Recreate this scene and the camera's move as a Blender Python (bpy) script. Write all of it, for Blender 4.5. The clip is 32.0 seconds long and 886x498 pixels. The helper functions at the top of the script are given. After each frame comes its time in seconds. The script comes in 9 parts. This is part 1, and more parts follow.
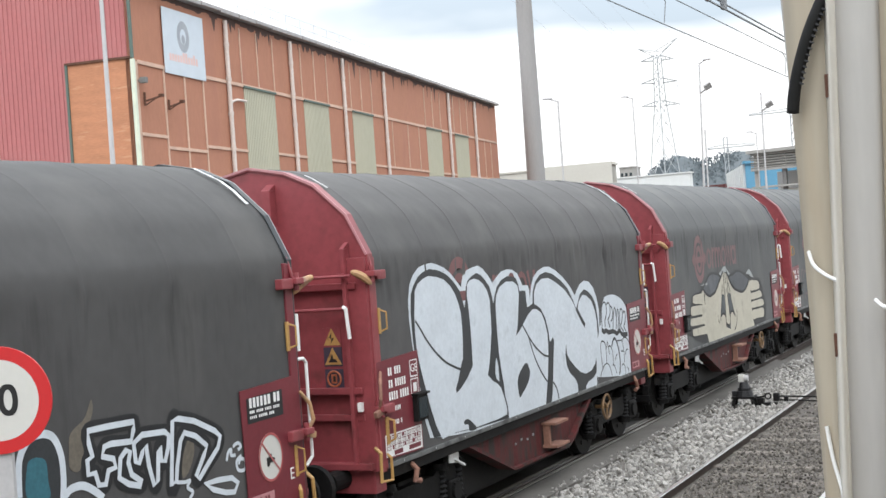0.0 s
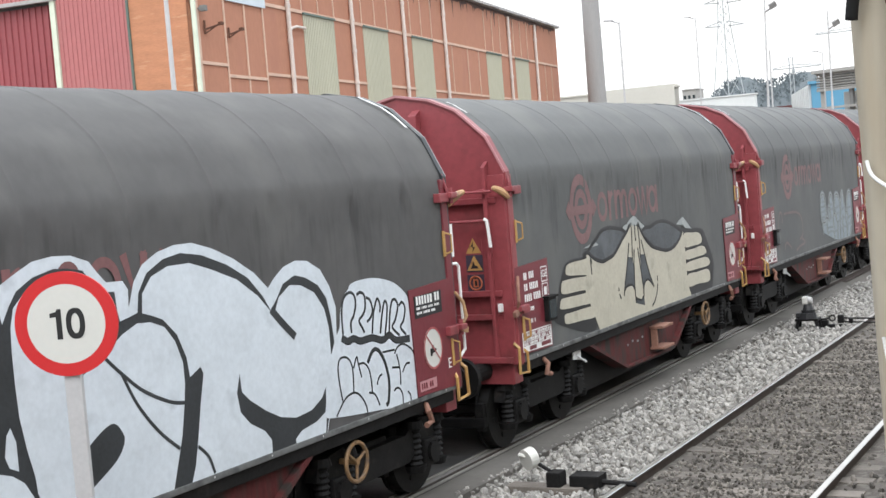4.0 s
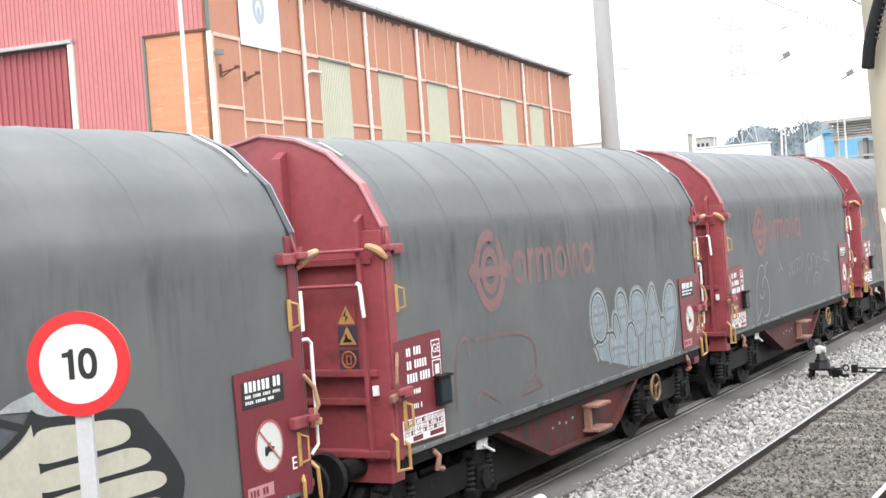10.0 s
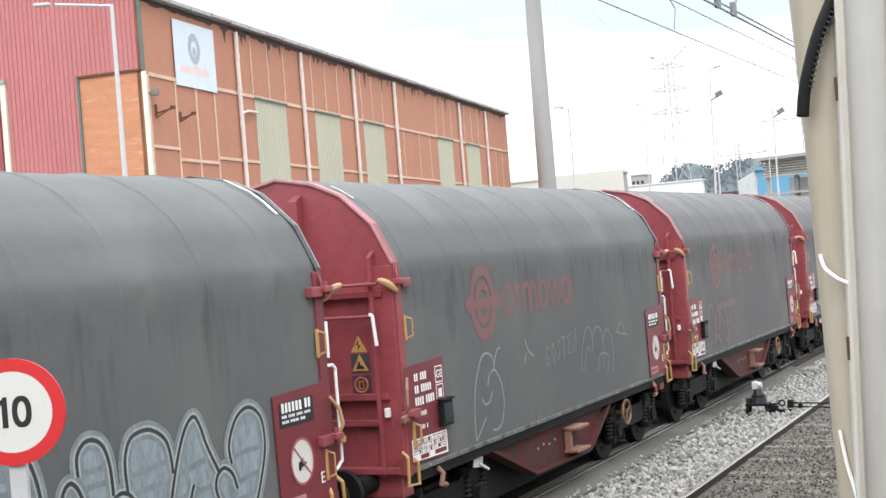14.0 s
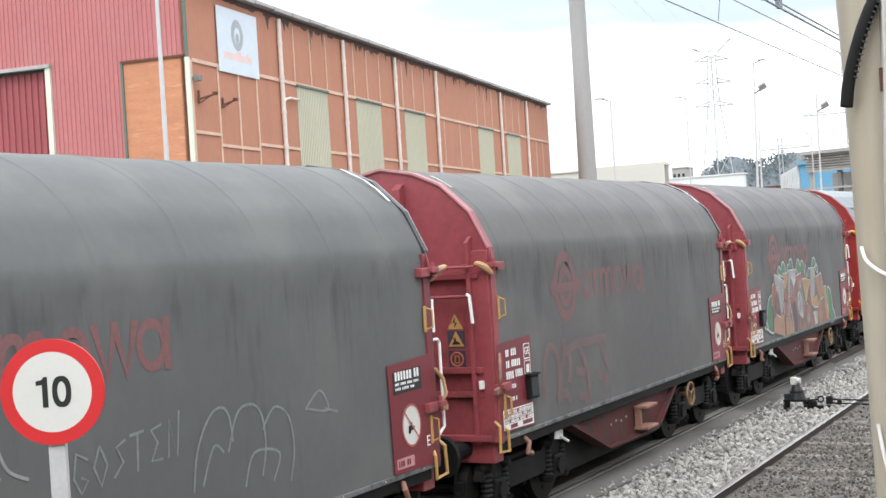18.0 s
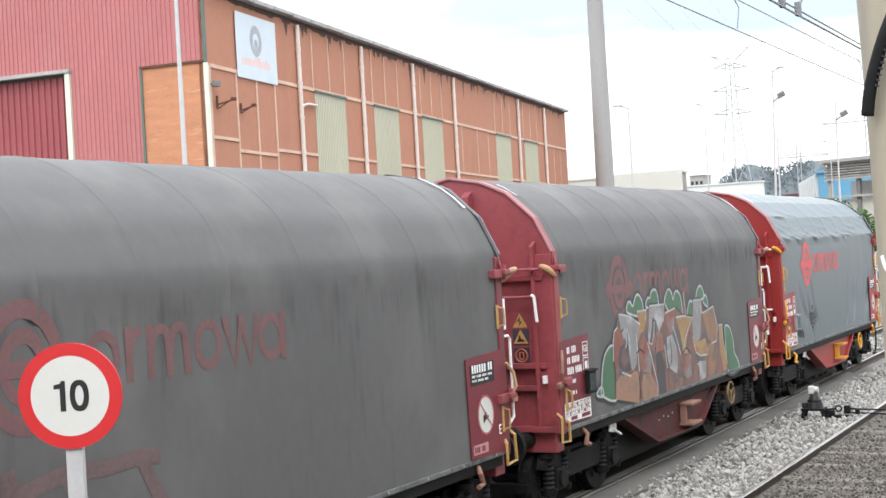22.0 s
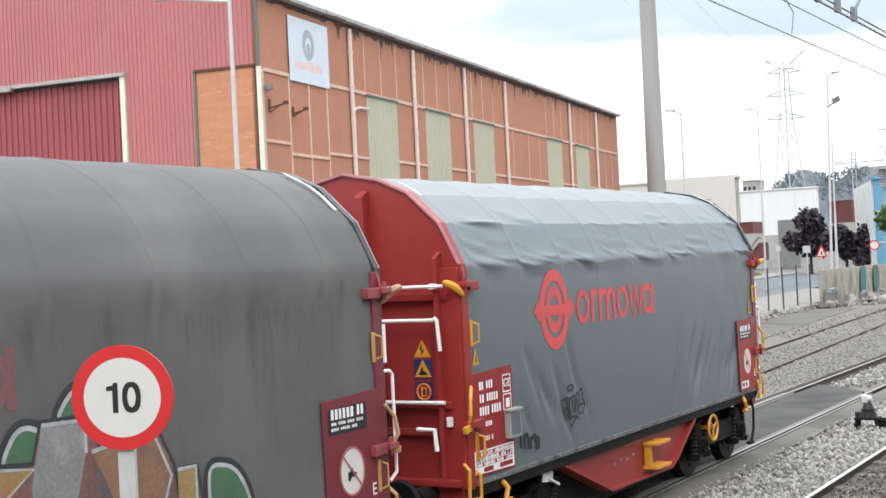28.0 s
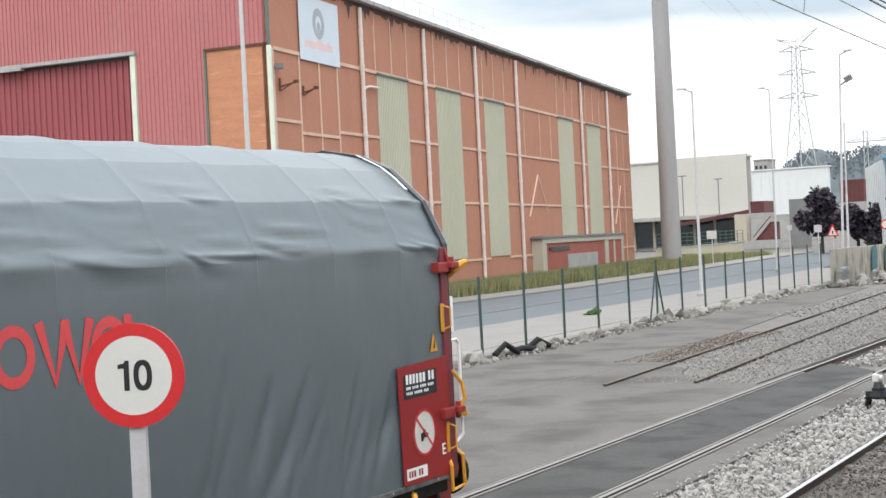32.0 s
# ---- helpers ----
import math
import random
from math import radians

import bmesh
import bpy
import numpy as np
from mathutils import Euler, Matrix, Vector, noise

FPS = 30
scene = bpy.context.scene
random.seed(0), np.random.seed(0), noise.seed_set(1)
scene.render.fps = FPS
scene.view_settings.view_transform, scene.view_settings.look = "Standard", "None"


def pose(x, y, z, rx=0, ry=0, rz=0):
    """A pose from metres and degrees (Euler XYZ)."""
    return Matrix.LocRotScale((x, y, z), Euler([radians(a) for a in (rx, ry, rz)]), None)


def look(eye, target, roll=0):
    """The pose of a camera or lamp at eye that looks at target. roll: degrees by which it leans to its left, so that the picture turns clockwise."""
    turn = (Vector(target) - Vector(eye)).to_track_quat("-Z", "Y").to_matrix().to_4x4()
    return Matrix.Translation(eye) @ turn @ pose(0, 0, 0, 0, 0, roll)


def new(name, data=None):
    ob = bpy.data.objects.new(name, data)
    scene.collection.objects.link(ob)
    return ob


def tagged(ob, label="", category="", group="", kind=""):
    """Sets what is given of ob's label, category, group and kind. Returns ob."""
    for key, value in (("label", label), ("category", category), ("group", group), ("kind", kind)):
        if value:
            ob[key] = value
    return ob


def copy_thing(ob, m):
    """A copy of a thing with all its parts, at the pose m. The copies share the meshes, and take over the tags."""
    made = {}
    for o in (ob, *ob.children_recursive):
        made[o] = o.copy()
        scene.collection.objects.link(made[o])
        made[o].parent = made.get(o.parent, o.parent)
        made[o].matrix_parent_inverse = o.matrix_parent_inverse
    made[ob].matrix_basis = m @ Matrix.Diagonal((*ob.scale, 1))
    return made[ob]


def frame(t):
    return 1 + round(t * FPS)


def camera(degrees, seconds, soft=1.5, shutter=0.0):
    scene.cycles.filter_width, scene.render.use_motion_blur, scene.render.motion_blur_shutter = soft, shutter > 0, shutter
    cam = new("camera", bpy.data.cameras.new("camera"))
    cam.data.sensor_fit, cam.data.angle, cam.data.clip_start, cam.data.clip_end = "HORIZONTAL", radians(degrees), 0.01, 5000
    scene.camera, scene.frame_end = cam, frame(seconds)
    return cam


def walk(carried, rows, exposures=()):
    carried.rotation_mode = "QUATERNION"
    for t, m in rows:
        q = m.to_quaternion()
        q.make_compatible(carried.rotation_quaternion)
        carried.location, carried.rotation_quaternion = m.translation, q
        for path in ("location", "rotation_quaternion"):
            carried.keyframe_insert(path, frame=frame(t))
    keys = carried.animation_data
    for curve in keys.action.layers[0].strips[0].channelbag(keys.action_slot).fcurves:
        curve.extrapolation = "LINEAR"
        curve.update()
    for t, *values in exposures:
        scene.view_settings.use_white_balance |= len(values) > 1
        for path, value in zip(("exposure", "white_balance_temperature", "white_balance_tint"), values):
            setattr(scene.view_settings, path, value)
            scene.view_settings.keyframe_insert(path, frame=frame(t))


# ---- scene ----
# Plan: the goods train runs along y on a track left of the camera; z = 0 is the top of its rails.
EYE = 3.44
cam = camera(37.0, 32.0)
# seconds, turn to the left of the track, tilt, lean, and sway across and up: a camera held by a person who stands still
walk(cam, [(t, pose(dx, 0, EYE + dz, 90 + tilt, lean, turn)) for t, turn, tilt, lean, dx, dz in (
        (0, 25.87, -0.09, 4.08, -0.001, 0.007), (0.5, 25.20, 0.25, 4.43, -0.005, 0.003), (1, 25.55, -0.21, 4.77, -0.002, 0.006),
        (1.5, 25.99, -1.12, 4.94, -0.000, 0.005), (2, 26.01, -1.32, 4.68, -0.002, 0.004), (2.5, 26.61, -1.54, 4.72, -0.002, 0.007),
        (4.5, 28.85, -3.30, 4.66, 0.020, -0.025), (5, 29.07, -2.02, 4.31, 0.018, -0.020), (5.5, 29.31, -0.75, 3.76, 0.008, -0.022),
        (6, 29.49, -0.08, 3.48, 0.009, -0.016), (6.5, 29.71, -0.51, 3.73, 0.011, -0.014), (7, 29.71, -0.57, 3.90, 0.007, -0.014),
        (7.5, 29.91, -0.42, 3.85, 0.010, -0.012), (8, 29.77, -0.43, 4.14, 0.013, -0.011), (8.5, 29.46, -0.82, 4.17, 0.012, -0.011),
        (9, 28.75, -1.34, 4.31, 0.014, -0.016), (9.5, 28.67, -1.37, 3.93, 0.011, -0.024), (10, 29.08, -1.11, 4.06, 0.011, -0.023),
        (10.5, 30.15, -1.17, 4.33, 0.015, -0.014), (11, 34.98, -1.23, 4.52, 0.010, -0.007), (11.5, 32.51, -1.18, 4.54, -0.008, 0.002),
        (12, 31.93, -1.81, 4.46, -0.002, 0.001), (12.5, 28.47, -1.01, 4.52, 0.001, 0.000), (13, 25.94, -0.12, 4.53, 0.000, 0.000),
        (13.5, 25.94, 0.51, 4.51, 0.001, 0.001), (14, 26.39, 0.36, 4.55, 0.002, -0.000), (14.5, 26.63, -0.07, 4.40, 0.002, -0.000),
        (15, 27.11, -0.22, 4.33, 0.001, 0.000), (15.5, 27.52, -0.63, 4.44, 0.003, -0.000), (17.5, 29.18, -0.62, 3.98, 0.005, -0.006),
        (18, 28.07, 0.03, 3.59, 0.003, -0.009), (18.5, 26.85, 0.46, 3.48, -0.006, -0.015), (19, 26.86, 0.51, 3.74, -0.007, -0.016),
        (19.5, 27.24, 0.40, 3.80, -0.010, -0.018), (20, 28.10, 0.31, 3.76, -0.004, -0.013), (20.5, 28.23, 0.21, 3.49, -0.003, -0.008),
        (21, 28.11, 0.33, 3.43, -0.004, -0.009), (21.5, 28.42, 0.37, 3.37, -0.006, -0.010), (22, 28.80, 0.35, 3.26, -0.001, -0.008),
        (22.5, 28.58, 0.51, 3.36, -0.002, -0.011), (23, 28.56, 0.36, 3.36, -0.002, -0.009), (23.5, 28.53, 0.42, 3.38, -0.008, -0.008),
        (24, 28.77, 0.49, 3.43, -0.002, -0.011), (24.5, 29.48, 0.45, 3.31, -0.001, -0.005), (25, 29.82, 0.46, 3.21, -0.004, -0.004),
        (25.5, 30.79, 0.35, 3.17, 0.002, -0.000), (27.5, 30.77, 0.66, 2.98, -0.000, 0.002), (28, 30.97, 0.63, 2.83, 0.001, 0.003),
        (28.5, 30.61, 0.85, 2.41, -0.002, -0.002), (29, 30.66, 0.73, 2.12, -0.004, -0.005), (29.5, 31.43, 0.18, 2.31, 0.001, -0.001),
        (30, 31.54, 0.00, 2.30, 0.002, 0.000), (30.5, 31.52, -0.19, 2.41, 0.001, -0.000), (31, 31.32, -0.07, 2.58, 0.001, 0.001),
        (31.5, 31.33, -0.11, 2.67, 0.003, 0.002), (32, 31.42, -0.25, 2.81, 0.002, -0.001),
)],
     exposures=[(0, 0.16), (1, 0.06), (2, -0.16), (2.5, -0.1), (4.5, 0.38), (6, 0.66), (7, 0.62), (8, 0.61), (10, 0.88), (12, 0.93), (13, 0.31), (14, 0.49), (15, 0.49), (18, 0.41), (20, 0.47), (24, 0.39), (27.5, 0.27), (28, 0.27), (29, 0.18), (30, 0.04), (31, 0.02), (32, 0.1)])

# ---- world and sun ----
world = bpy.data.worlds.new("sky")
scene.world = world
world.use_nodes = True
wn, wl = world.node_tree.nodes, world.node_tree.links
wn.clear()
w_out = wn.new("ShaderNodeOutputWorld")
w_bg = wn.new("ShaderNodeBackground")
w_bg.inputs["Strength"].default_value = 0.1
sky = wn.new("ShaderNodeTexSky")
sky.sky_type = "NISHITA"
sky.sun_disc = False
sky.sun_elevation = radians(52)
sky.sun_rotation = radians(200)
sky.air_density, sky.dust_density = 1.0, 2.0
w_co = wn.new("ShaderNodeTexCoord")
w_map = wn.new("ShaderNodeMapping")
w_map.inputs["Scale"].default_value = (1.0, 1.0, 2.6)
w_map.inputs["Location"].default_value = (1.1, 0.4, 0.7)
w_noise = wn.new("ShaderNodeTexNoise")
w_noise.inputs["Scale"].default_value = 2.1
w_noise.inputs["Detail"].default_value = 5
w_noise.inputs["Roughness"].default_value = 0.45
w_ramp = wn.new("ShaderNodeValToRGB")
w_ramp.color_ramp.elements[0].position, w_ramp.color_ramp.elements[1].position = 0.46, 0.6
w_mix = wn.new("ShaderNodeMix")
w_mix.data_type = "RGBA"
w_mix.inputs["B"].default_value = (14.0, 14.1, 14.2, 1)
# thin grey-blue cloud over the clear sky; the low sky is plain white
w_thin = wn.new("ShaderNodeMix")
w_thin.data_type = "RGBA"
w_thin.inputs["Factor"].default_value = 0.75
w_thin.inputs["B"].default_value = (8.0, 9.1, 10.1, 1)
w_sep = wn.new("ShaderNodeSeparateXYZ")
w_low = wn.new("ShaderNodeMapRange")
w_low.inputs["From Min"].default_value, w_low.inputs["From Max"].default_value = 0.1, 0.16
w_low.inputs["To Min"].default_value, w_low.inputs["To Max"].default_value = 0.35, 0.0
w_add = wn.new("ShaderNodeMath")
w_add.operation = "ADD"
wl.new(w_co.outputs["Generated"], w_map.inputs["Vector"])
wl.new(w_map.outputs["Vector"], w_noise.inputs["Vector"])
wl.new(w_sep.outputs["Z"], w_low.inputs["Value"])
wl.new(w_noise.outputs["Fac"], w_add.inputs[0])
wl.new(w_low.outputs["Result"], w_add.inputs[1])
wl.new(w_add.outputs["Value"], w_ramp.inputs["Fac"])
wl.new(w_ramp.outputs["Color"], w_mix.inputs["Factor"])
wl.new(sky.outputs["Color"], w_thin.inputs["A"])
wl.new(w_thin.outputs["Result"], w_mix.inputs["A"])
# an overcast sky is brighter overhead than at the horizon
w_up = wn.new("ShaderNodeMapRange")
w_up.inputs["From Min"].default_value, w_up.inputs["From Max"].default_value = 0.1, 0.9
w_up.inputs["To Min"].default_value, w_up.inputs["To Max"].default_value = 0.8, 2.75
w_mul = wn.new("ShaderNodeVectorMath")
w_mul.operation = "SCALE"
wl.new(w_co.outputs["Generated"], w_sep.inputs["Vector"])
wl.new(w_sep.outputs["Z"], w_up.inputs["Value"])
wl.new(w_mix.outputs["Result"], w_mul.inputs[0])
wl.new(w_up.outputs["Result"], w_mul.inputs["Scale"])
wl.new(w_mul.outputs["Vector"], w_bg.inputs["Color"])
wl.new(w_bg.outputs["Background"], w_out.inputs["Surface"])

sun = new("sun", bpy.data.lights.new("sun", "SUN"))
sun.data.energy, sun.data.angle, sun.data.color = 1.1, radians(25), (1.0, 0.98, 0.95)
sun.matrix_world = look((30, -50, 75), (-10, 20, 0))


# ---- materials ----
def surface(name, colour, rough=0.6, metal=0.0, var=0.25, scale=1.5, fine=30.0, bump=0.15, stretch=(1, 1, 1),
            dirt=None, dirt_low=0.55, dirt_high=0.7, dirt_scale=2.0, island=0.0, obj_random=0.0):
    """Paint, stone, cloth or metal: base colour with two scales of variation, fine relief and, where given, patches of dirt."""
    m = bpy.data.materials.new(name)
    m.use_nodes = True
    n, l = m.node_tree.nodes, m.node_tree.links
    b = n["Principled BSDF"]
    co = n.new("ShaderNodeTexCoord")
    mp = n.new("ShaderNodeMapping")
    mp.inputs["Scale"].default_value = stretch
    l.new(co.outputs["Object"], mp.inputs["Vector"])
    big = n.new("ShaderNodeTexNoise")
    big.inputs["Scale"].default_value, big.inputs["Detail"].default_value = scale, 4
    small = n.new("ShaderNodeTexNoise")
    small.inputs["Scale"].default_value, small.inputs["Detail"].default_value = fine, 3
    for t in (big, small):
        l.new(mp.outputs["Vector"], t.inputs["Vector"])
    add = n.new("ShaderNodeMath")
    add.operation = "MULTIPLY_ADD"
    add.inputs[1].default_value = 0.45
    l.new(small.outputs["Fac"], add.inputs[0])
    half = n.new("ShaderNodeMath")
    half.operation = "MULTIPLY"
    half.inputs[1].default_value = 0.55
    l.new(big.outputs["Fac"], half.inputs[0])
    l.new(half.outputs[0], add.inputs[2])
    value = add.outputs[0]
    if island or obj_random:
        src = n.new("ShaderNodeNewGeometry").outputs["Random Per Island"] if island else n.new("ShaderNodeObjectInfo").outputs["Random"]
        more = n.new("ShaderNodeMath")
        more.operation = "MULTIPLY_ADD"
        more.inputs[1].default_value = island or obj_random
        l.new(src, more.inputs[0])
        off = n.new("ShaderNodeMath")
        off.operation = "SUBTRACT"
        off.inputs[1].default_value = (island or obj_random) / 2
        l.new(value, off.inputs[0])
        l.new(off.outputs[0], more.inputs[2])
        value = more.outputs[0]
    ramp = n.new("ShaderNodeValToRGB")
    ramp.color_ramp.elements[0].position, ramp.color_ramp.elements[1].position = 0.25, 0.75
    ramp.color_ramp.elements[0].color = (*[c * (1 - var) for c in colour], 1)
    ramp.color_ramp.elements[1].color = (*[min(1, c * (1 + var)) for c in colour], 1)
    l.new(value, ramp.inputs["Fac"])
    out = ramp.outputs["Color"]
    if dirt:
        dn = n.new("ShaderNodeTexNoise")
        dn.inputs["Scale"].default_value, dn.inputs["Detail"].default_value = dirt_scale, 6
        l.new(mp.outputs["Vector"], dn.inputs["Vector"])
        dr = n.new("ShaderNodeValToRGB")
        dr.color_ramp.elements[0].position, dr.color_ramp.elements[1].position = dirt_low, dirt_high
        l.new(dn.outputs["Fac"], dr.inputs["Fac"])
        mix = n.new("ShaderNodeMix")
        mix.data_type = "RGBA"
        mix.inputs["B"].default_value = (*dirt, 1)
        l.new(dr.outputs["Color"], mix.inputs["Factor"])
        l.new(out, mix.inputs["A"])
        out = mix.outputs["Result"]
    l.new(out, b.inputs["Base Color"])
    b.inputs["Roughness"].default_value, b.inputs["Metallic"].default_value = rough, metal
    if bump:
        bp = n.new("ShaderNodeBump")
        bp.inputs["Strength"].default_value, bp.inputs["Distance"].default_value = bump, 0.02
        l.new(value, bp.inputs["Height"])
        l.new(bp.outputs["Normal"], b.inputs["Normal"])
    return m


M = dict(
    tarp=surface("weathered grey tarpaulin", (0.1, 0.101, 0.1), 0.72, var=0.12, scale=0.6, fine=9, bump=0.05, stretch=(1.0, 1.0, 0.7),
                 dirt=(0.128, 0.127, 0.121), dirt_low=0.5, dirt_high=0.75, dirt_scale=1.1),
    tarp_warm=surface("dusty brown-grey tarpaulin", (0.103, 0.099, 0.098), 0.72, var=0.12, scale=0.6, fine=9, bump=0.05, stretch=(1.0, 1.0, 0.7),
                      dirt=(0.135, 0.13, 0.125), dirt_low=0.5, dirt_high=0.75, dirt_scale=1.1),
    tarp_dark=surface("sooty grey tarpaulin", (0.068, 0.066, 0.065), 0.72, var=0.16, scale=0.6, fine=9, bump=0.05, stretch=(1.0, 1.0, 0.7),
                      dirt=(0.1, 0.096, 0.092), dirt_low=0.54, dirt_high=0.8, dirt_scale=1.0),
    tarp_mid=surface("dark grey tarpaulin", (0.082, 0.079, 0.078), 0.72, var=0.15, scale=0.6, fine=9, bump=0.05, stretch=(1.0, 1.0, 0.7),
                     dirt=(0.112, 0.108, 0.104), dirt_low=0.5, dirt_high=0.78, dirt_scale=1.6),
    tarp_new=surface("clean blue-grey tarpaulin", (0.09, 0.112, 0.123), 0.42, var=0.1, scale=1.0, fine=7, bump=0.06, stretch=(1.0, 1.4, 0.8)),
    red=surface("faded wine-red paint", (0.238, 0.05, 0.057), 0.42, var=0.25, scale=1.2, fine=14, bump=0.08, dirt=(0.09, 0.03, 0.028), dirt_low=0.58, dirt_high=0.78),
    red_new=surface("fresh oxide-red paint", (0.25, 0.024, 0.022), 0.42, var=0.1, scale=1.2, fine=14, bump=0.05),
    trim=surface("pale edge trim", (0.42, 0.2, 0.21), 0.5, var=0.2),
    trim_grey=surface("grey rubber edging", (0.3, 0.3, 0.31), 0.5, var=0.2),
    ring_faded=surface("faded red ring", (0.4, 0.1, 0.1), 0.45, var=0.2),
    white=surface("white paint", (0.74, 0.74, 0.72), 0.45, var=0.1, fine=18, bump=0.05),
    stripe=surface("reflective white tape", (0.85, 0.86, 0.86), 0.35, var=0.05),
    yellow=surface("worn yellow enamel", (0.41, 0.24, 0.08), 0.45, var=0.2, fine=25, dirt=(0.2, 0.1, 0.04), dirt_low=0.6, dirt_high=0.75, dirt_scale=8),
    lever_worn=surface("rubbed ochre enamel", (0.4, 0.24, 0.12), 0.5, var=0.25, fine=25, dirt=(0.22, 0.12, 0.08), dirt_low=0.5, dirt_high=0.7, dirt_scale=9),
    lever_dull=surface("grimy ochre enamel", (0.2, 0.115, 0.05), 0.6, var=0.3, fine=25, dirt=(0.07, 0.05, 0.04), dirt_low=0.5, dirt_high=0.7, dirt_scale=9),
    yellow_new=surface("bright yellow enamel", (0.58, 0.27, 0.025), 0.4, var=0.08),
    black=surface("black paint", (0.016, 0.016, 0.018), 0.5, var=0.3),
    iron=surface("grimy cast steel", (0.011, 0.0105, 0.0105), 0.6, metal=0.2, var=0.5, scale=4, dirt=(0.03, 0.027, 0.024), dirt_low=0.6, dirt_high=0.78, dirt_scale=6),
    wheel=surface("worn wheel steel", (0.014, 0.0135, 0.013), 0.5, metal=0.3, var=0.4, scale=5),
    rubber=surface("black rubber", (0.018, 0.018, 0.018), 0.7, var=0.3),
    plate=surface("dark red enamel plate", (0.155, 0.024, 0.033), 0.4, var=0.15, fine=20),
    plate_new=surface("red enamel plate", (0.25, 0.016, 0.018), 0.35, var=0.08),
    sign_red=surface("signal red paint", (0.52, 0.02, 0.022), 0.35, var=0.06, bump=0.03),
    sign_white=surface("sign white enamel", (0.57, 0.56, 0.52), 0.35, var=0.04, bump=0.03),
    sign_black=surface("sign black paint", (0.014, 0.014, 0.014), 0.4, var=0.1, bump=0.02),
    sign_blue=surface("navy sticker", (0.02, 0.03, 0.11), 0.4, var=0.1),
    sign_navy=surface("sun-faded navy sticker", (0.045, 0.035, 0.055), 0.5, var=0.2),
    hem=surface("dusty hem edging", (0.12, 0.12, 0.118), 0.7, var=0.35, scale=3, fine=20, dirt=(0.05, 0.05, 0.05), dirt_low=0.5, dirt_high=0.65, dirt_scale=4),
    sign_orange=surface("orange sticker", (0.7, 0.2, 0.02), 0.4, var=0.1),
    galv=surface("galvanised steel", (0.48, 0.47, 0.47), 0.55, metal=0.2, var=0.12, scale=3, fine=35),
    logo_old=surface("faded red print", (0.14, 0.068, 0.068), 0.6, var=0.25, scale=3, fine=26, bump=0.08),
    logo_mid=surface("dulled red print", (0.165, 0.072, 0.072), 0.6, var=0.25, scale=3, fine=26, bump=0.08),
    logo_new=surface("bright red print", (0.56, 0.06, 0.065), 0.45, var=0.12, scale=3, fine=26, bump=0.2),
    spray_white=surface("white spray paint", (0.56, 0.6, 0.64), 0.5, var=0.14, scale=3, fine=20, bump=0.12, dirt=(0.36, 0.39, 0.42), dirt_low=0.62, dirt_high=0.85, dirt_scale=3),
    spray_haze=surface("thin silver spray paint", (0.2, 0.235, 0.255), 0.55, var=0.45, scale=4, fine=22, bump=0.12, stretch=(1, 2.5, 0.6)),
    spray_cream=surface("cream spray paint", (0.44, 0.41, 0.33), 0.55, var=0.14, scale=2.5, fine=20, bump=0.12, dirt=(0.27, 0.25, 0.2), dirt_low=0.6, dirt_high=0.85, dirt_scale=3),
    spray_black=surface("black spray paint", (0.014, 0.015, 0.017), 0.5, var=0.3, bump=0.12),
    spray_dark=surface("dark grey spray paint", (0.026, 0.029, 0.032), 0.5, var=0.4, scale=3, bump=0.12),
    spray_green=surface("green spray paint", (0.055, 0.125, 0.068), 0.5, var=0.2, scale=3, bump=0.12),
    spray_teal=surface("teal spray paint", (0.03, 0.12, 0.15), 0.5, var=0.4, scale=3, bump=0.12),
    spray_amber=surface("amber spray paint", (0.28, 0.185, 0.075), 0.5, var=0.35, scale=3, bump=0.12, dirt=(0.3, 0.12, 0.07), dirt_low=0.5, dirt_high=0.65, dirt_scale=2.5),
    spray_rust=surface("rust-red spray paint", (0.21, 0.075, 0.055), 0.5, var=0.35, scale=3, bump=0.12, dirt=(0.2, 0.18, 0.17), dirt_low=0.5, dirt_high=0.66, dirt_scale=2.5),
    spray_brown=surface("brown spray paint", (0.22, 0.12, 0.07), 0.5, var=0.4, scale=3, bump=0.12, dirt=(0.1, 0.075, 0.08), dirt_low=0.5, dirt_high=0.65, dirt_scale=2.5),
    spray_grey=surface("grey spray paint", (0.22, 0.215, 0.215), 0.5, var=0.35, scale=3, bump=0.12, dirt=(0.38, 0.37, 0.365), dirt_low=0.52, dirt_high=0.66, dirt_scale=2.5),
    spray_red=surface("faint red spray line", (0.125, 0.082, 0.082), 0.55, var=0.35, scale=3, bump=0.12),
    spray_rim=surface("dulled white spray line", (0.36, 0.37, 0.37), 0.55, var=0.4, scale=5, fine=18, bump=0.12),
    logo_pink=surface("faded pink print", (0.165, 0.087, 0.087), 0.6, var=0.3, scale=3, fine=26, bump=0.2),
    spray_mix=surface("mottled brown and grey spray paint", (0.17, 0.085, 0.07), 0.5, var=0.5, scale=3.5, bump=0.12, dirt=(0.085, 0.08, 0.085), dirt_low=0.46, dirt_high=0.58, dirt_scale=3.0),
    spray_tan=surface("brown smeared paint", (0.13, 0.112, 0.088), 0.6, var=0.35, scale=4, bump=0.1),
    spray_mist=surface("faint silver overspray", (0.17, 0.19, 0.2), 0.6, var=0.35, scale=6, bump=0.1),
    spray_peach=surface("peach spray paint", (0.29, 0.16, 0.105), 0.5, var=0.35, scale=3, bump=0.12, dirt=(0.15, 0.12, 0.1), dirt_low=0.5, dirt_high=0.66, dirt_scale=3),
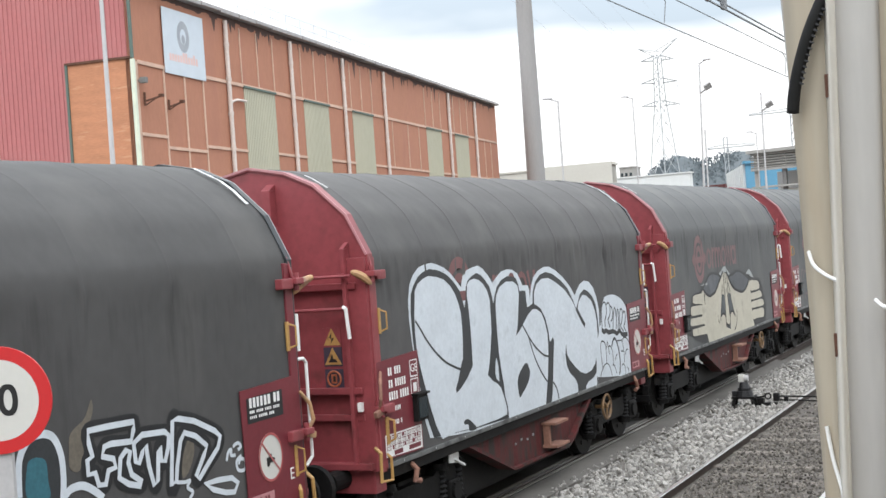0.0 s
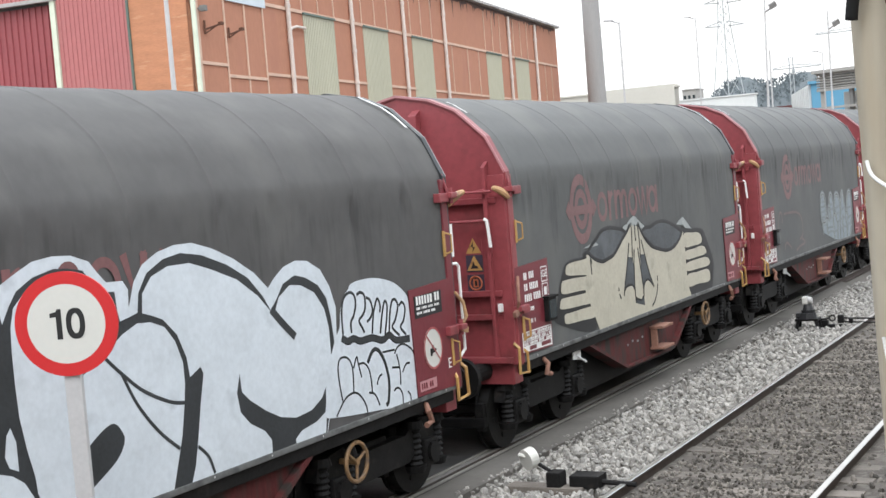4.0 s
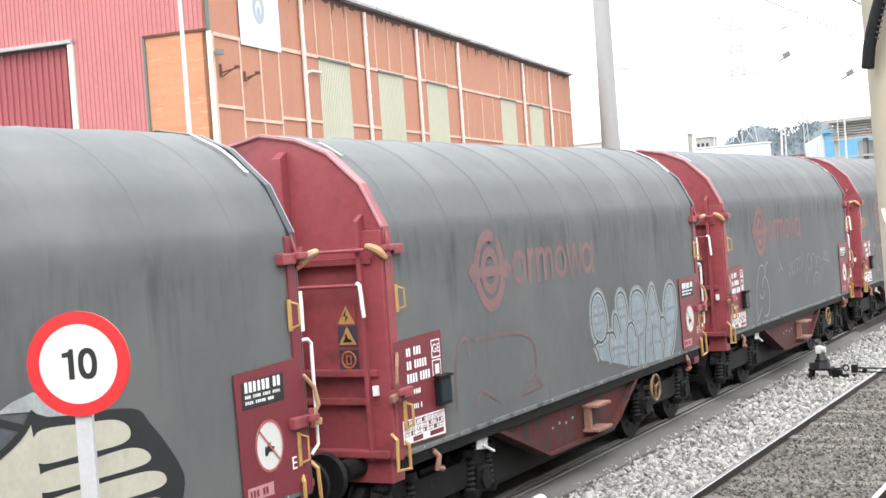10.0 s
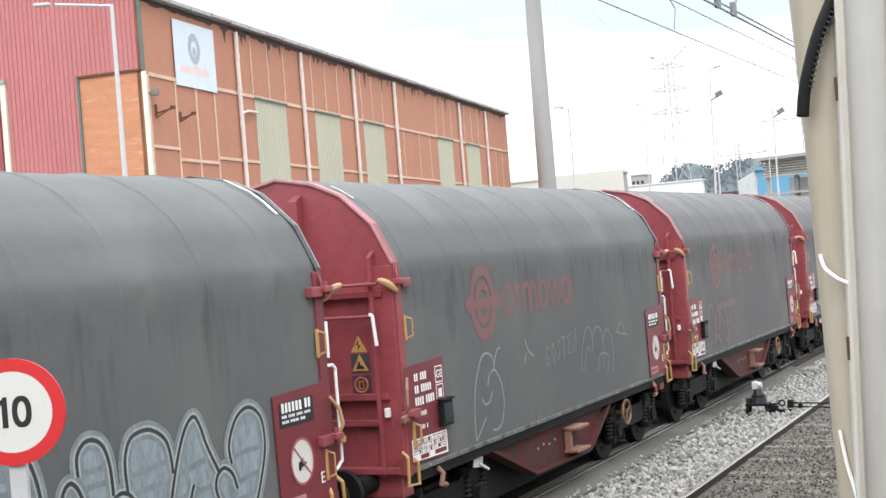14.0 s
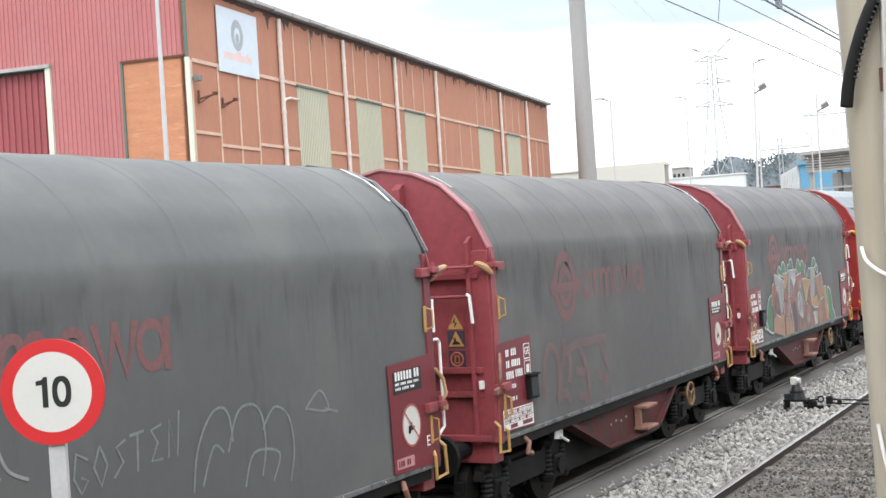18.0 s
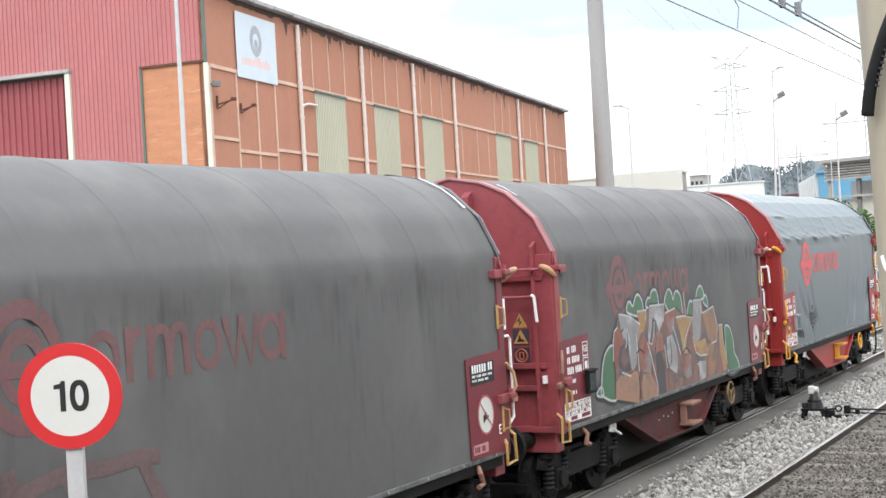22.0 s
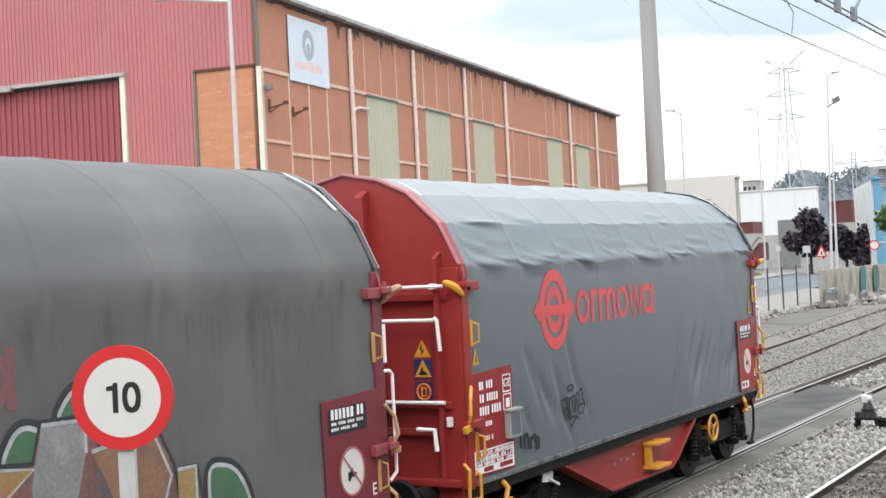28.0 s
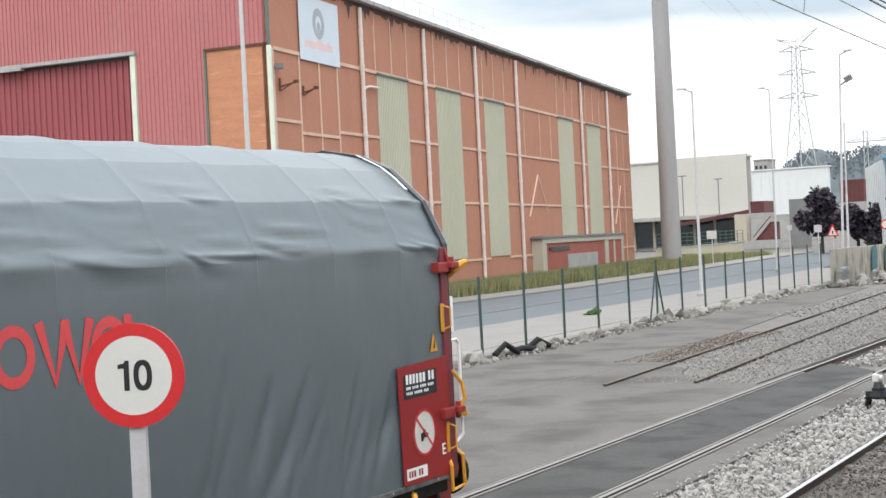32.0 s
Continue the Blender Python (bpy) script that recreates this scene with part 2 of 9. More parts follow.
    spray_plum=surface("plum-grey spray paint", (0.06, 0.05, 0.058), 0.5, var=0.35, scale=3, bump=0.12, dirt=(0.14, 0.08, 0.075), dirt_low=0.55, dirt_high=0.7, dirt_scale=3),
    chalk_faint=surface("half-rubbed white scribble", (0.17, 0.18, 0.178), 0.6, var=0.35, scale=8, bump=0.1),
    spray_slate=surface("slate-grey spray paint", (0.062, 0.07, 0.078), 0.5, var=0.4, scale=3, bump=0.12, dirt=(0.1, 0.11, 0.12), dirt_low=0.52, dirt_high=0.72, dirt_scale=2),
    ban_ring=surface("faded orange-red sticker", (0.36, 0.11, 0.05), 0.5, var=0.25),
    tape_worn=surface("scuffed white tape", (0.58, 0.58, 0.57), 0.5, var=0.3, scale=6, fine=30),
    chalk=surface("thin white scribble", (0.23, 0.24, 0.24), 0.6, var=0.4, scale=8, bump=0.1),
    asphalt=surface("worn grey asphalt", (0.124, 0.115, 0.105), 0.85, var=0.2, scale=0.35, fine=14, bump=0.3, dirt=(0.08, 0.074, 0.067), dirt_low=0.48, dirt_high=0.66, dirt_scale=0.5),
    # base colour kept dark to stand for the shade under the wagons
    apron=surface("track slab toned for train shade", (0.062, 0.059, 0.056), 0.8, var=0.3, scale=0.7, fine=16, bump=0.3, dirt=(0.042, 0.04, 0.038), dirt_low=0.5, dirt_high=0.62, dirt_scale=0.9),
    road=surface("blue-grey road asphalt", (0.098, 0.11, 0.118), 0.8, var=0.12, scale=0.4, fine=12, bump=0.2),
    paving=surface("pale pavement concrete", (0.2, 0.186, 0.168), 0.85, var=0.15, scale=0.5, fine=12, bump=0.2),
    dust=surface("gravelly yard dirt", (0.13, 0.117, 0.104), 0.95, var=0.35, scale=0.8, fine=22, bump=0.5),
    trackbed=surface("oil-stained trackbed grit", (0.088, 0.078, 0.07), 0.95, var=0.5, scale=1.5, fine=28, bump=0.8, dirt=(0.13, 0.12, 0.107), dirt_low=0.5, dirt_high=0.62, dirt_scale=9),
    stone=surface("pale ballast stone", (0.275, 0.262, 0.242), 0.9, var=0.3, scale=6, fine=40, bump=0.4, island=0.9),
    stone_dark=surface("dirty ballast stone", (0.14, 0.127, 0.113), 0.9, var=0.5, scale=6, fine=40, bump=0.4, island=0.8),
    stone_siding=surface("grey-brown stone", (0.2, 0.19, 0.175), 0.9, var=0.35, scale=6, fine=40, bump=0.4, island=0.7),
    brick_dark=surface("dull red brick", (0.3, 0.085, 0.06), 0.85, var=0.15, scale=0.8, fine=8, bump=0.15),
    stain=surface("dark eave stains and soffit shade", (0.085, 0.05, 0.042), 0.9, var=0.4, scale=2, fine=10),
    red_dirty=surface("grimy wine-red paint", (0.1, 0.025, 0.025), 0.6, var=0.4, scale=3, fine=18, bump=0.15, stretch=(1, 2, 0.6), dirt=(0.04, 0.033, 0.03), dirt_low=0.42, dirt_high=0.62, dirt_scale=3),
    step=surface("rust-worn step plate", (0.24, 0.12, 0.085), 0.8, var=0.35, scale=6),
    sleeper=surface("weathered oiled sleeper", (0.14, 0.122, 0.106), 0.9, var=0.4, scale=2, fine=30, bump=0.6, stretch=(0.4, 3, 3), obj_random=0.3),
    rail=surface("rusty rail web", (0.055, 0.04, 0.033), 0.8, metal=0.2, var=0.35, scale=5),
    rail_top=surface("polished rail head", (0.55, 0.54, 0.52), 0.3, metal=0.9, var=0.12, scale=2),
    rail_dull=surface("dull worn rail head", (0.24, 0.225, 0.21), 0.5, metal=0.5, var=0.2, scale=2),
    debris=surface("rust-brown dirt", (0.12, 0.085, 0.06), 0.95, var=0.5, scale=3, island=0.6),
    rubble=surface("pale broken concrete", (0.2, 0.185, 0.165), 0.95, var=0.4, scale=4, fine=20, bump=0.4, island=0.7),
    chalk_wide=surface("pale sprayed tip", (0.3, 0.32, 0.31), 0.6, var=0.3, scale=5, bump=0.1),
    rail_rust=surface("rusted rail head", (0.11, 0.08, 0.065), 0.7, metal=0.3, var=0.3, scale=2),
    groove=surface("dark groove strip", (0.03, 0.028, 0.026), 0.95, var=0.3),
    cladding=surface("faded red sheet cladding", (0.425, 0.152, 0.15), 0.5, var=0.1, scale=0.25, fine=4, bump=0.05, dirt=(0.42, 0.175, 0.17), dirt_low=0.5, dirt_high=0.8, dirt_scale=0.4),
    cladding_door=surface("deep red sheet door", (0.29, 0.07, 0.078), 0.5, var=0.12, scale=0.3, fine=4, bump=0.05),
    brick=surface("orange-brown brick infill", (0.4, 0.178, 0.11), 0.85, var=0.13, scale=0.5, fine=5, bump=0.2, stretch=(1, 1, 0.4), dirt=(0.34, 0.145, 0.098), dirt_low=0.5, dirt_high=0.8, dirt_scale=0.5),
    brick_pale=surface("paler orange brick", (0.46, 0.205, 0.112), 0.85, var=0.22, scale=0.6, fine=4, bump=0.2, stretch=(1, 1, 5), dirt=(0.53, 0.28, 0.165), dirt_low=0.6, dirt_high=0.72, dirt_scale=0.8),
    band=surface("weathered cream concrete band", (0.56, 0.38, 0.29), 0.85, var=0.18, scale=1.2, fine=8, bump=0.15),
    pipe=surface("dulled white downpipe", (0.6, 0.52, 0.47), 0.6, var=0.2, scale=0.8, fine=8, bump=0.05),
    sheet=surface("pale green translucent sheet", (0.42, 0.4, 0.305), 0.6, var=0.1, scale=0.3, fine=5, bump=0.05, stretch=(1, 1, 0.3)),
    fascia=surface("grey fibre-cement verge", (0.36, 0.34, 0.335), 0.8, var=0.3, scale=1.5, fine=8),
    green_trim=surface("green painted corner strip", (0.09, 0.13, 0.11), 0.6, var=0.2),
    pale_trim=surface("pale green door post", (0.6, 0.64, 0.52), 0.6, var=0.15),
    poster=surface("faded white banner", (0.55, 0.6, 0.65), 0.7, var=0.06, bump=0.05),
    poster_ink=surface("grey banner print", (0.34, 0.36, 0.39), 0.7, var=0.2),
    poster_red=surface("washed-out red print", (0.68, 0.47, 0.43), 0.7, var=0.1),
    rust=surface("rusted iron", (0.12, 0.055, 0.035), 0.85, metal=0.2, var=0.4, scale=4),
    concrete=surface("grey cast concrete", (0.33, 0.32, 0.3), 0.85, var=0.16, scale=0.8, fine=10, bump=0.2, dirt=(0.3, 0.29, 0.27), dirt_low=0.5, dirt_high=0.75, dirt_scale=0.7),
    concrete_dark=surface("stained grey concrete", (0.17, 0.168, 0.163), 0.85, var=0.25, scale=0.8, fine=10, bump=0.2),
    cream=surface("cream rendered wall", (0.42, 0.38, 0.3), 0.85, var=0.1, scale=0.6, fine=8, bump=0.1),
    mast=surface("grey mast concrete", (0.29, 0.278, 0.27), 0.75, var=0.12, scale=0.5, fine=6, bump=0.08, stretch=(2, 2, 0.3)),
    beige_shed=surface("beige sheet wall", (0.5, 0.48, 0.43), 0.7, var=0.05, scale=0.1, fine=2, bump=0.03),
    white_shed=surface("white sheet wall", (0.62, 0.63, 0.62), 0.6, var=0.05, scale=0.1, fine=2, bump=0.03),
    blue_shed=surface("blue sheet wall", (0.1, 0.28, 0.42), 0.5, var=0.08, scale=0.1, fine=2, bump=0.03),
    glass_dark=surface("dark window glass", (0.02, 0.03, 0.035), 0.12, var=0.2, bump=0),
    ramp_red=surface("weathered dark red rail", (0.085, 0.024, 0.024), 0.7, var=0.25),
    panel_wall=surface("stained cast concrete panel", (0.31, 0.285, 0.235), 0.9, var=0.25, scale=1.2, fine=9, bump=0.25, stretch=(1, 1, 0.4), dirt=(0.15, 0.14, 0.12), dirt_low=0.5, dirt_high=0.68, dirt_scale=1.4, obj_random=0.25),
    container=surface("dark red container steel", (0.11, 0.03, 0.03), 0.6, var=0.2),
    fence_green=surface("dark green fence paint", (0.03, 0.055, 0.045), 0.6, var=0.2),
    net=surface("green windbreak mesh", (0.05, 0.13, 0.11), 0.8, var=0.15),
    grass=surface("mown green grass", (0.2, 0.2, 0.09), 0.95, var=0.4, scale=0.6, fine=9, bump=0.4, island=0.5),
    leaf_purple=surface("dark purple leaves", (0.035, 0.026, 0.036), 0.7, var=0.4, island=0.7),
    leaf_green=surface("green shrub leaves", (0.07, 0.13, 0.04), 0.7, var=0.4, island=0.7),
    hill=surface("hazy wooded hillside", (0.075, 0.09, 0.097), 0.95, var=0.3, scale=0.03, fine=0.25, bump=0.2, island=0.06),
    bark=surface("dark bark", (0.06, 0.05, 0.045), 0.9, var=0.3),
    # haze and sky glare are put into the grey of this thin steelwork
    steel_pale=surface("lattice steel greyed by haze", (0.35, 0.365, 0.37), 0.6, metal=0.1, var=0.1),
    steel=surface("pale lattice steel", (0.36, 0.38, 0.39), 0.6, metal=0.2, var=0.1),
    # wire grey lifted to stand for haze
    wire=surface("dark overhead wire", (0.17, 0.18, 0.19), 0.6, metal=0.3, var=0.1),
    coach=surface("cream coach paint", (0.4, 0.35, 0.27), 0.7, var=0.08, scale=2, fine=14, bump=0.06, stretch=(3, 3, 0.5), dirt=(0.36, 0.29, 0.2), dirt_low=0.55, dirt_high=0.85, dirt_scale=3),
    coach_bead=surface("pale coach bead", (0.55, 0.52, 0.46), 0.5, var=0.08, scale=2, fine=14, bump=0.06),
    coach_grey=surface("pale grey coach pillar", (0.4, 0.388, 0.37), 0.75, var=0.08, scale=2, fine=20, bump=0.06, stretch=(3, 3, 0.5)),
)
for name in ("iron", "wheel", "rubber", "groove", "apron", "trackbed", "red_dirty", "asphalt", "stone_dark"):
    M[name].node_tree.nodes["Principled BSDF"].inputs["Specular IOR Level"].default_value = 0.15
def bend_streaks(m, low, high, dark):
    """Dark streaks that run down the cloth from its bend, in long ragged drips."""
    n, l = m.node_tree.nodes, m.node_tree.links
    b = n["Principled BSDF"]
    base_link = b.inputs["Base Color"].links[0].from_socket
    co = n.new("ShaderNodeTexCoord")
    mp = n.new("ShaderNodeMapping")
    mp.inputs["Scale"].default_value = (1, 5.0, 0.55)
    drip = n.new("ShaderNodeTexNoise")
    drip.inputs["Scale"].default_value, drip.inputs["Detail"].default_value, drip.inputs["Roughness"].default_value = 1.0, 4, 0.6
    sep = n.new("ShaderNodeSeparateXYZ")
    rise = n.new("ShaderNodeMapRange")
    rise.inputs["From Min"].default_value, rise.inputs["From Max"].default_value = low, high
    rise.inputs["To Min"].default_value, rise.inputs["To Max"].default_value = -0.12, 0.06
    stop = n.new("ShaderNodeMapRange")
    stop.inputs["From Min"].default_value, stop.inputs["From Max"].default_value = high - 0.2, high + 0.15
    stop.inputs["To Min"].default_value, stop.inputs["To Max"].default_value = 0.0, 0.26
    add = n.new("ShaderNodeMath")
    add.operation = "ADD"
    less = n.new("ShaderNodeMath")
    less.operation = "SUBTRACT"
    ramp = n.new("ShaderNodeValToRGB")
    ramp.color_ramp.elements[0].position, ramp.color_ramp.elements[1].position = 0.5, 0.68
    mix = n.new("ShaderNodeMix")
    mix.data_type, mix.blend_type = "RGBA", "MULTIPLY"
    mix.inputs["B"].default_value = (dark, dark, dark, 1)
    l.new(co.outputs["Object"], mp.inputs["Vector"])
    l.new(mp.outputs["Vector"], drip.inputs["Vector"])
    l.new(co.outputs["Object"], sep.inputs["Vector"])
    l.new(sep.outputs["Z"], rise.inputs["Value"])
    l.new(sep.outputs["Z"], stop.inputs["Value"])
    l.new(drip.outputs["Fac"], add.inputs[0])
    l.new(rise.outputs["Result"], add.inputs[1])
    l.new(add.outputs[0], less.inputs[0])
    l.new(stop.outputs["Result"], less.inputs[1])
    l.new(less.outputs[0], ramp.inputs["Fac"])
    l.new(ramp.outputs["Color"], mix.inputs["Factor"])
    l.new(base_link, mix.inputs["A"])
    l.new(mix.outputs["Result"], b.inputs["Base Color"])


for name in ("tarp", "tarp_warm", "tarp_mid", "tarp_dark"):
    bend_streaks(M[name], 2.4, 3.3, 0.7)
for name in ("tarp", "tarp_warm", "tarp_mid", "tarp_dark"):
    M[name].node_tree.nodes["Principled BSDF"].inputs["Specular IOR Level"].default_value = 0.28
M["tarp_new"].node_tree.nodes["Principled BSDF"].inputs["Specular IOR Level"].default_value = 0.9
for name in ("iron", "wheel"):
    M[name].node_tree.nodes["Principled BSDF"].inputs["Metallic"].default_value = 0.0


# ---- mesh helpers ----
def box(bm, c, s, turn=None, bevel=0.0):
    """A box at centre c of size s, turned by a pose, with bevelled edges."""
    m = Matrix.Translation(c) @ (turn or Matrix()) @ Matrix.Diagonal((*s, 1))
    made = bmesh.ops.create_cube(bm, size=1, matrix=m)["verts"]
    if bevel:
        edges = list({e for v in made for e in v.link_edges})
        bmesh.ops.bevel(bm, geom=edges, offset=bevel, segments=2, affect="EDGES", profile=0.7)


def rod(bm, a, b, r, seg=8, r2=None):
    a, b = Vector(a), Vector(b)
    d = b - a
    m = Matrix.Translation((a + b) / 2) @ d.to_track_quat("Z", "Y").to_matrix().to_4x4()
    bmesh.ops.create_cone(bm, cap_ends=True, segments=seg, radius1=r, radius2=r if r2 is None else r2, depth=d.length, matrix=m)


def pipe(bm, pts, r, seg=8):
    """A bent round bar: one tube swept along the points, closed at its ends."""
    pts = [Vector(p) for p in pts]
    closed = (pts[0] - pts[-1]).length < 1e-5
    rings, side = [], None
    for k, p in enumerate(pts):
        before = (p - pts[k - 1]).normalized() if k else ((pts[0] - pts[-2]).normalized() if closed else None)
        after = (pts[k + 1] - p).normalized() if k + 1 < len(pts) else ((pts[1] - pts[0]).normalized() if closed else None)
        d = ((before or after) + (after or before)).normalized()
        if side is None:
            side = d.orthogonal()
        side = (side - d * side.dot(d)).normalized()
        up = d.cross(side)
        rings.append([bm.verts.new(p + (side * math.cos(a) + up * math.sin(a)) * r) for a in np.linspace(0, 2 * math.pi, seg, endpoint=False)])
    f = []
    for a, b in zip(rings, rings[1:]):
        for n in range(seg):
            m = (n + 1) % seg
            f.append(bm.faces.new((a[n], a[m], b[m], b[n])))
    if not closed:
        f += [bm.faces.new(rings[0][::-1]), bm.faces.new(rings[-1])]
    bmesh.ops.recalc_face_normals(bm, faces=f)


def prism(bm, pts, axis, lo, hi):
    """A flat outline (two coordinates a point) pushed out along an axis from lo to hi."""
    def at(p, v):
        return {"x": (v, p[0], p[1]), "y": (p[0], v, p[1]), "z": (p[0], p[1], v)}[axis]
    a = [bm.verts.new(at(p, lo)) for p in pts]
    b = [bm.verts.new(at(p, hi)) for p in pts]
    n = len(pts)
    f = [bm.faces.new(a), bm.faces.new(b[::-1])]
    for i in range(n):
        f.append(bm.faces.new((a[i], b[i], b[(i + 1) % n], a[(i + 1) % n])))
    bmesh.ops.recalc_face_normals(bm, faces=f)


def curve_through(pts, closed, steps=6):
    """Catmull-Rom points through the given ones."""
    n, out = len(pts), []
    for i in range(n if closed else n - 1):
        p = [Vector(pts[(i + k) % n] if closed else pts[min(max(i + k, 0), n - 1)]) for k in (-1, 0, 1, 2)]
        for s in range(steps):
            t = s / steps
            out.append(0.5 * ((2 * p[1]) + (p[2] - p[0]) * t + (2 * p[0] - 5 * p[1] + 4 * p[2] - p[3]) * t * t + (3 * p[1] - p[0] - 3 * p[2] + p[3]) * t ** 3))
    if not closed:
        out.append(Vector(pts[-1]))
    return out


LAYER = [0]


def blob(bm, pts, x, smooth=True, thick=0.0004, steps=6):
    """A painted patch in the plane x = const, with the given outline in (y, z)."""
    LAYER[0] = (LAYER[0] + 1) % 9
    thick += 0.0001 * LAYER[0]
    ring = curve_through(pts, True, steps) if smooth else [Vector(p) for p in pts]
    top = [bm.verts.new((x + thick, p[0], p[1])) for p in ring]
    low = [bm.verts.new((x, p[0], p[1])) for p in ring]
    f = bm.faces.new(top)
    f.normal_update()
    if f.normal.x < 0:
        f.normal_flip()
    for i in range(len(ring)):
        j = (i + 1) % len(ring)
        bm.faces.new((top[i], low[i], low[j], top[j]))
    bmesh.ops.triangulate(bm, faces=[f], ngon_method="EAR_CLIP")


def stroke(bm, pts, w, x, closed=False, smooth=True, thick=0.0004, steps=5):
    """A painted line of width w in the plane x = const."""
    LAYER[0] = (LAYER[0] + 1) % 9
    thick += 0.0001 * LAYER[0]
    line = curve_through(pts, closed, steps) if smooth else [Vector(p) for p in pts]
    n = len(line)
    sides = []
    for i, p in enumerate(line):
        a, b = (line[i - 1] if i or closed else p), (line[(i + 1) % n] if i + 1 < n or closed else p)
        d = (b - a)
        d = d.normalized() if d.length > 1e-6 else Vector((1, 0))
        q = Vector((-d.y, d.x)) * w / 2
        sides.append((bm.verts.new((x + thick + 4e-6 * i, p[0] + q.x, p[1] + q.y)), bm.verts.new((x + thick + 4e-6 * i, p[0] - q.x, p[1] - q.y))))
    for i in range(n if closed else n - 1):
        a, b = sides[i], sides[(i + 1) % n]
        f = bm.faces.new((a[0], a[1], b[1], b[0]))
        f.normal_update()
        if f.normal.x < 0:
            f.normal_flip()


def ring(bm, c, r0, r1, x, thick=0.0004, squash=1.0, seg=40):
    """A painted ring in the plane x = const; r0 = 0 gives a disc."""
    LAYER[0] = (LAYER[0] + 1) % 9
    thick += 0.0001 * LAYER[0]
    cy, cz = c
    out = [bm.verts.new((x + thick, cy + r1 * squash * math.cos(a), cz + r1 * math.sin(a))) for a in np.linspace(0, 2 * math.pi, seg, endpoint=False)]
    if r0 <= 0:
        bm.faces.new(out)
        return
    inn = [bm.verts.new((x + thick, cy + r0 * squash * math.cos(a), cz + r0 * math.sin(a))) for a in np.linspace(0, 2 * math.pi, seg, endpoint=False)]
    for i in range(seg):
        j = (i + 1) % seg
        bm.faces.new((out[i], out[j], inn[j], inn[i]))


def mesh_of(name, bm, material, smooth=False):
    me = bpy.data.meshes.new(name)
    bm.to_mesh(me)
    bm.free()
    me.materials.append(material)
    if smooth:
        me.shade_smooth()
    return me


def part(name, bm, material, parent=None, label="", smooth=False, at=None, turn=None, kind=""):
    """Links a bmesh as one mesh object, as a part of a thing where a parent is given."""
    ob = new(name, mesh_of(name, bm, material, smooth))
    if parent:
        ob.parent = parent
    if at is not None:
        ob.matrix_basis = Matrix.Translation(at) @ (turn or Matrix())
    if label:
        ob["label"] = label
    if kind:
        ob["kind"] = kind
    return ob


def share(name, me, parent, m):
    """One more object on a mesh, as a part."""
    ob = new(name, me)
    ob.parent = parent
    ob.matrix_basis = m
    return ob


def letters(text, size, depth=0.004, spacing=1.0, bold=0.0):
    """Built-in letters as a bmesh in the plane of x and y, centred."""
    cu = bpy.data.curves.new("letters", "FONT")
    cu.body, cu.size, cu.extrude, cu.align_x, cu.align_y = text, size, depth / 2, "CENTER", "CENTER"
    cu.offset = bold
    cu.space_character = spacing
    ob = new("letters", cu)
    me = bpy.data.meshes.new_from_object(ob.evaluated_get(bpy.context.evaluated_depsgraph_get()))
    bm = bmesh.new()
    bm.from_mesh(me)
    bpy.data.objects.remove(ob)
    bpy.data.meshes.remove(me)
    bpy.data.curves.remove(cu)
    return bm


def base(name, at, label, category, group="", turn=None):
    ob = new(name)
    ob.empty_display_size = 0.2
    ob.matrix_basis = Matrix.Translation(at) @ (turn or Matrix())
    return tagged(ob, label, category, group)


def setting(name, bm, material, label, category, smooth=False):
    return tagged(part(name, bm, material, smooth=smooth), label, category, kind="structure")


# ---- ground, tracks, road ----
def sheet(bm, pts, z):
    f = bm.faces.new([bm.verts.new((x, y, z)) for x, y in pts])
    f.normal_update()
    if f.normal.z < 0:
        f.normal_flip()


def slab(bm, pts, lo, hi):
    prism(bm, pts, "z", lo, hi)


bm = bmesh.new()
sheet(bm, [(-4000, -1500), (2500, -1500), (2500, 4500), (-4000, 4500)], -0.16)
setting("ground", bm, M["dust"], "pale gravelly dirt ground of a rail yard", "ground")

FENCE_X, FENCE_SLOPE = -19.5, -0.034


def fence_x(y):
    return FENCE_X + (y - 34) * FENCE_SLOPE


rng = random.Random(4)
# asphalt apron with a ragged far edge, cut where the embedded rails run
ragged = [(-11.2 - 0.42 * i + rng.uniform(-0.1, 0.1), 29.5 + 0.7 * i + rng.uniform(-0.6, 0.6)) for i in range(7)]
bm = bmesh.new()
slab(bm, [(fence_x(-30) + 0.3, -30), (-9.42, -30), (-9.42, 28.5), (-10.6, 29)] + ragged + [(-14.3, 36), (-14.9, 42), (-16.2, 55), (-17.6, 72), (fence_x(72) + 0.5, 72)], -0.155, -0.02)
setting("pavement", bm, M["asphalt"], "worn grey asphalt apron beside the rails", "pavement")
bm = bmesh.new()
slab(bm, [(-9.08, -30), (-7.62, -30), (-7.62, 31.5), (-8.2, 32.2), (-9.08, 33)], -0.155, -0.022)
setting("track_slab", bm, M["apron"], "asphalt between the embedded rails, darkened for train shade", "pavement")
bm = bmesh.new()
slab(bm, [(-7.28, -30), (-6.78, -30), (-6.7, 5), (-6.82, 12), (-6.72, 18), (-6.8, 25), (-6.74, 33), (-7.28, 34)], -0.155, -0.018)
setting("slab_edge", bm, M["asphalt"], "narrow worn asphalt edge along the rail", "pavement")


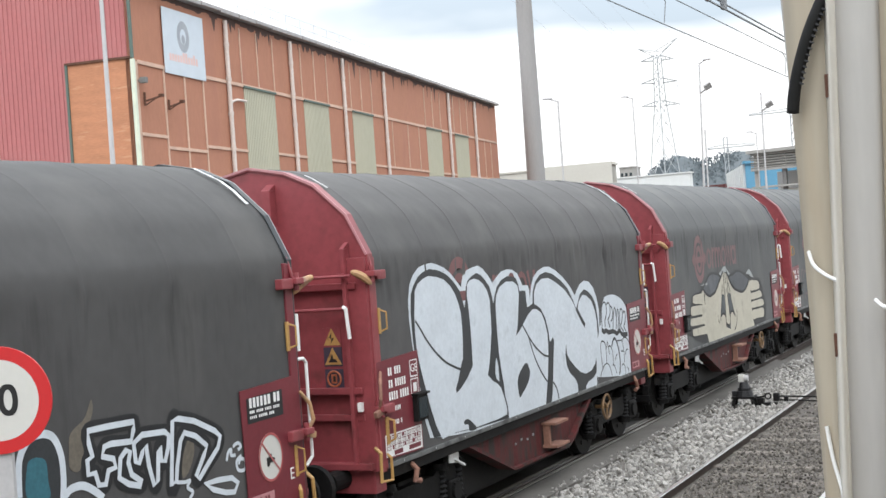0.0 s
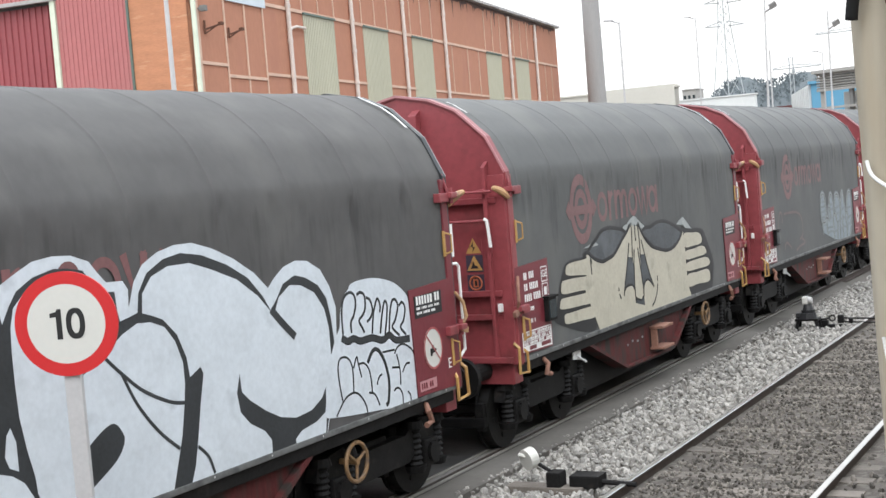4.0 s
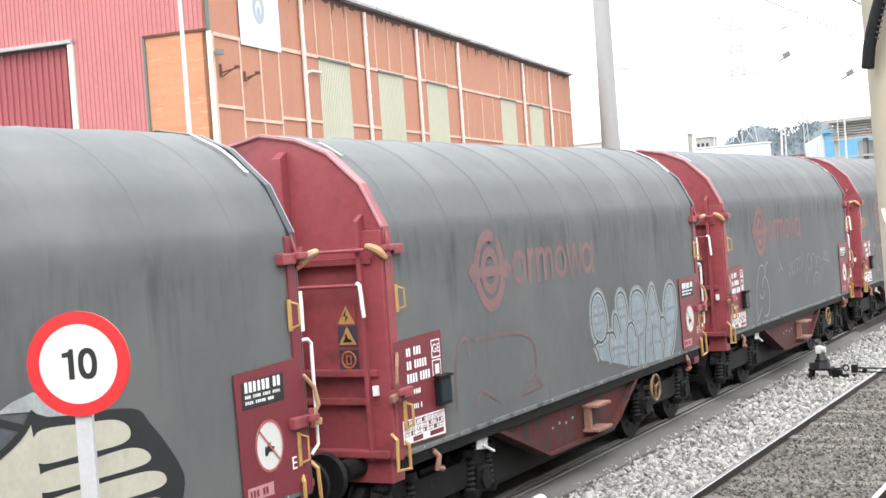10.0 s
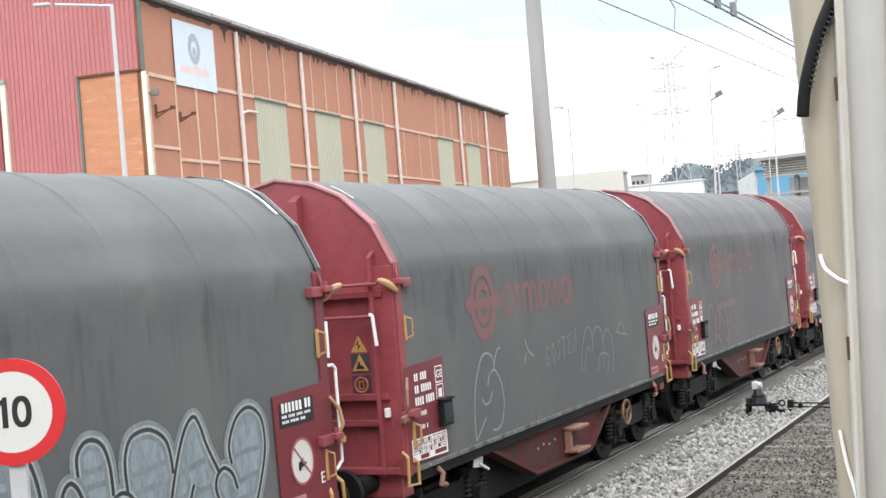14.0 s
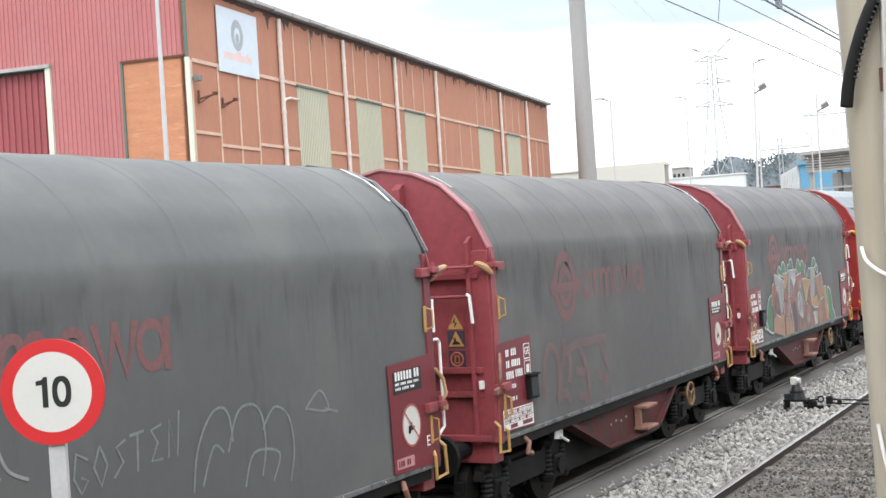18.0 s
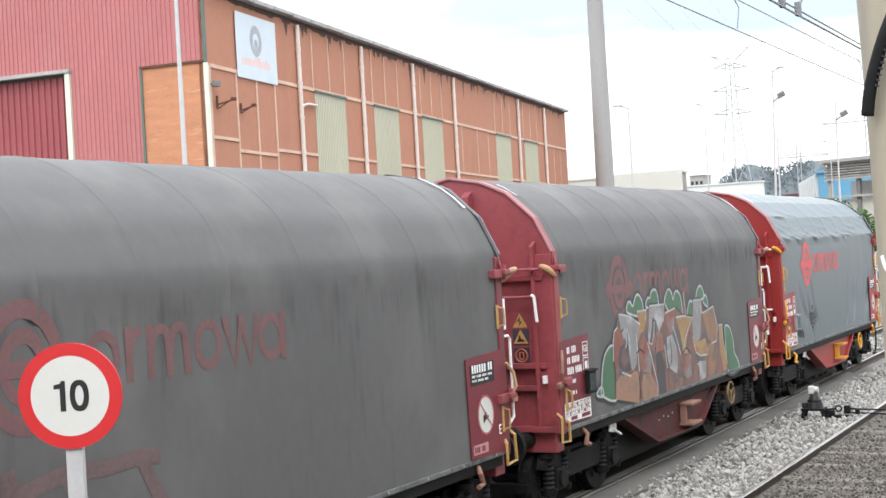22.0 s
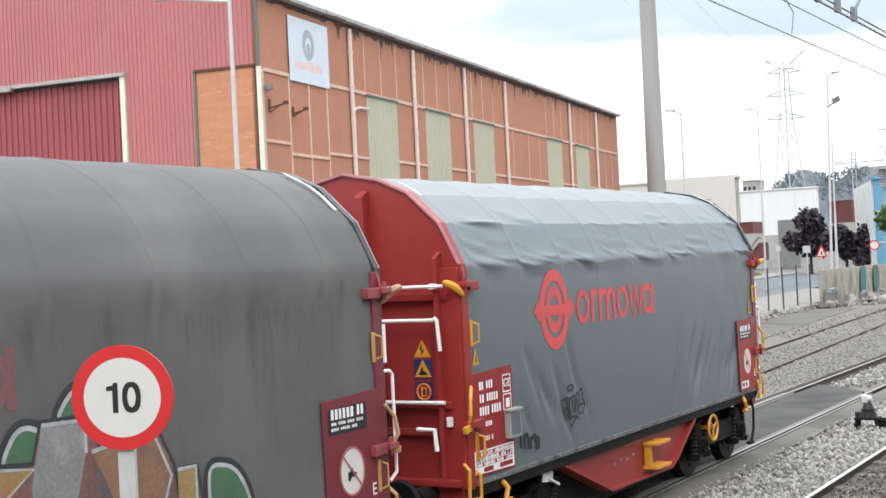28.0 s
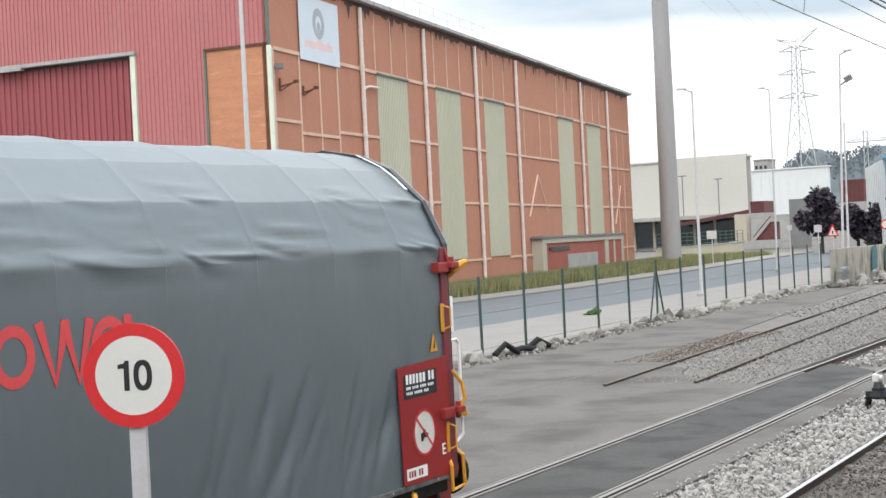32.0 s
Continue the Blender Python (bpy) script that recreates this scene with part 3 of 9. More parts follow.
def rail(name, x0, y0, x1, y1, top, head, label):
    """Flat-bottomed rail: foot, web and head."""
    d = math.hypot(x1 - x0, y1 - y0)
    t = Matrix.Translation((x0, y0, 0)) @ Matrix.Rotation(-math.atan2(x1 - x0, y1 - y0), 4, "Z")
    r = tagged(new(name), label, "rail", kind="structure")
    bm = bmesh.new()
    prism(bm, [(-0.07, top - 0.155), (0.07, top - 0.155), (0.07, top - 0.14), (0.012, top - 0.12), (0.012, top - 0.045), (0.036, top - 0.03),
               (0.036, top - 0.006), (-0.036, top - 0.006), (-0.036, top - 0.03), (-0.012, top - 0.045), (-0.012, top - 0.12), (-0.07, top - 0.14)], "y", 0, d)
    bm.transform(t)
    part("rail_web", bm, M["rail"], r)
    bm = bmesh.new()
    prism(bm, [(-0.035, top - 0.006), (-0.028, top), (0.028, top), (0.035, top - 0.006)], "y", 0, d)
    bm.transform(t)
    part("rail_head", bm, head, r)


for x in (-7.45, -9.25):
    rail("rail", x, -30, x, 400, 0.0, M["rail_dull"], "dull steel rail set in asphalt")
# dark strips for the grooves beside the embedded rails, set nearly flush
for x0, x1 in ((-7.62, -7.28), (-9.42, -9.08)):
    bm = bmesh.new()
    slab(bm, [(x0, -30), (x1, -30), (x1, 31), (x0, 31)], -0.158, -0.028)
    setting("rail_groove", bm, M["groove"], "dark groove beside the rail", "groove")
for x in (-7.56, -7.34, -9.36, -9.14):
    bm = bmesh.new()
    slab(bm, [(x - 0.02, -30), (x + 0.02, -30), (x + 0.02, 31), (x - 0.02, 31)], -0.1, -0.01)
    setting("groove_lip", bm, M["paving"], "pale concrete lip of the rail groove", "kerb")
for x in (-5.19, -3.14):
    rail("rail", x, -30, x, 400, 0.02, M["rail_top"], "steel rail with a polished head on old sleepers")
# the siding that turns away from the main line and dies out in the asphalt
for x0, y0, x1, y1 in ((-10.9, 28.5, -34.0, 370), (-12.78, 27.7, -36.0, 370)):
    rail("rail", x0, y0, x1, y1, 0.035, M["rail_rust"], "rusty rail of a disused siding")
rail("rail", -14.9, 10.0, -14.1, 36.0, -0.014, M["rail_rust"], "rusty rail flush with the asphalt")

bm = bmesh.new()
slab(bm, [(-9.6, 28.2), (-10.4, 27.6), (-14.2, 27.4), (-14.6, 36), (-18.5, 75), (-22, 120), (-60, 420), (-9.6, 420)], -0.159, -0.045)
setting("siding_bed", bm, M["dust"], "level gritty bed round the siding", "trackbed")
# trackbed and sleepers of the nearer line
bm = bmesh.new()
slab(bm, [(-5.75, -20), (1.5, -20), (1.5, 300), (-5.75, 300)], -0.158, -0.10)
setting("trackbed", bm, M["trackbed"], "oil-stained grit between the nearer rails", "trackbed")
bm = bmesh.new()
box(bm, (0, 0, 0), (2.75, 0.24, 0.12), bevel=0.015)
sleeper_mesh = mesh_of("sleeper", bm, M["sleeper"])
track = tagged(new("sleeper_row"), "weathered oily sleepers under the nearer rails", "sleeper", kind="structure")
rng = random.Random(8)
for i in range(75):
    share("sleeper", sleeper_mesh, track, pose(-4.16 + rng.uniform(-0.04, 0.04), 5 + 0.6 * i, -0.158 + rng.uniform(-0.012, 0.012), 0, rng.uniform(-0.6, 0.6), rng.uniform(-1.5, 1.5)))


def stones(name, material, regions, seed, label):
    """Loose broken stone: many small deformed lumps in one mesh. Regions: (count, x0, x1, y0, y1, smallest, largest, level)."""
    r = np.random.default_rng(seed)
    t = (1 + 5 ** 0.5) / 2
    ico = np.array([(-1, t, 0), (1, t, 0), (-1, -t, 0), (1, -t, 0), (0, -1, t), (0, 1, t), (0, -1, -t), (0, 1, -t), (t, 0, -1), (t, 0, 1), (-t, 0, -1), (-t, 0, 1)]) / 1.9
    tri = [(0, 11, 5), (0, 5, 1), (0, 1, 7), (0, 7, 10), (0, 10, 11), (1, 5, 9), (5, 11, 4), (11, 10, 2), (10, 7, 6), (7, 1, 8), (3, 9, 4), (3, 4, 2),
           (3, 2, 6), (3, 6, 8), (3, 8, 9), (4, 9, 5), (2, 4, 11), (6, 2, 10), (8, 6, 7), (9, 8, 1)]
    verts, faces, k = [], [], 0
    for count, x0, x1, y0, y1, s0, s1, z in regions:
        for _ in range(count):
            s = r.uniform(s0, s1)
            a = r.uniform(0, 2 * math.pi)
            v = ico * r.uniform(0.7, 1.3, (12, 1)) * (s * r.uniform(0.7, 1.4), s, s * r.uniform(0.5, 0.9))
            q = Euler((r.uniform(0, 6), r.uniform(0, 6), a)).to_matrix()
            v = v @ np.array(q).T + (r.uniform(x0, x1), r.uniform(y0, y1), z + r.uniform(-0.3, 0.5) * s)
            verts.append(v)
            faces += [(f[0] + k, f[1] + k, f[2] + k) for f in tri]
            k += 12
    me = bpy.data.meshes.new(name)
    me.from_pydata(np.concatenate(verts).tolist(), [], faces)
    me.materials.append(material)
    return tagged(new(name, me), label, "gravel", kind="stuff")


bm = bmesh.new()
slab(bm, [(-6.95, -20), (-5.3, -20), (-5.3, 300), (-6.95, 300)], -0.158, -0.085)
setting("ballast_bed", bm, M["dust"], "pale ballast shoulder between two tracks", "ballast")
stones("ballast", M["stone"], [(2600, -6.74, -5.32, 12, 19, 0.018, 0.05, -0.07), (3400, -6.76, -5.3, 19, 32, 0.022, 0.055, -0.07),
                               (2500, -6.85, -5.3, 32, 60, 0.03, 0.065, -0.07), (1200, -9.0, -7.6, 33.5, 60, 0.03, 0.06, -0.1),
                               (500, -6.9, -6.6, 12, 33, 0.012, 0.03, -0.02)], 3, "pale broken ballast stone between the rails")
stones("siding_ballast", M["stone_siding"], [(1200, -12.6, -9.7, 28.5, 34, 0.012, 0.035, -0.04), (5200, -13.6, -9.6, 33, 50, 0.016, 0.042, -0.04), (4200, -16.5, -9.8, 50, 90, 0.025, 0.06, -0.04)], 5, "sparse pale stone round the siding")
stones("track_grit", M["stone_dark"], [(6500, -5.1, -3.25, 11.5, 24, 0.008, 0.03, -0.092), (3000, -5.1, -3.25, 24, 45, 0.015, 0.04, -0.092), (900, -3.0, -1.6, 12, 30, 0.02, 0.05, -0.092)],
       6, "dirty dark stone between the nearer rails")

# road, its pavements, verge
bm = bmesh.new()
slab(bm, [(-37.5, -60), (-26.2, -60), (-26.6, 60), (-27.5, 80), (-29.5, 105), (-36, 170), (-48, 170), (-41, 105), (-38.6, 80)], -0.158, -0.03)
setting("road", bm, M["road"], "blue-grey asphalt road behind the fence", "road")
bm = bmesh.new()
slab(bm, [(-26.15, -60), (fence_x(-60) - 0.15, -60), (fence_x(74) - 0.15, 74), (-23.8, 100), (-29.4, 105), (-27.4, 80), (-26.5, 60)], -0.158, 0.05)
setting("pavement", bm, M["paving"], "pale concrete pavement along the fence", "pavement")
bm = bmesh.new()
slab(bm, [(-41.2, -60), (-37.6, -60), (-38.7, 80), (-41.1, 105), (-48.1, 170), (-52, 170), (-44.2, 105), (-41.8, 80)], -0.158, 0.07)
setting("pavement", bm, M["paving"], "pale pavement on the far side of the road", "pavement")
marks = tagged(new("road_marking"), "broken white centre line on the road", "marking", kind="structure")
bm = bmesh.new()
box(bm, (0, 0, 0), (0.14, 2.0, 0.008))
mark_mesh = mesh_of("line_dash", bm, M["paving"])
for i in range(16):
    y = 30 + 5 * i
    share("line_dash", mark_mesh, marks, pose(-32.4 - max(0, y - 60) * 0.06, y, -0.024, 0, 0, 2 if y < 60 else 4))
bm = bmesh.new()
slab(bm, [(-41.25, -60), (-41.85, 80), (-44.25, 105), (-52.1, 170), (-70, 200), (-47, 60), (-44, 53), (-48, 30), (-60, -60)], -0.158, 0.04)
setting("verge", bm, M["grass"], "green grass verge below the warehouse", "grass")


def grass(name, count, area, seed, tall, label):
    """Tufts of thin blades in one mesh."""
    r = np.random.default_rng(seed)
    verts, faces = [], []
    for _ in range(count):
        x, y = area(r.random(), r.random())
        for _ in range(4):
            a, h, w = r.uniform(0, 6.28), tall * r.uniform(0.4, 1.2), 0.035
            bx, by = x + r.uniform(-0.15, 0.15), y + r.uniform(-0.15, 0.15)
            lx, ly = r.uniform(-0.3, 0.3) * h, r.uniform(-0.3, 0.3) * h
            k = len(verts)
            verts += [(bx - w * math.cos(a), by - w * math.sin(a), 0.03), (bx + w * math.cos(a), by + w * math.sin(a), 0.03), (bx + lx, by + ly, 0.03 + h)]
            faces.append((k, k + 1, k + 2))
    me = bpy.data.meshes.new(name)
    me.from_pydata(verts, [], faces)
    me.materials.append(M["grass"])
    return tagged(new(name, me), label, "grass", kind="stuff")


grass("verge_grass", 17000, lambda u, v: (-41.9 - max(0, 60 * v + 62 - 80) * 0.11 - u * (5 + 3.5 * v), 62 + 60 * v), 2, 0.85, "tall green grass on the verge before the warehouse")


def far_verge(u, v):
    """The strip between the far pavement and the low cream wall."""
    y = 92 + 68 * v
    near, far = -43.3 - max(0, y - 100) * 0.12, -46.5 - (y - 60) * 0.164
    return near + (far - near) * u, y


grass("verge_grass", 14000, far_verge, 5, 0.6, "green grass before the low cream wall")


# ---- the warehouse ----
WALL_AZ = radians(9.4)                      # the long wall runs off to the left of the track's direction
CORNER = Vector((-42.3, 53.2, 0))
LONG, HIGH, GABLE = 75.0, 17.75, 34.0
WALL = Matrix.Translation(CORNER) @ Matrix.Rotation(WALL_AZ, 4, "Z")   # local y along the long wall, local -x along the gable
shop = base("warehouse", CORNER, "long industrial hall of orange brick with red sheet gable", "building", turn=Matrix.Rotation(WALL_AZ, 4, "Z"))


def hall(name, bm, material, label="", parent=None):
    return part(name, bm, material, parent or shop, label)


bm = bmesh.new()
box(bm, (-0.2, LONG / 2, HIGH / 2 - 0.1), (0.4, LONG, HIGH + 0.2))
long_wall = hall("brick_wall", bm, M["brick"], "orange-brown brick long wall")
bm = bmesh.new()
box(bm, (-GABLE + 0.2, LONG / 2, HIGH / 2), (0.4, LONG, HIGH))
hall("back_wall", bm, M["brick"])
bm = bmesh.new()
prism(bm, [(-GABLE, 0), (-0.4, 0), (-0.4, HIGH), (-GABLE / 2, HIGH + 3.6), (-GABLE, HIGH)], "y", LONG - 0.4, LONG)
hall("end_wall", bm, M["brick"])
bm = bmesh.new()
prism(bm, [(0.45, HIGH + 0.12), (0.45, HIGH + 0.2), (-GABLE / 2, HIGH + 3.85), (-GABLE - 0.4, HIGH + 0.2), (-GABLE - 0.4, HIGH + 0.12), (-GABLE / 2, HIGH + 3.72)], "y", -0.3, LONG + 0.4)
hall("roof", bm, M["fascia"], "grey corrugated roof")
# eaves: a ragged run of gutter boards
rng = random.Random(11)
bm = bmesh.new()
box(bm, (0, 0, 0), (0.5, 2.36, 0.2), bevel=0.04)
box(bm, (0.0, -1.15, 0.0), (0.56, 0.1, 0.26), bevel=0.02)
eave_mesh = mesh_of("gutter_board", bm, M["fascia"])
for i in range(31):
    share("gutter_board", eave_mesh, shop, pose(0.2, 1.2 + 2.42 * i, HIGH + 0.09 + rng.uniform(-0.025, 0.025), 0, rng.uniform(-3, 3), rng.uniform(-0.4, 0.4)))
# guard rail along the roof edge
bm = bmesh.new()
rod(bm, (0, 0, 0), (0, 0, 1.15), 0.012, 5)
guard_post = mesh_of("guard_post", bm, M["steel_pale"])
for i in range(32):
    share("guard_post", guard_post, shop, pose(0.25, 0.4 + 2.4 * i, HIGH + 0.12))
for z in (0.62, 1.15):
    bm = bmesh.new()
    rod(bm, (0.25, 0.3, HIGH + 0.12 + z), (0.25, LONG - 0.2, HIGH + 0.12 + z), 0.01, 5)
    hall("guard_rail", bm, M["steel_pale"])
# a dark ragged strip painted for the soffit's shade, and damp stains below the gutter
rng = random.Random(31)
for i in range(74):
    bm = bmesh.new()
    y, h = 0.5 + i * 1.005, 0.16 + 0.16 * rng.random()
    blob(bm, [(y - 0.505, HIGH - 0.01), (y + 0.505, HIGH - 0.01), (y + 0.5, HIGH - 0.08 - h), (y + 0.1, HIGH - 0.08 - h * rng.uniform(0.6, 1.5)), (y - 0.5, HIGH - 0.08 - h)], 0.0035, smooth=False)
    hall("gutter_stain", bm, M["stain"])
for i in range(58):
    bm = bmesh.new()
    y, w, h = rng.uniform(8, LONG - 1), rng.uniform(0.12, 0.7), rng.uniform(0.2, 0.8) * rng.choice((1, 1, 1, 2))
    ring_pts = [(y - w / 2, HIGH - 0.12), (y + w / 2, HIGH - 0.12), (y + w * 0.3, HIGH - 0.2 - h * 0.5), (y + w * 0.05, HIGH - 0.2 - h), (y - w * 0.25, HIGH - 0.2 - h * 0.6)]
    blob(bm, ring_pts, 0.002)
    hall("damp_stain", bm, M["stain"])
# cream frame: horizontal bands and slim posts standing proud of the brick
def beam(y0, y1, z, h=0.2):
    bm = bmesh.new()
    box(bm, (0.035, (y0 + y1) / 2, z), (0.07, y1 - y0, h), bevel=0.015)
    hall("concrete_band", bm, M["band"])


def upright(y, z0, z1, w=0.14):
    bm = bmesh.new()
    box(bm, (0.03, y, (z0 + z1) / 2), (0.06, w, z1 - z0), bevel=0.015)
    hall("concrete_post", bm, M["band"])


PIPES = (10.7, 20.2, 29.7, 38.7, 56.8, 66.0)
SHEETS = ((12.95, 17.4, 2.3), (22.25, 26.6, 2.3), (31.5, 35.8, 2.3), (49.8, 54.1, 3.6), (58.8, 63.2, 3.6))


def spans(y0, y1):
    """The stretches of wall between the sheeted openings."""
    cut = [y0] + [v for a, b, _ in SHEETS for v in (a, b) if y0 < a and b < y1] + [y1]
    return [(a, b) for a, b in zip(cut[::2], cut[1::2])]


beam(0.35, LONG - 0.2, 13.85)
for z in (10.0, 6.15, 2.15):
    for a, b in spans(0.35, LONG - 0.2):
        if z != 10.0 or a > 1:
            beam(a, b, z, 0.17)
beam(0.35, 3.1, 10.2, 0.17)
beam(3.1, 7.6, 9.65, 0.17)
beam(7.6, 12.95, 9.95, 0.17)
for y in (3.1, 5.4, 7.6):
    upright(y, 0, 13.75)
for y0, y1, _ in SHEETS:
    for k in (0.0, 0.5, 1.0):
        upright(y0 + (y1 - y0) * k + (0.15 if k == 1 else -0.15 if k == 0 else 0), 13.95, HIGH - 0.5, 0.1)
for y in (40.5, 44.5, 47.5, 69.5, 72.0):
    upright(y, 9.9 if y < 48 else 0, 13.75, 0.1)
# gable-shaped scar of a vanished roof
for a, b in (((41.0, 5.2), (43.5, 8.6)), ((43.5, 8.6), (45.8, 5.6)), ((67.8, 4.5), (70.4, 8.3))):
    bm = bmesh.new()
    rod(bm, (0.0, *a), (0.0, *b), 0.1, 6)
    hall("roof_scar", bm, M["band"])
upright(0.2, 0, 13.85, 0.34)
for y in PIPES:
    bm = bmesh.new()
    rod(bm, (0.16, y, 0.3), (0.16, y, HIGH - 0.35), 0.13, 10)
    for z in range(1, 9):
        rod(bm, (0.16, y, z * 2 - 0.1), (0.16, y, z * 2 + 0.1), 0.16, 10)
    hall("downpipe", bm, M["pipe"], "dulled white downpipe")
bm = bmesh.new()
pipe(bm, [(0.16, 10.7, 12.55), (0.18, 11.0, 12.75), (0.2, 11.6, 12.88), (0.16, 12.9, 12.9)], 0.08)
hall("pipe_elbow", bm, M["pipe"])
for y0, y1, z0 in SHEETS:
    bm = bmesh.new()
    n = 18
    w = (y1 - y0) / n
    prof = []
    for i in range(n):
        prof += [(0.05, y0 + i * w), (0.05, y0 + (i + 0.55) * w), (0.09, y0 + (i + 0.65) * w), (0.09, y0 + (i + 0.9) * w)]
    prof += [(0.05, y1), (0.0, y1), (0.0, y0)]
    slab(bm, prof, z0, 13.75)
    panel = hall("translucent_sheet", bm, M["sheet"], "tall pale green translucent sheeting")
    bm = bmesh.new()
    box(bm, (0.08, (y0 + y1) / 2, 13.78), (0.16, y1 - y0 + 0.2, 0.12))
    part("flashing", bm, M["green_trim"], panel)
# rusted brackets and a floodlight near the corner
for y, z, s in ((0.8, 11.98, 0.7), (3.35, 11.9, 0.55)):
    bm = bmesh.new()
    rod(bm, (0.1, y, z - 0.45 * s), (0.1, y, z + 0.5 * s), 0.06, 6)
    rod(bm, (0.1, y, z - 0.1), (1.1 * s, y + 0.5, z + 0.15), 0.05, 6)
    rod(bm, (0.1, y, z - 0.45 * s), (0.8 * s, y + 0.35, z + 0.05), 0.035, 6)
    box(bm, (1.1 * s, y + 0.5, z + 0.18), (0.22, 0.25, 0.16), bevel=0.03)
    hall("iron_bracket", bm, M["rust"], "rusted iron bracket")
bm = bmesh.new()
box(bm, (0.3, 0.45, 12.9), (0.35, 0.3, 0.3), bevel=0.05)
rod(bm, (0.05, 0.35, 12.9), (0.3, 0.35, 12.9), 0.06)
hall("floodlight", bm, M["concrete_dark"])
# banner: one flat printed cloth with a round emblem and a washed-out word
banner = base("banner", CORNER, "faded white advertising banner with grey emblem", "banner", turn=Matrix.Rotation(WALL_AZ, 4, "Z"))
bm = bmesh.new()
box(bm, (0.09, 5.55, 15.35), (0.03, 4.7, 3.5), bevel=0.01)
part("cloth", bm, M["poster"], banner)
bm = bmesh.new()
ring(bm, (5.45, 15.75), 0.42, 0.85, 0.106, squash=0.82)
ring(bm, (5.45, 15.6), 0.0, 0.26, 0.106, squash=0.8)
part("emblem", bm, M["poster_ink"], banner)
bm = bmesh.new()
rng = random.Random(2)
for i in range(11):
    h = rng.choice((0.38, 0.38, 0.55))
    blob(bm, [(3.75 + i * 0.3, 14.32), (3.99 + i * 0.3, 14.32), (3.99 + i * 0.3, 14.32 + h), (3.75 + i * 0.3, 14.32 + h)], 0.106, smooth=False)
part("print_bar", bm, M["poster_red"], banner)


def ribbed(bm, x0, x1, z0, z1, y, pitch=0.27, deep=0.06, top=None):
    """Vertical trapezoid sheet; top(x) gives a sloping upper edge."""
    n = max(1, int(round((x1 - x0) / pitch)))
    w = (x1 - x0) / n
    xs = []
    for i in range(n):
        xs += [(x0 + i * w, y), (x0 + (i + 0.62) * w, y), (x0 + (i + 0.7) * w, y - deep), (x0 + (i + 0.92) * w, y - deep)]
    xs.append((x1, y))
    lo = [bm.verts.new((px, py, z0)) for px, py in xs]
    hi = [bm.verts.new((px, py, top(px) if top else z1)) for px, py in xs]
    for i in range(len(xs) - 1):
        bm.faces.new((lo[i], lo[i + 1], hi[i + 1], hi[i]))


slope_top = lambda x: HIGH + 3.6 - abs(x + GABLE / 2) / (GABLE / 2) * 3.6
for x0, x1, z0, top in ((-3.75, 0.0, 14.05, slope_top), (-8.05, -3.75, 0.0, slope_top), (-21.0, -8.05, 14.3, slope_top), (-GABLE, -21.0, 0.0, slope_top)):
    bm = bmesh.new()
    ribbed(bm, x0, x1, z0, 0, 0.0, top=top)
    hall("sheet_cladding", bm, M["cladding"], "faded red ribbed sheet cladding")
bm = bmesh.new()
box(bm, (-1.9, 0.2, 7.0), (3.7, 0.4, 14.0))
hall("brick_panel", bm, M["brick_pale"], "paler orange brick panel")
bm = bmesh.new()
prism(bm, [(-GABLE, 0), (-0.42, 0), (-0.42, HIGH), (-GABLE / 2, HIGH + 3.55), (-GABLE, HIGH)], "y", 0.45, 0.6)
hall("inner_lining", bm, M["concrete_dark"])
bm = bmesh.new()
ribbed(bm, -21.0, -8.3, 9.75, 14.1, 0.3, pitch=0.4, deep=0.09)
ribbed(bm, -21.0, -8.3, 0.0, 9.55, 0.36, pitch=0.4, deep=0.09)
hall("sliding_door", bm, M["cladding_door"], "deep red ribbed sliding door")
bm = bmesh.new()
box(bm, (-8.2, -0.02, 7.15), (0.3, 0.28, 14.3), bevel=0.02)
hall("door_post", bm, M["pale_trim"], "pale green door post")
bm = bmesh.new()
box(bm, (-14.5, -0.1, 14.32), (13.0, 0.3, 0.2), bevel=0.02)
box(bm, (-16.2, -0.14, 14.25), (1.6, 0.3, 0.34), bevel=0.02)
hall("door_track", bm, M["fascia"])
bm = bmesh.new()
box(bm, (-3.78, -0.04, 7.0), (0.13, 0.1, 14.1))
box(bm, (0.02, -0.06, 15.9), (0.14, 0.14, 3.8))
hall("corner_strip", bm, M["green_trim"])
bm = bmesh.new()
box(bm, (0.02, -0.05, 7.0), (0.22, 0.16, 13.9), bevel=0.02)
hall("corner_post", bm, M["pale_trim"])
bm = bmesh.new()
box(bm, (-1.9, -0.04, 14.05), (3.9, 0.1, 0.12))
hall("flashing", bm, M["rust"])

# small annexe at the foot of the long wall
annexe = base("annexe", WALL @ Vector((-1.2, 41.3, 0)), "low brick annexe with cream frame and flat roof", "building", turn=Matrix.Rotation(WALL_AZ, 4, "Z"))
bm = bmesh.new()
box(bm, (1.0, 12.9, 1.5), (2.0, 25.8, 3.0))
part("wall", bm, M["brick_dark"], annexe)
bm = bmesh.new()
box(bm, (1.05, 12.9, 3.52), (2.3, 26.6, 0.2), bevel=0.03)
part("flat_roof", bm, M["concrete_dark"], annexe)
for y, w in ((0.45, 1.1), (19.6, 1.2), (22.4, 0.4), (25.5, 0.7)):
    bm = bmesh.new()
    box(bm, (2.02, y, 1.5), (0.14, w, 3.0), bevel=0.02)
    part("post", bm, M["cream"], annexe)
bm = bmesh.new()
box(bm, (1.0, -0.05, 1.5), (2.1, 0.14, 3.0))
part("end_wall", bm, M["cream"], annexe)
bm = bmesh.new()
box(bm, (1.04, 12.9, 3.22), (2.14, 26.0, 0.42), bevel=0.02)
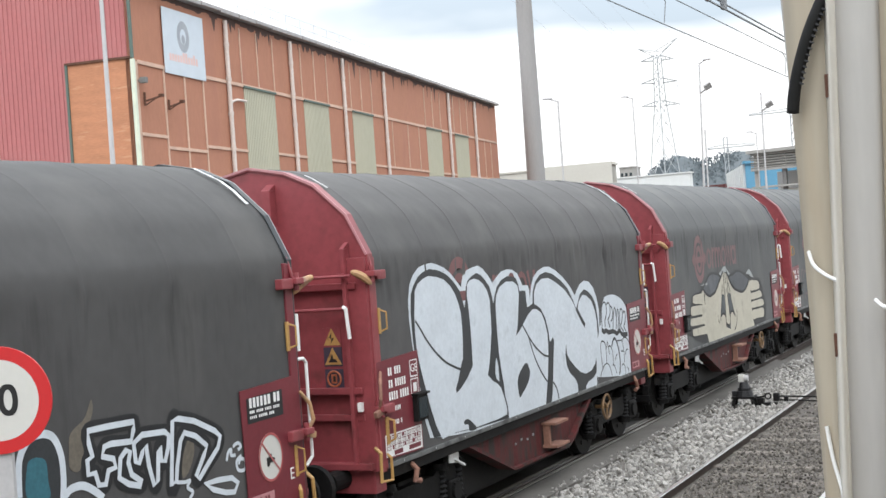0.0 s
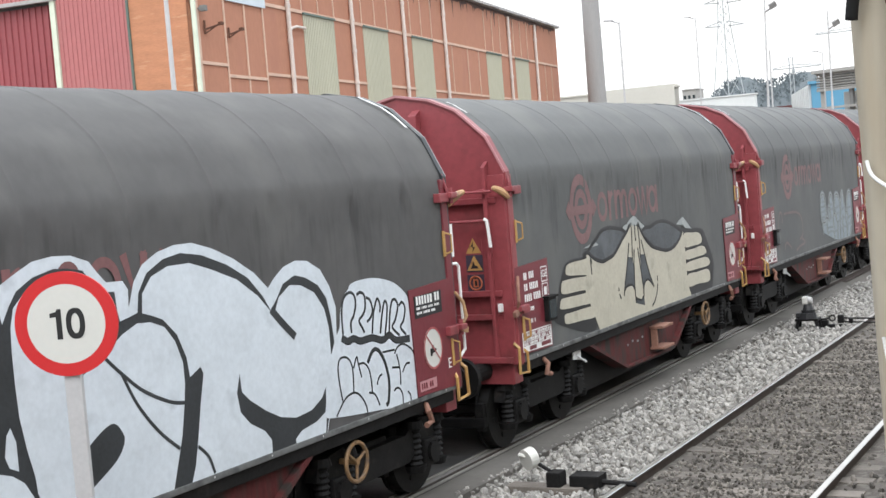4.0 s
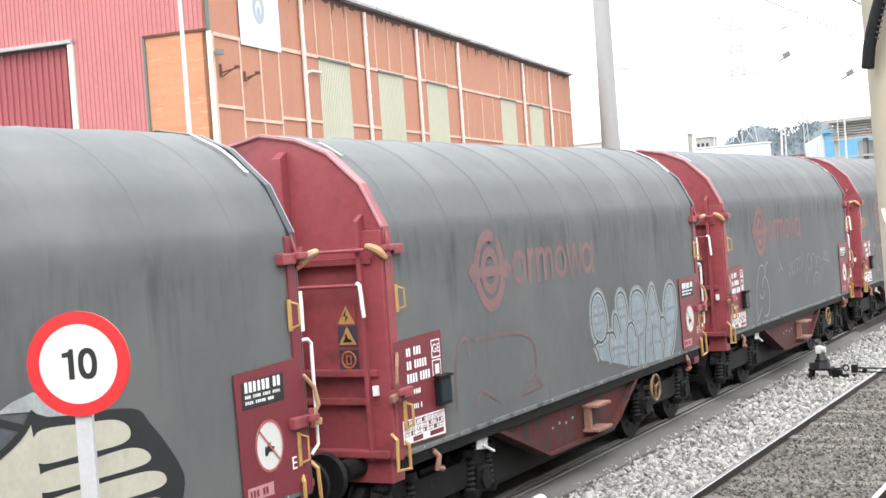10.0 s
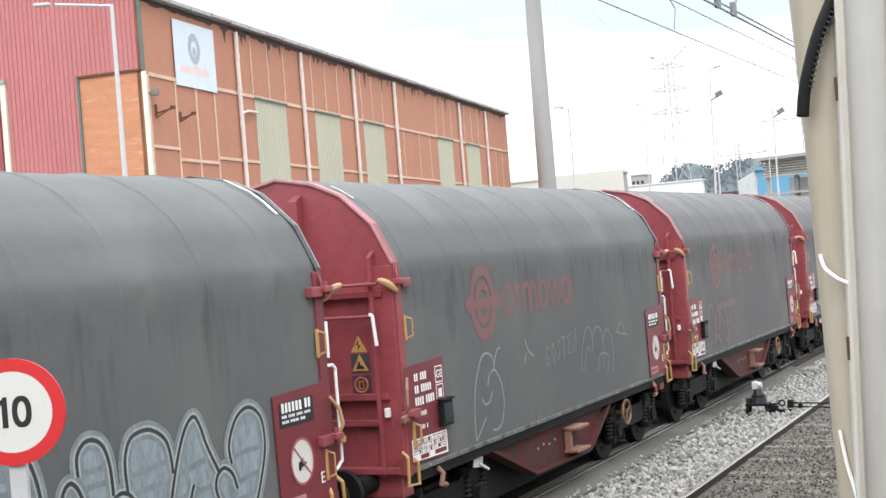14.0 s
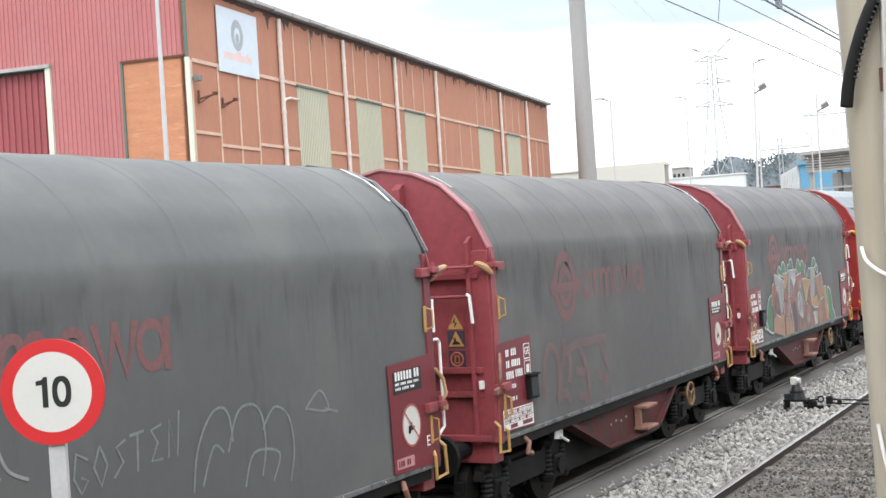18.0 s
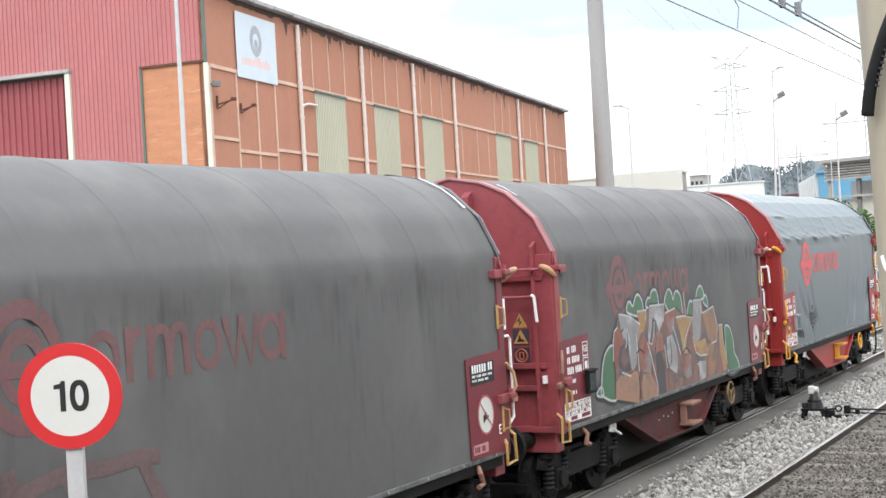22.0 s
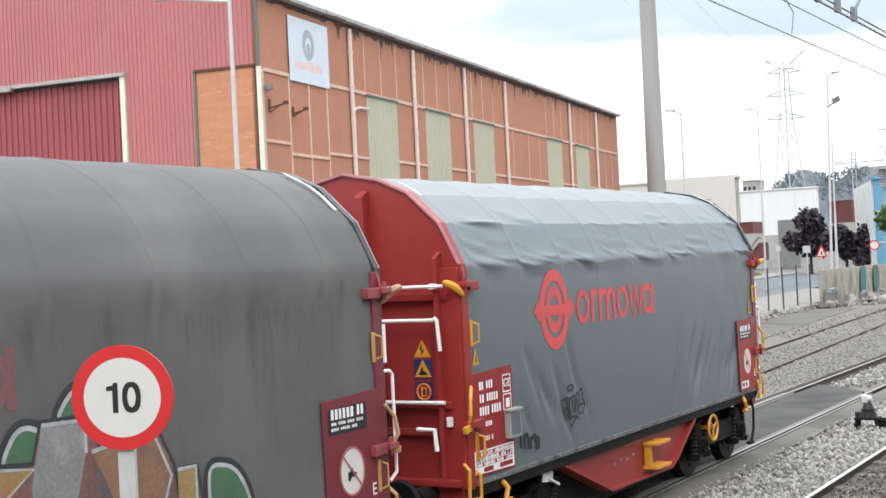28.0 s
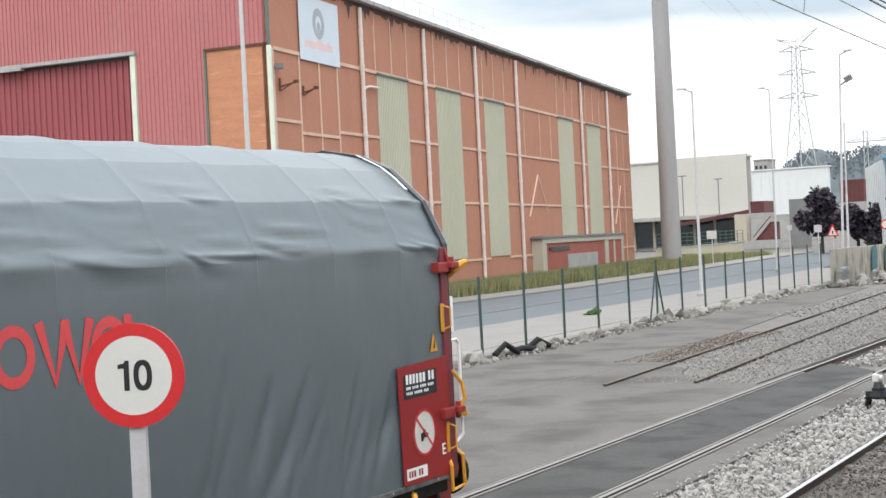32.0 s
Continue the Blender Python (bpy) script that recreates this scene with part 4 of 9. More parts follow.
part("fascia", bm, M["cream"], annexe)
bm = bmesh.new()
box(bm, (2.02, 11.6, 1.0), (0.1, 9.4, 2.0), bevel=0.02)
part("roller_door", bm, M["concrete"], annexe, "grey roller door")
bm = bmesh.new()
box(bm, (2.02, 4.6, 2.55), (0.12, 5.6, 0.3))
part("window_slit", bm, M["glass_dark"], annexe)


# ---- fence along the yard ----
fence = base("yard_fence", (0, 0, 0), "dark green post-and-wire fence on a rubble kerb", "fence")
bm = bmesh.new()
rod(bm, (0, 0, -0.1), (0, 0, 2.4), 0.045, 8)
post_mesh = mesh_of("post", bm, M["fence_green"])
bm = bmesh.new()
rod(bm, (0, 0.75, 0), (0, 0.0, 2.1), 0.035, 6)
stay_mesh = mesh_of("stay", bm, M["fence_green"])
ys = [1.4 + 2.95 * i for i in range(26)]
for i, y in enumerate(ys):
    share("post", post_mesh, fence, pose(fence_x(y), y, 0, 0, 0.6 * math.sin(i * 2.1)))
    if abs(y - 48.6) < 1.5 or i in (4,):
        share("stay", stay_mesh, fence, pose(fence_x(y), y, 0))
        share("stay", stay_mesh, fence, pose(fence_x(y), y, 0, 0, 0, 180))
for z in (0.25, 1.3, 2.3):
    bm = bmesh.new()
    rod(bm, (fence_x(ys[0]), ys[0], z), (fence_x(ys[-1]), ys[-1], z), 0.006, 4)
    part("wire", bm, M["fence_green"], fence)
bm = bmesh.new()
slab(bm, [(fence_x(-30) - 0.15, -30), (fence_x(-30) + 0.25, -30), (fence_x(77) + 0.25, 77), (fence_x(77) - 0.15, 77)], -0.155, 0.08)
setting("kerb", bm, M["rubble"], "low broken concrete kerb under the fence", "kerb")
rng = random.Random(17)
rub = [(70, fence_x(y) + 0.15, fence_x(y) + 1.0, y - 2, y + 2, 0.03, 0.12, -0.02) for y in range(26, 74, 4)]
rub += [(9, fence_x(y) + 0.1, fence_x(y) + 0.7, y - 2, y + 2, 0.14, 0.3, 0.0) for y in range(28, 72, 5)]
stones("rubble", M["rubble"], rub, 9, "broken concrete rubble along the fence foot")
bm = bmesh.new()
for y, a in ((34.2, 20), (35.3, -35), (36.4, 8)):
    pipe(bm, [(fence_x(y) + 0.5, y - 0.5, 0.1), (fence_x(y) + 0.6, y, 0.3 + 0.004 * a), (fence_x(y) + 0.7, y + 0.6, 0.08)], 0.09, 7)
tagged(part("scrap_hose", bm, M["rubber"]), "black scrap hose on the rubble", "scrap")
# patch of rust-brown weeds beside the siding
stones("brown_debris", M["debris"], [(2600, -14.9, -13.3, 33.0, 43, 0.008, 0.022, -0.02)], 12, "rust-brown debris beside the siding")

# ---- concrete panel wall beyond the fence ----
yard_wall = base("concrete_panel_wall", (-20.6, 76.5, 0), "stained concrete panel wall beside the tracks", "wall")
bm = bmesh.new()
box(bm, (0, 0, 0.95), (0.22, 2.9, 2.1), bevel=0.03)
panel_mesh = mesh_of("panel", bm, M["panel_wall"])
for i in range(14):
    share("panel", panel_mesh, yard_wall, pose(0.15 * i, 1.5 + 3.0 * i, 0.02 * math.sin(i * 3), 0, 0, -3))
for i, (y, mat) in enumerate(((7.2, "spray_teal"), (10.0, "net"), (16.5, "spray_teal"))):
    bm = bmesh.new()
    blob(bm, [(y, 0.5), (y + 1.2, 0.5), (y + 1.3, 1.9), (y + 0.1, 1.8)], 0.135 + y * 0.05)
    part("paint_patch", bm, M[mat], yard_wall)
for i, (x, y, s) in enumerate(((-20.1, 76.2, 0.75), (-19.2, 80, 0.5), (-18.4, 86, 0.6), (-17.6, 93, 0.7))):
    bm = bmesh.new()
    box(bm, (0, 0, 0.5 * s), (0.5 * s, 1.2 * s, 1.3 * s), turn=pose(0, 0, 0, 4, 7, 15 * i), bevel=0.06)
    box(bm, (0.1, 1.1 * s, 0.5 * s), (0.45 * s, 0.4 * s, 1.2 * s), turn=pose(0, 0, 0, -8, 5, 10), bevel=0.05)
    box(bm, (0.05, 0.5 * s, 1.15 * s), (0.5 * s, 1.7 * s, 0.3 * s), turn=pose(0, 0, 0, 3, 0, 4), bevel=0.05)
    tagged(part("concrete_block", bm, M["concrete_dark"], at=(x, y, -0.05)), "broken concrete block beside the panel wall", "concrete block")
stones("wall_rubble", M["rubble"], [(520, -20.4, -17.0, 75, 112, 0.08, 0.42, -0.05)], 15, "pale heaped rubble at the wall foot")

# ---- street lamps and poles ----
def street_lamp(x, y, high, arm, label, flood=0.0, r=0.085, lean=0.0, top=0.62):
    lamp = base("street_lamp", (x, y, 0), label, "street lamp", "lamps along the road", turn=Matrix.Rotation(radians(lean), 4, "Y"))
    bm = bmesh.new()
    rod(bm, (0, 0, -0.1), (0, 0, high * 0.55), r, 10, r * 0.8)
    rod(bm, (0, 0, high * 0.55), (0, 0, high), r * top, 10, r * top * 0.8)
    part("pole", bm, M["galv"], lamp)
    bm = bmesh.new()
    box(bm, (0, 0, 0.1), (0.4, 0.4, 0.2), bevel=0.03)
    part("foot", bm, M["concrete"], lamp)
    if arm:
        s = abs(arm)
        bm = bmesh.new()
        rod(bm, (0, 0, high - 0.05), (arm * 0.85, -s * 0.5, high + 0.1), r * 0.45, 8)
        part("arm", bm, M["galv"], lamp)
        bm = bmesh.new()
        box(bm, (arm * 1.05, -s * 0.62, high + 0.12), (0.5, 0.22, 0.09), turn=pose(0, 0, 0, 0, 0, -30 if arm > 0 else 30), bevel=0.03)
        part("lamp_head", bm, M["galv"], lamp)
    if flood:
        bm = bmesh.new()
        box(bm, (0.5, -0.1, flood + 0.12), (0.46, 0.14, 0.36), turn=pose(0, 0, 0, 35, -28, 15), bevel=0.03)
        rod(bm, (0, 0, flood - 0.25), (0.4, 0, flood), 0.05)
        part("floodlight", bm, M["mast"], lamp)
    return lamp


street_lamp(-26.3, 31.8, 11.9, -1.7, "tall galvanised street lamp with a single arm", r=0.1, top=0.8)
street_lamp(-24.5, 65.6, 10.7, -0.45, "slim galvanised street lamp beside the road")
street_lamp(-31.4, 100.8, 14.1, -0.5, "slim galvanised street lamp beside the road")
street_lamp(-20.83, 79.5, 13.5, 0.55, "tall galvanised lamp post with a floodlight", flood=11.9, lean=1.7)
street_lamp(-21.1, 82.0, 9.6, 0.0, "plain galvanised pole behind the panel wall", lean=0.6)
street_lamp(-17.9, 84.0, 11.7, 0.0, "tall galvanised lamp post with a floodlight", flood=10.8, lean=0.5)
street_lamp(-26.1, 120.0, 11.7, -0.5, "slim galvanised street lamp far down the road")

# thick round mast on the far side of the road
mast = base("round_mast", (-50.2, 126.5, 0), "thick grey tapered round mast", "mast")
bm = bmesh.new()
rod(bm, (0, 0, -0.1), (0, 0, 42), 1.0, 28, 0.72)
bmesh.ops.delete(bm, geom=[f for f in bm.faces if len(f.verts) > 4 or abs(f.normal.z) > 0.9], context="FACES_ONLY")
part("shaft", bm, M["mast"], mast, smooth=True)
bm = bmesh.new()
rod(bm, (0, 0, 0), (0, 0, 0.4), 1.4, 24)
part("footing", bm, M["concrete"], mast)

# lattice pylon
pylon = base("lattice_pylon", (-93.2, 322, 0), "tall pale lattice power pylon", "pylon")
def leg_at(z):
    """Half the pylon's diagonal width at a height, over the root of two."""
    return float(np.interp(z, (0, 9, 19, 34.7, 40.4, 46, 47.5), (6.2, 4.9, 3.4, 1.5, 1.2, 1.0, 0.9))) / 1.414
levels = [0, 9, 17, 23, 28.5, 32, 34.7, 36.6, 38.5, 40.4, 42.3, 44.2, 46, 47.5]
SKEW = Matrix.Rotation(radians(45 + 16), 4, "Z")
ARMS = Matrix.Rotation(radians(16), 4, "Z")
for sx, sy in ((-1, -1), (1, -1), (1, 1), (-1, 1)):
    bm = bmesh.new()
    for a, b in zip(levels, levels[1:]):
        rod(bm, (sx * leg_at(a), sy * leg_at(a), a), (sx * leg_at(b), sy * leg_at(b), b), 0.12, 5)
    bm.transform(SKEW)
    part("leg", bm, M["steel_pale"], pylon)
for a, b in zip(levels, levels[1:]):
    for (ax, ay), (bx, by) in (((-1, -1), (1, -1)), ((1, -1), (1, 1)), ((1, 1), (-1, 1)), ((-1, 1), (-1, -1))):
        wa, wb = leg_at(a), leg_at(b)
        for p, q in (((ax * wa, ay * wa, a), (bx * wb, by * wb, b)), ((bx * wa, by * wa, a), (ax * wb, ay * wb, b))):
            bm = bmesh.new()
            rod(bm, p, q, 0.045, 4)
            bm.transform(SKEW)
            part("brace", bm, M["steel_pale"], pylon)
for z, w in ((34.7, 4.7), (40.4, 4.5), (46.0, 4.1)):
    for s in (-1, 1):
        bm = bmesh.new()
        tip = (s * w, 0, z + 0.15)
        for dy in (-0.7, 0.7):
            rod(bm, (s * 0.9, dy, z), tip, 0.1, 5)
            rod(bm, (s * 0.9, dy, z + 1.2), tip, 0.09, 5)
        for k in (0.35, 0.65):
            rod(bm, (s * (0.9 + k * (w - 0.9)), 0, z), (s * (0.9 + k * (w - 0.9)), 0, z + 1.2 - k), 0.06, 4)
        bm.transform(ARMS)
        arm = part("cross_arm", bm, M["steel_pale"], pylon)
        bm = bmesh.new()
        rod(bm, (s * w, 0, z + 0.1), (s * w, 0, z - 1.6), 0.05, 6)
        bm.transform(ARMS)
        part("insulator", bm, M["steel"], arm)
for s in (-1, 1):
    bm = bmesh.new()
    tip = (s * (4.6 if s < 0 else 5.2), 0, 49.3 if s < 0 else 51.2)
    for q in ((0, 0, 46.6), (s * 1.2, 0, 48.0), (s * -0.8, 0, 48.2)):
        rod(bm, q, tip, 0.1, 5)
    bm.transform(ARMS)
    part("horn", bm, M["steel_pale"], pylon)
for dx, z in ((-4.6, 49.2), (5.2, 51.0), (-4.1, 44.0), (4.1, 44.0), (-4.5, 38.4), (4.5, 38.4)):
    bm = bmesh.new()
    a, b = ARMS @ Vector((dx, 0, z)), ARMS @ Vector((dx, 0, 0)) + Vector((50, -285, z + 10))
    pipe(bm, [a.lerp(b, k / 10) - Vector((0, 0, 20 * (k / 10) * (1 - k / 10))) for k in range(11)], 0.011, 4)
    part("power_line", bm, M["steel"], pylon)

# ---- overhead line of the railway ----
line = base("overhead_line", (0, 0, 0), "dark overhead contact line above the nearer track", "overhead line")
LX = -4.16


def wire_part(name, x, z, r, sag=0.05, y0=-40.0, y1=140.0):
    bm = bmesh.new()
    step = 45.0
    pts = [Vector((x, y0 + k * 5.0, z - sag * math.sin(math.pi * ((y0 + k * 5.0) % step) / step))) for k in range(int((y1 - y0) / 5) + 1)]
    pipe(bm, pts, r, 5)
    part(name, bm, M["wire"], line)


wire_part("contact_wire", LX, 5.84, 0.0065)
wire_part("messenger_wire", LX, 6.2, 0.0065)
wire_part("feeder_cable", LX - 0.3, 6.62, 0.016)
wire_part("feeder_cable", LX - 0.36, 6.74, 0.013)
for y in (7.3, 14.6, 21.4, 28.5, 35.5):
    bm = bmesh.new()
    pipe(bm, [(LX, y, 6.18), (LX + 0.02, y + 0.2, 6.06), (LX, y + 0.16, 5.82)], 0.006, 5)
    part("dropper", bm, M["wire"], line)
for y in (17.2, 18.2, 19.1):
    bm = bmesh.new()
    box(bm, (LX - 0.33, y, 6.68), (0.07, 0.16, 0.2), bevel=0.02)
    rod(bm, (LX - 0.33, y, 6.7), (LX - 0.3, y + 0.3, 6.95), 0.02, 6)
    part("clamp", bm, M["wire"], line)

# ---- distant buildings ----
def shed(name, a, b, low, high, deep, material, label, tilt=0.0):
    """A big sheet-metal hall between two ground points."""
    a, b = Vector((*a, 0)), Vector((*b, 0))
    d = b - a
    th = base(name, a, label, "building", turn=Matrix.Rotation(math.atan2(d.y, d.x), 4, "Z"))
    n = d.length
    bm = bmesh.new()
    box(bm, (n / 2, deep / 2, (low + high) / 2), (n, deep, high - low))
    part("wall", bm, material, th)
    bm = bmesh.new()
    box(bm, (n / 2, deep / 2, high + 0.15), (n + 0.6, deep + 0.6, 0.3))
    part("roof_edge", bm, material, th)
    return th, n


beige, n = shed("beige_hall", (-113, 242), (-81, 244), 6.2, 17.0, 3, M["beige_shed"], "large beige windowless sheet-metal hall")
bm = bmesh.new()
box(bm, (n - 7.2, 1.2, 11.9), (14.4, 3.4, 11.3))
part("tall_bay", bm, M["beige_shed"], beige)
bm = bmesh.new()
box(bm, (n / 2, 6, 3.1), (n - 1, 8, 6.1))
part("ground_storey", bm, M["concrete_dark"], beige)
bm = bmesh.new()
box(bm, (n / 2, -1.2, 6.0), (n + 2, 3, 0.7))
part("canopy", bm, M["concrete"], beige, "grey concrete canopy")
# dark glass panes stand in for the storey's dark open bays
for i in range(8):
    bm = bmesh.new()
    box(bm, (2.4 + i * 4.1, 1.9, 3.0), (3.4, 0.3, 4.6))
    part("window", bm, M["glass_dark"], beige)
for i in range(9):
    bm = bmesh.new()
    box(bm, (0.4 + i * 4.1, 1.6, 3.0), (0.5, 0.5, 6.0))
    part("pillar", bm, M["cream"], beige)
bm = bmesh.new()
prism(bm, [(18, 4.2), (33, 6.2), (33, 6.9), (18, 4.9)], "y", -4.0, -3.4)
part("ramp", bm, M["ramp_red"], beige, "dark red sloping ramp rail")
white, n = shed("white_hall", (-104, 315), (-85.5, 317), 5.6, 17.2, 3, M["white_shed"], "large white sheet-metal hall behind the pylon")
bm = bmesh.new()
box(bm, (n / 2, -0.3, 2.8), (n, 0.6, 5.6))
part("plinth", bm, M["concrete"], white)
for i in range(9):
    bm = bmesh.new()
    box(bm, (0.6 + i * 2.15, -0.06, 11), (0.1, 0.12, 11))
    part("sheet_joint", bm, M["white_shed"], white)
blue, n = shed("blue_hall", (-34.1, 150), (-26.5, 152.5), 0, 10.4, 0.6, M["blue_shed"], "blue and white sheet-metal hall")
bm = bmesh.new()
box(bm, (3.9, 12.3, 5.2), (8.3, 23.4, 10.3))
part("white_bay", bm, M["white_shed"], blue)
for i in range(10):
    bm = bmesh.new()
    box(bm, (-0.3, 1.6 + i * 2.3, 5.2), (0.08, 0.1, 10.2))
    part("sheet_joint", bm, M["white_shed"], blue)
for z in (3.4, 6.8):
    bm = bmesh.new()
    box(bm, (3.9, -0.04, z), (7.8, 0.06, 0.12))
    part("cladding_rail", bm, M["white_shed"], blue)
far_b, n = shed("far_block", (-137, 420), (-132.4, 420), 0, 25.2, 8, M["concrete"], "pale tower block far off")
for k in range(3):
    for j in range(2):
        bm = bmesh.new()
        box(bm, (0.8 + 1.5 * k, -0.05, 20.5 + 2.4 * j), (0.8, 0.2, 1.1))
        part("window", bm, M["glass_dark"], far_b)
frame_b, n = shed("louvred_depot", (-27.9, 125), (-8.0, 120), 9.9, 10.1, 14, M["concrete"], "grey louvred depot with an open concrete frame")
for i in range(8):
    bm = bmesh.new()
    box(bm, (0.4 + i * 2.8, 0.4, 4.9), (0.35, 0.4, 10.0))
    part("column", bm, M["concrete_dark"] if i % 2 else M["concrete"], frame_b)
for k in range(6):
    bm = bmesh.new()
    box(bm, (n / 2, 0.05, 8.75 + 0.24 * k), (n, 0.1, 0.12), turn=pose(0, 0, 0, 30, 0, 0))
    part("louvre", bm, M["concrete"], frame_b)
bm = bmesh.new()
box(bm, (n / 2, 0.9, 9.4), (n, 0.1, 1.5))
part("louvre_backing", bm, M["concrete_dark"], frame_b)
for z in (6.9, 8.55):
    bm = bmesh.new()
    box(bm, (n / 2, 0.1, z), (n, 0.3, 0.2))
    part("rail_beam", bm, M["concrete"], frame_b)
bm = bmesh.new()
box(bm, (n / 2, 9, 4.2), (n - 0.4, 8, 8.4))
part("rear_wall", bm, M["white_shed"], frame_b)
bm = bmesh.new()
box(bm, (n / 2, 0.6, 3.3), (n, 0.3, 6.6))
part("front_wall", bm, M["beige_shed"], frame_b)

for x, y, z, wide, tall, turn in ((-46.8, 190.0, 6.4, 3.3, 3.1, -8), (-75.4, 235, 6.1, 2.3, 2.1, 0)):
    box_c = base("shipping_container", (x, y, z), "dark red steel shipping container on a platform", "container", turn=Matrix.Rotation(radians(turn), 4, "Z"))
    bm = bmesh.new()
    box(bm, (0, 0, tall / 2), (wide, 6.0, tall))
    for k in (-1, 1):
        box(bm, (k * wide / 2, -3.0, tall / 2), (0.16, 0.16, tall))
    box(bm, (0, -3.0, tall - 0.08), (wide, 0.16, 0.16))
    body = part("body", bm, M["container"], box_c)
    for k in (-0.6, -0.2, 0.2, 0.6):
        bm = bmesh.new()
        rod(bm, (k * wide / 2, -3.06, 0.1), (k * wide / 2, -3.06, tall - 0.1), 0.03, 5)
        part("lock_bar", bm, M["rust"], body)
    bm = bmesh.new()
    box(bm, (0, 0, -z / 2 - 0.01), (wide + 0.4, 6.4, z - 0.02))
    part("platform", bm, M["concrete"], box_c)

# low cream wall, green mesh fence and stairs before the beige hall
low_wall = base("cream_boundary_wall", (-62.4, 152, 0), "low cream rendered boundary wall with green mesh fence", "wall")
bm = bmesh.new()
prism(bm, [(0, 0), (0.3, 0), (-3.3, 43), (-3.6, 43)], "z", -0.1, 1.35)
part("wall", bm, M["cream"], low_wall)
bm = bmesh.new()
prism(bm, [(-0.08, -0.05), (0.38, -0.05), (-3.22, 43.05), (-3.68, 43.05)], "z", 1.35, 1.5)
part("coping", bm, M["concrete"], low_wall)
for i in range(14):
    bm = bmesh.new()
    k = i / 13
    rod(bm, (0.15 - 3.6 * k, 43 * k, 1.4), (0.15 - 3.6 * k, 43 * k, 3.2), 0.05, 6)
    part("fence_post", bm, M["fence_green"], low_wall)
for z in (1.7, 2.2, 2.7, 3.2):
    bm = bmesh.new()
    rod(bm, (0.15, 0, z), (-3.45, 43, z), 0.03, 5)
    part("fence_wire", bm, M["net"], low_wall)
for x, top in ((-85.5, 13.0), (-92.6, 14.0)):
    t_lamp = base("yard_lamp", (x, 240.4, 6.35), "slim grey lamp on the canopy of the beige hall", "lamp")
    bm = bmesh.new()
    rod(bm, (0, 0, 0), (0, 0, top - 6.35), 0.1, 6)
    part("pole", bm, M["concrete_dark"], t_lamp)
    bm = bmesh.new()
    box(bm, (0, 0, top - 6.35), (1.6, 0.2, 0.2), bevel=0.04)
    part("lamp_head", bm, M["concrete_dark"], t_lamp)
stair = base("stair_block", (-71.2, 215, 0), "cream stair block with dark red railing", "stairs")
bm = bmesh.new()
prism(bm, [(0, 0), (4.0, 0), (4.0, 4.3), (3.4, 4.3), (0.4, 0.9), (0, 0.9)], "y", 0, 3)
part("flight", bm, M["container"], stair)
bm = bmesh.new()
box(bm, (-1.2, -0.5, 2.9), (2.0, 2, 5.8))
part("side_pier", bm, M["cream"], stair)
for z0 in (0.9, 1.9):
    bm = bmesh.new()
    rod(bm, (0.4, -0.1, z0), (3.5, -0.1, z0 + 3.4), 0.09, 5)
    part("railing", bm, M["rust"], stair)
bm = bmesh.new()
box(bm, (3.0, 2.2, 5.2), (6.2, 4, 0.5))
part("landing", bm, M["concrete"], stair)
bm = bmesh.new()
box(bm, (2.0, -3.5, 0.7), (9.0, 0.4, 1.4))
part("kerb_wall", bm, M["concrete"], stair)
grey_pier = base("concrete_pier", (-59.9, 205, 0), "tall grey concrete slab pier", "pier")
bm = bmesh.new()
box(bm, (0, 0, 3.8), (2.5, 3, 7.6), bevel=0.1)
part("shaft", bm, M["concrete_dark"], grey_pier)


# ---- trees, hills ----
def crown(name, material, count, radius, leaf, seed, squash=(1, 1, 0.8)):
    """Many small leaf clumps in an uneven crown, in one mesh."""
    r = np.random.default_rng(seed)
    lumps = [(np.clip(r.normal(0, 0.45, 3), -0.62, 0.62) * radius * squash, radius * r.uniform(0.3, 0.6)) for _ in range(9)]
    verts, faces = [], []
    for _ in range(count):
        c, s = lumps[r.integers(len(lumps))]
        d = r.normal(0, 1, 3)
        d = d / np.linalg.norm(d)
        p = c + d * s * r.uniform(0.6, 1.08)
        a, b = r.normal(0, 1, 3), r.normal(0, 1, 3)
        a = a / np.linalg.norm(a) * leaf * r.uniform(0.6, 1.4)
        b = b / np.linalg.norm(b) * leaf * r.uniform(0.6, 1.4)
        k = len(verts)
        verts += [p, p + a, p + a * 0.6 + b, p + b * 0.8]
        faces.append((k, k + 1, k + 2, k + 3))
    me = bpy.data.meshes.new(name)
    me.from_pydata([tuple(v) for v in verts], [], faces)
    me.materials.append(material)
    return me


def tree(x, y, high, radius, material, seed, label, leaf=0.4, count=2200, tall=0.8, low=0.75):
    t = base("tree", (x, y, 0), label, "tree")
    bm = bmesh.new()
    rod(bm, (0, 0, -0.1), (0, 0, high * 0.6), 0.22, 8, 0.12)
    r = random.Random(seed)
    for i in range(5):
        a = i * 1.3
        rod(bm, (0, 0, high * 0.35 + 0.2 * i), (radius * 0.6 * math.cos(a), radius * 0.6 * math.sin(a), high * 0.75), 0.1, 6, 0.04)
    part("trunk", bm, M["bark"], t)
    ob = new("crown", crown("crown", material, count, radius, leaf, seed, (1, 1, tall)))
    ob.parent = t
    ob.matrix_basis = pose(0, 0, high - radius * low)
    return t


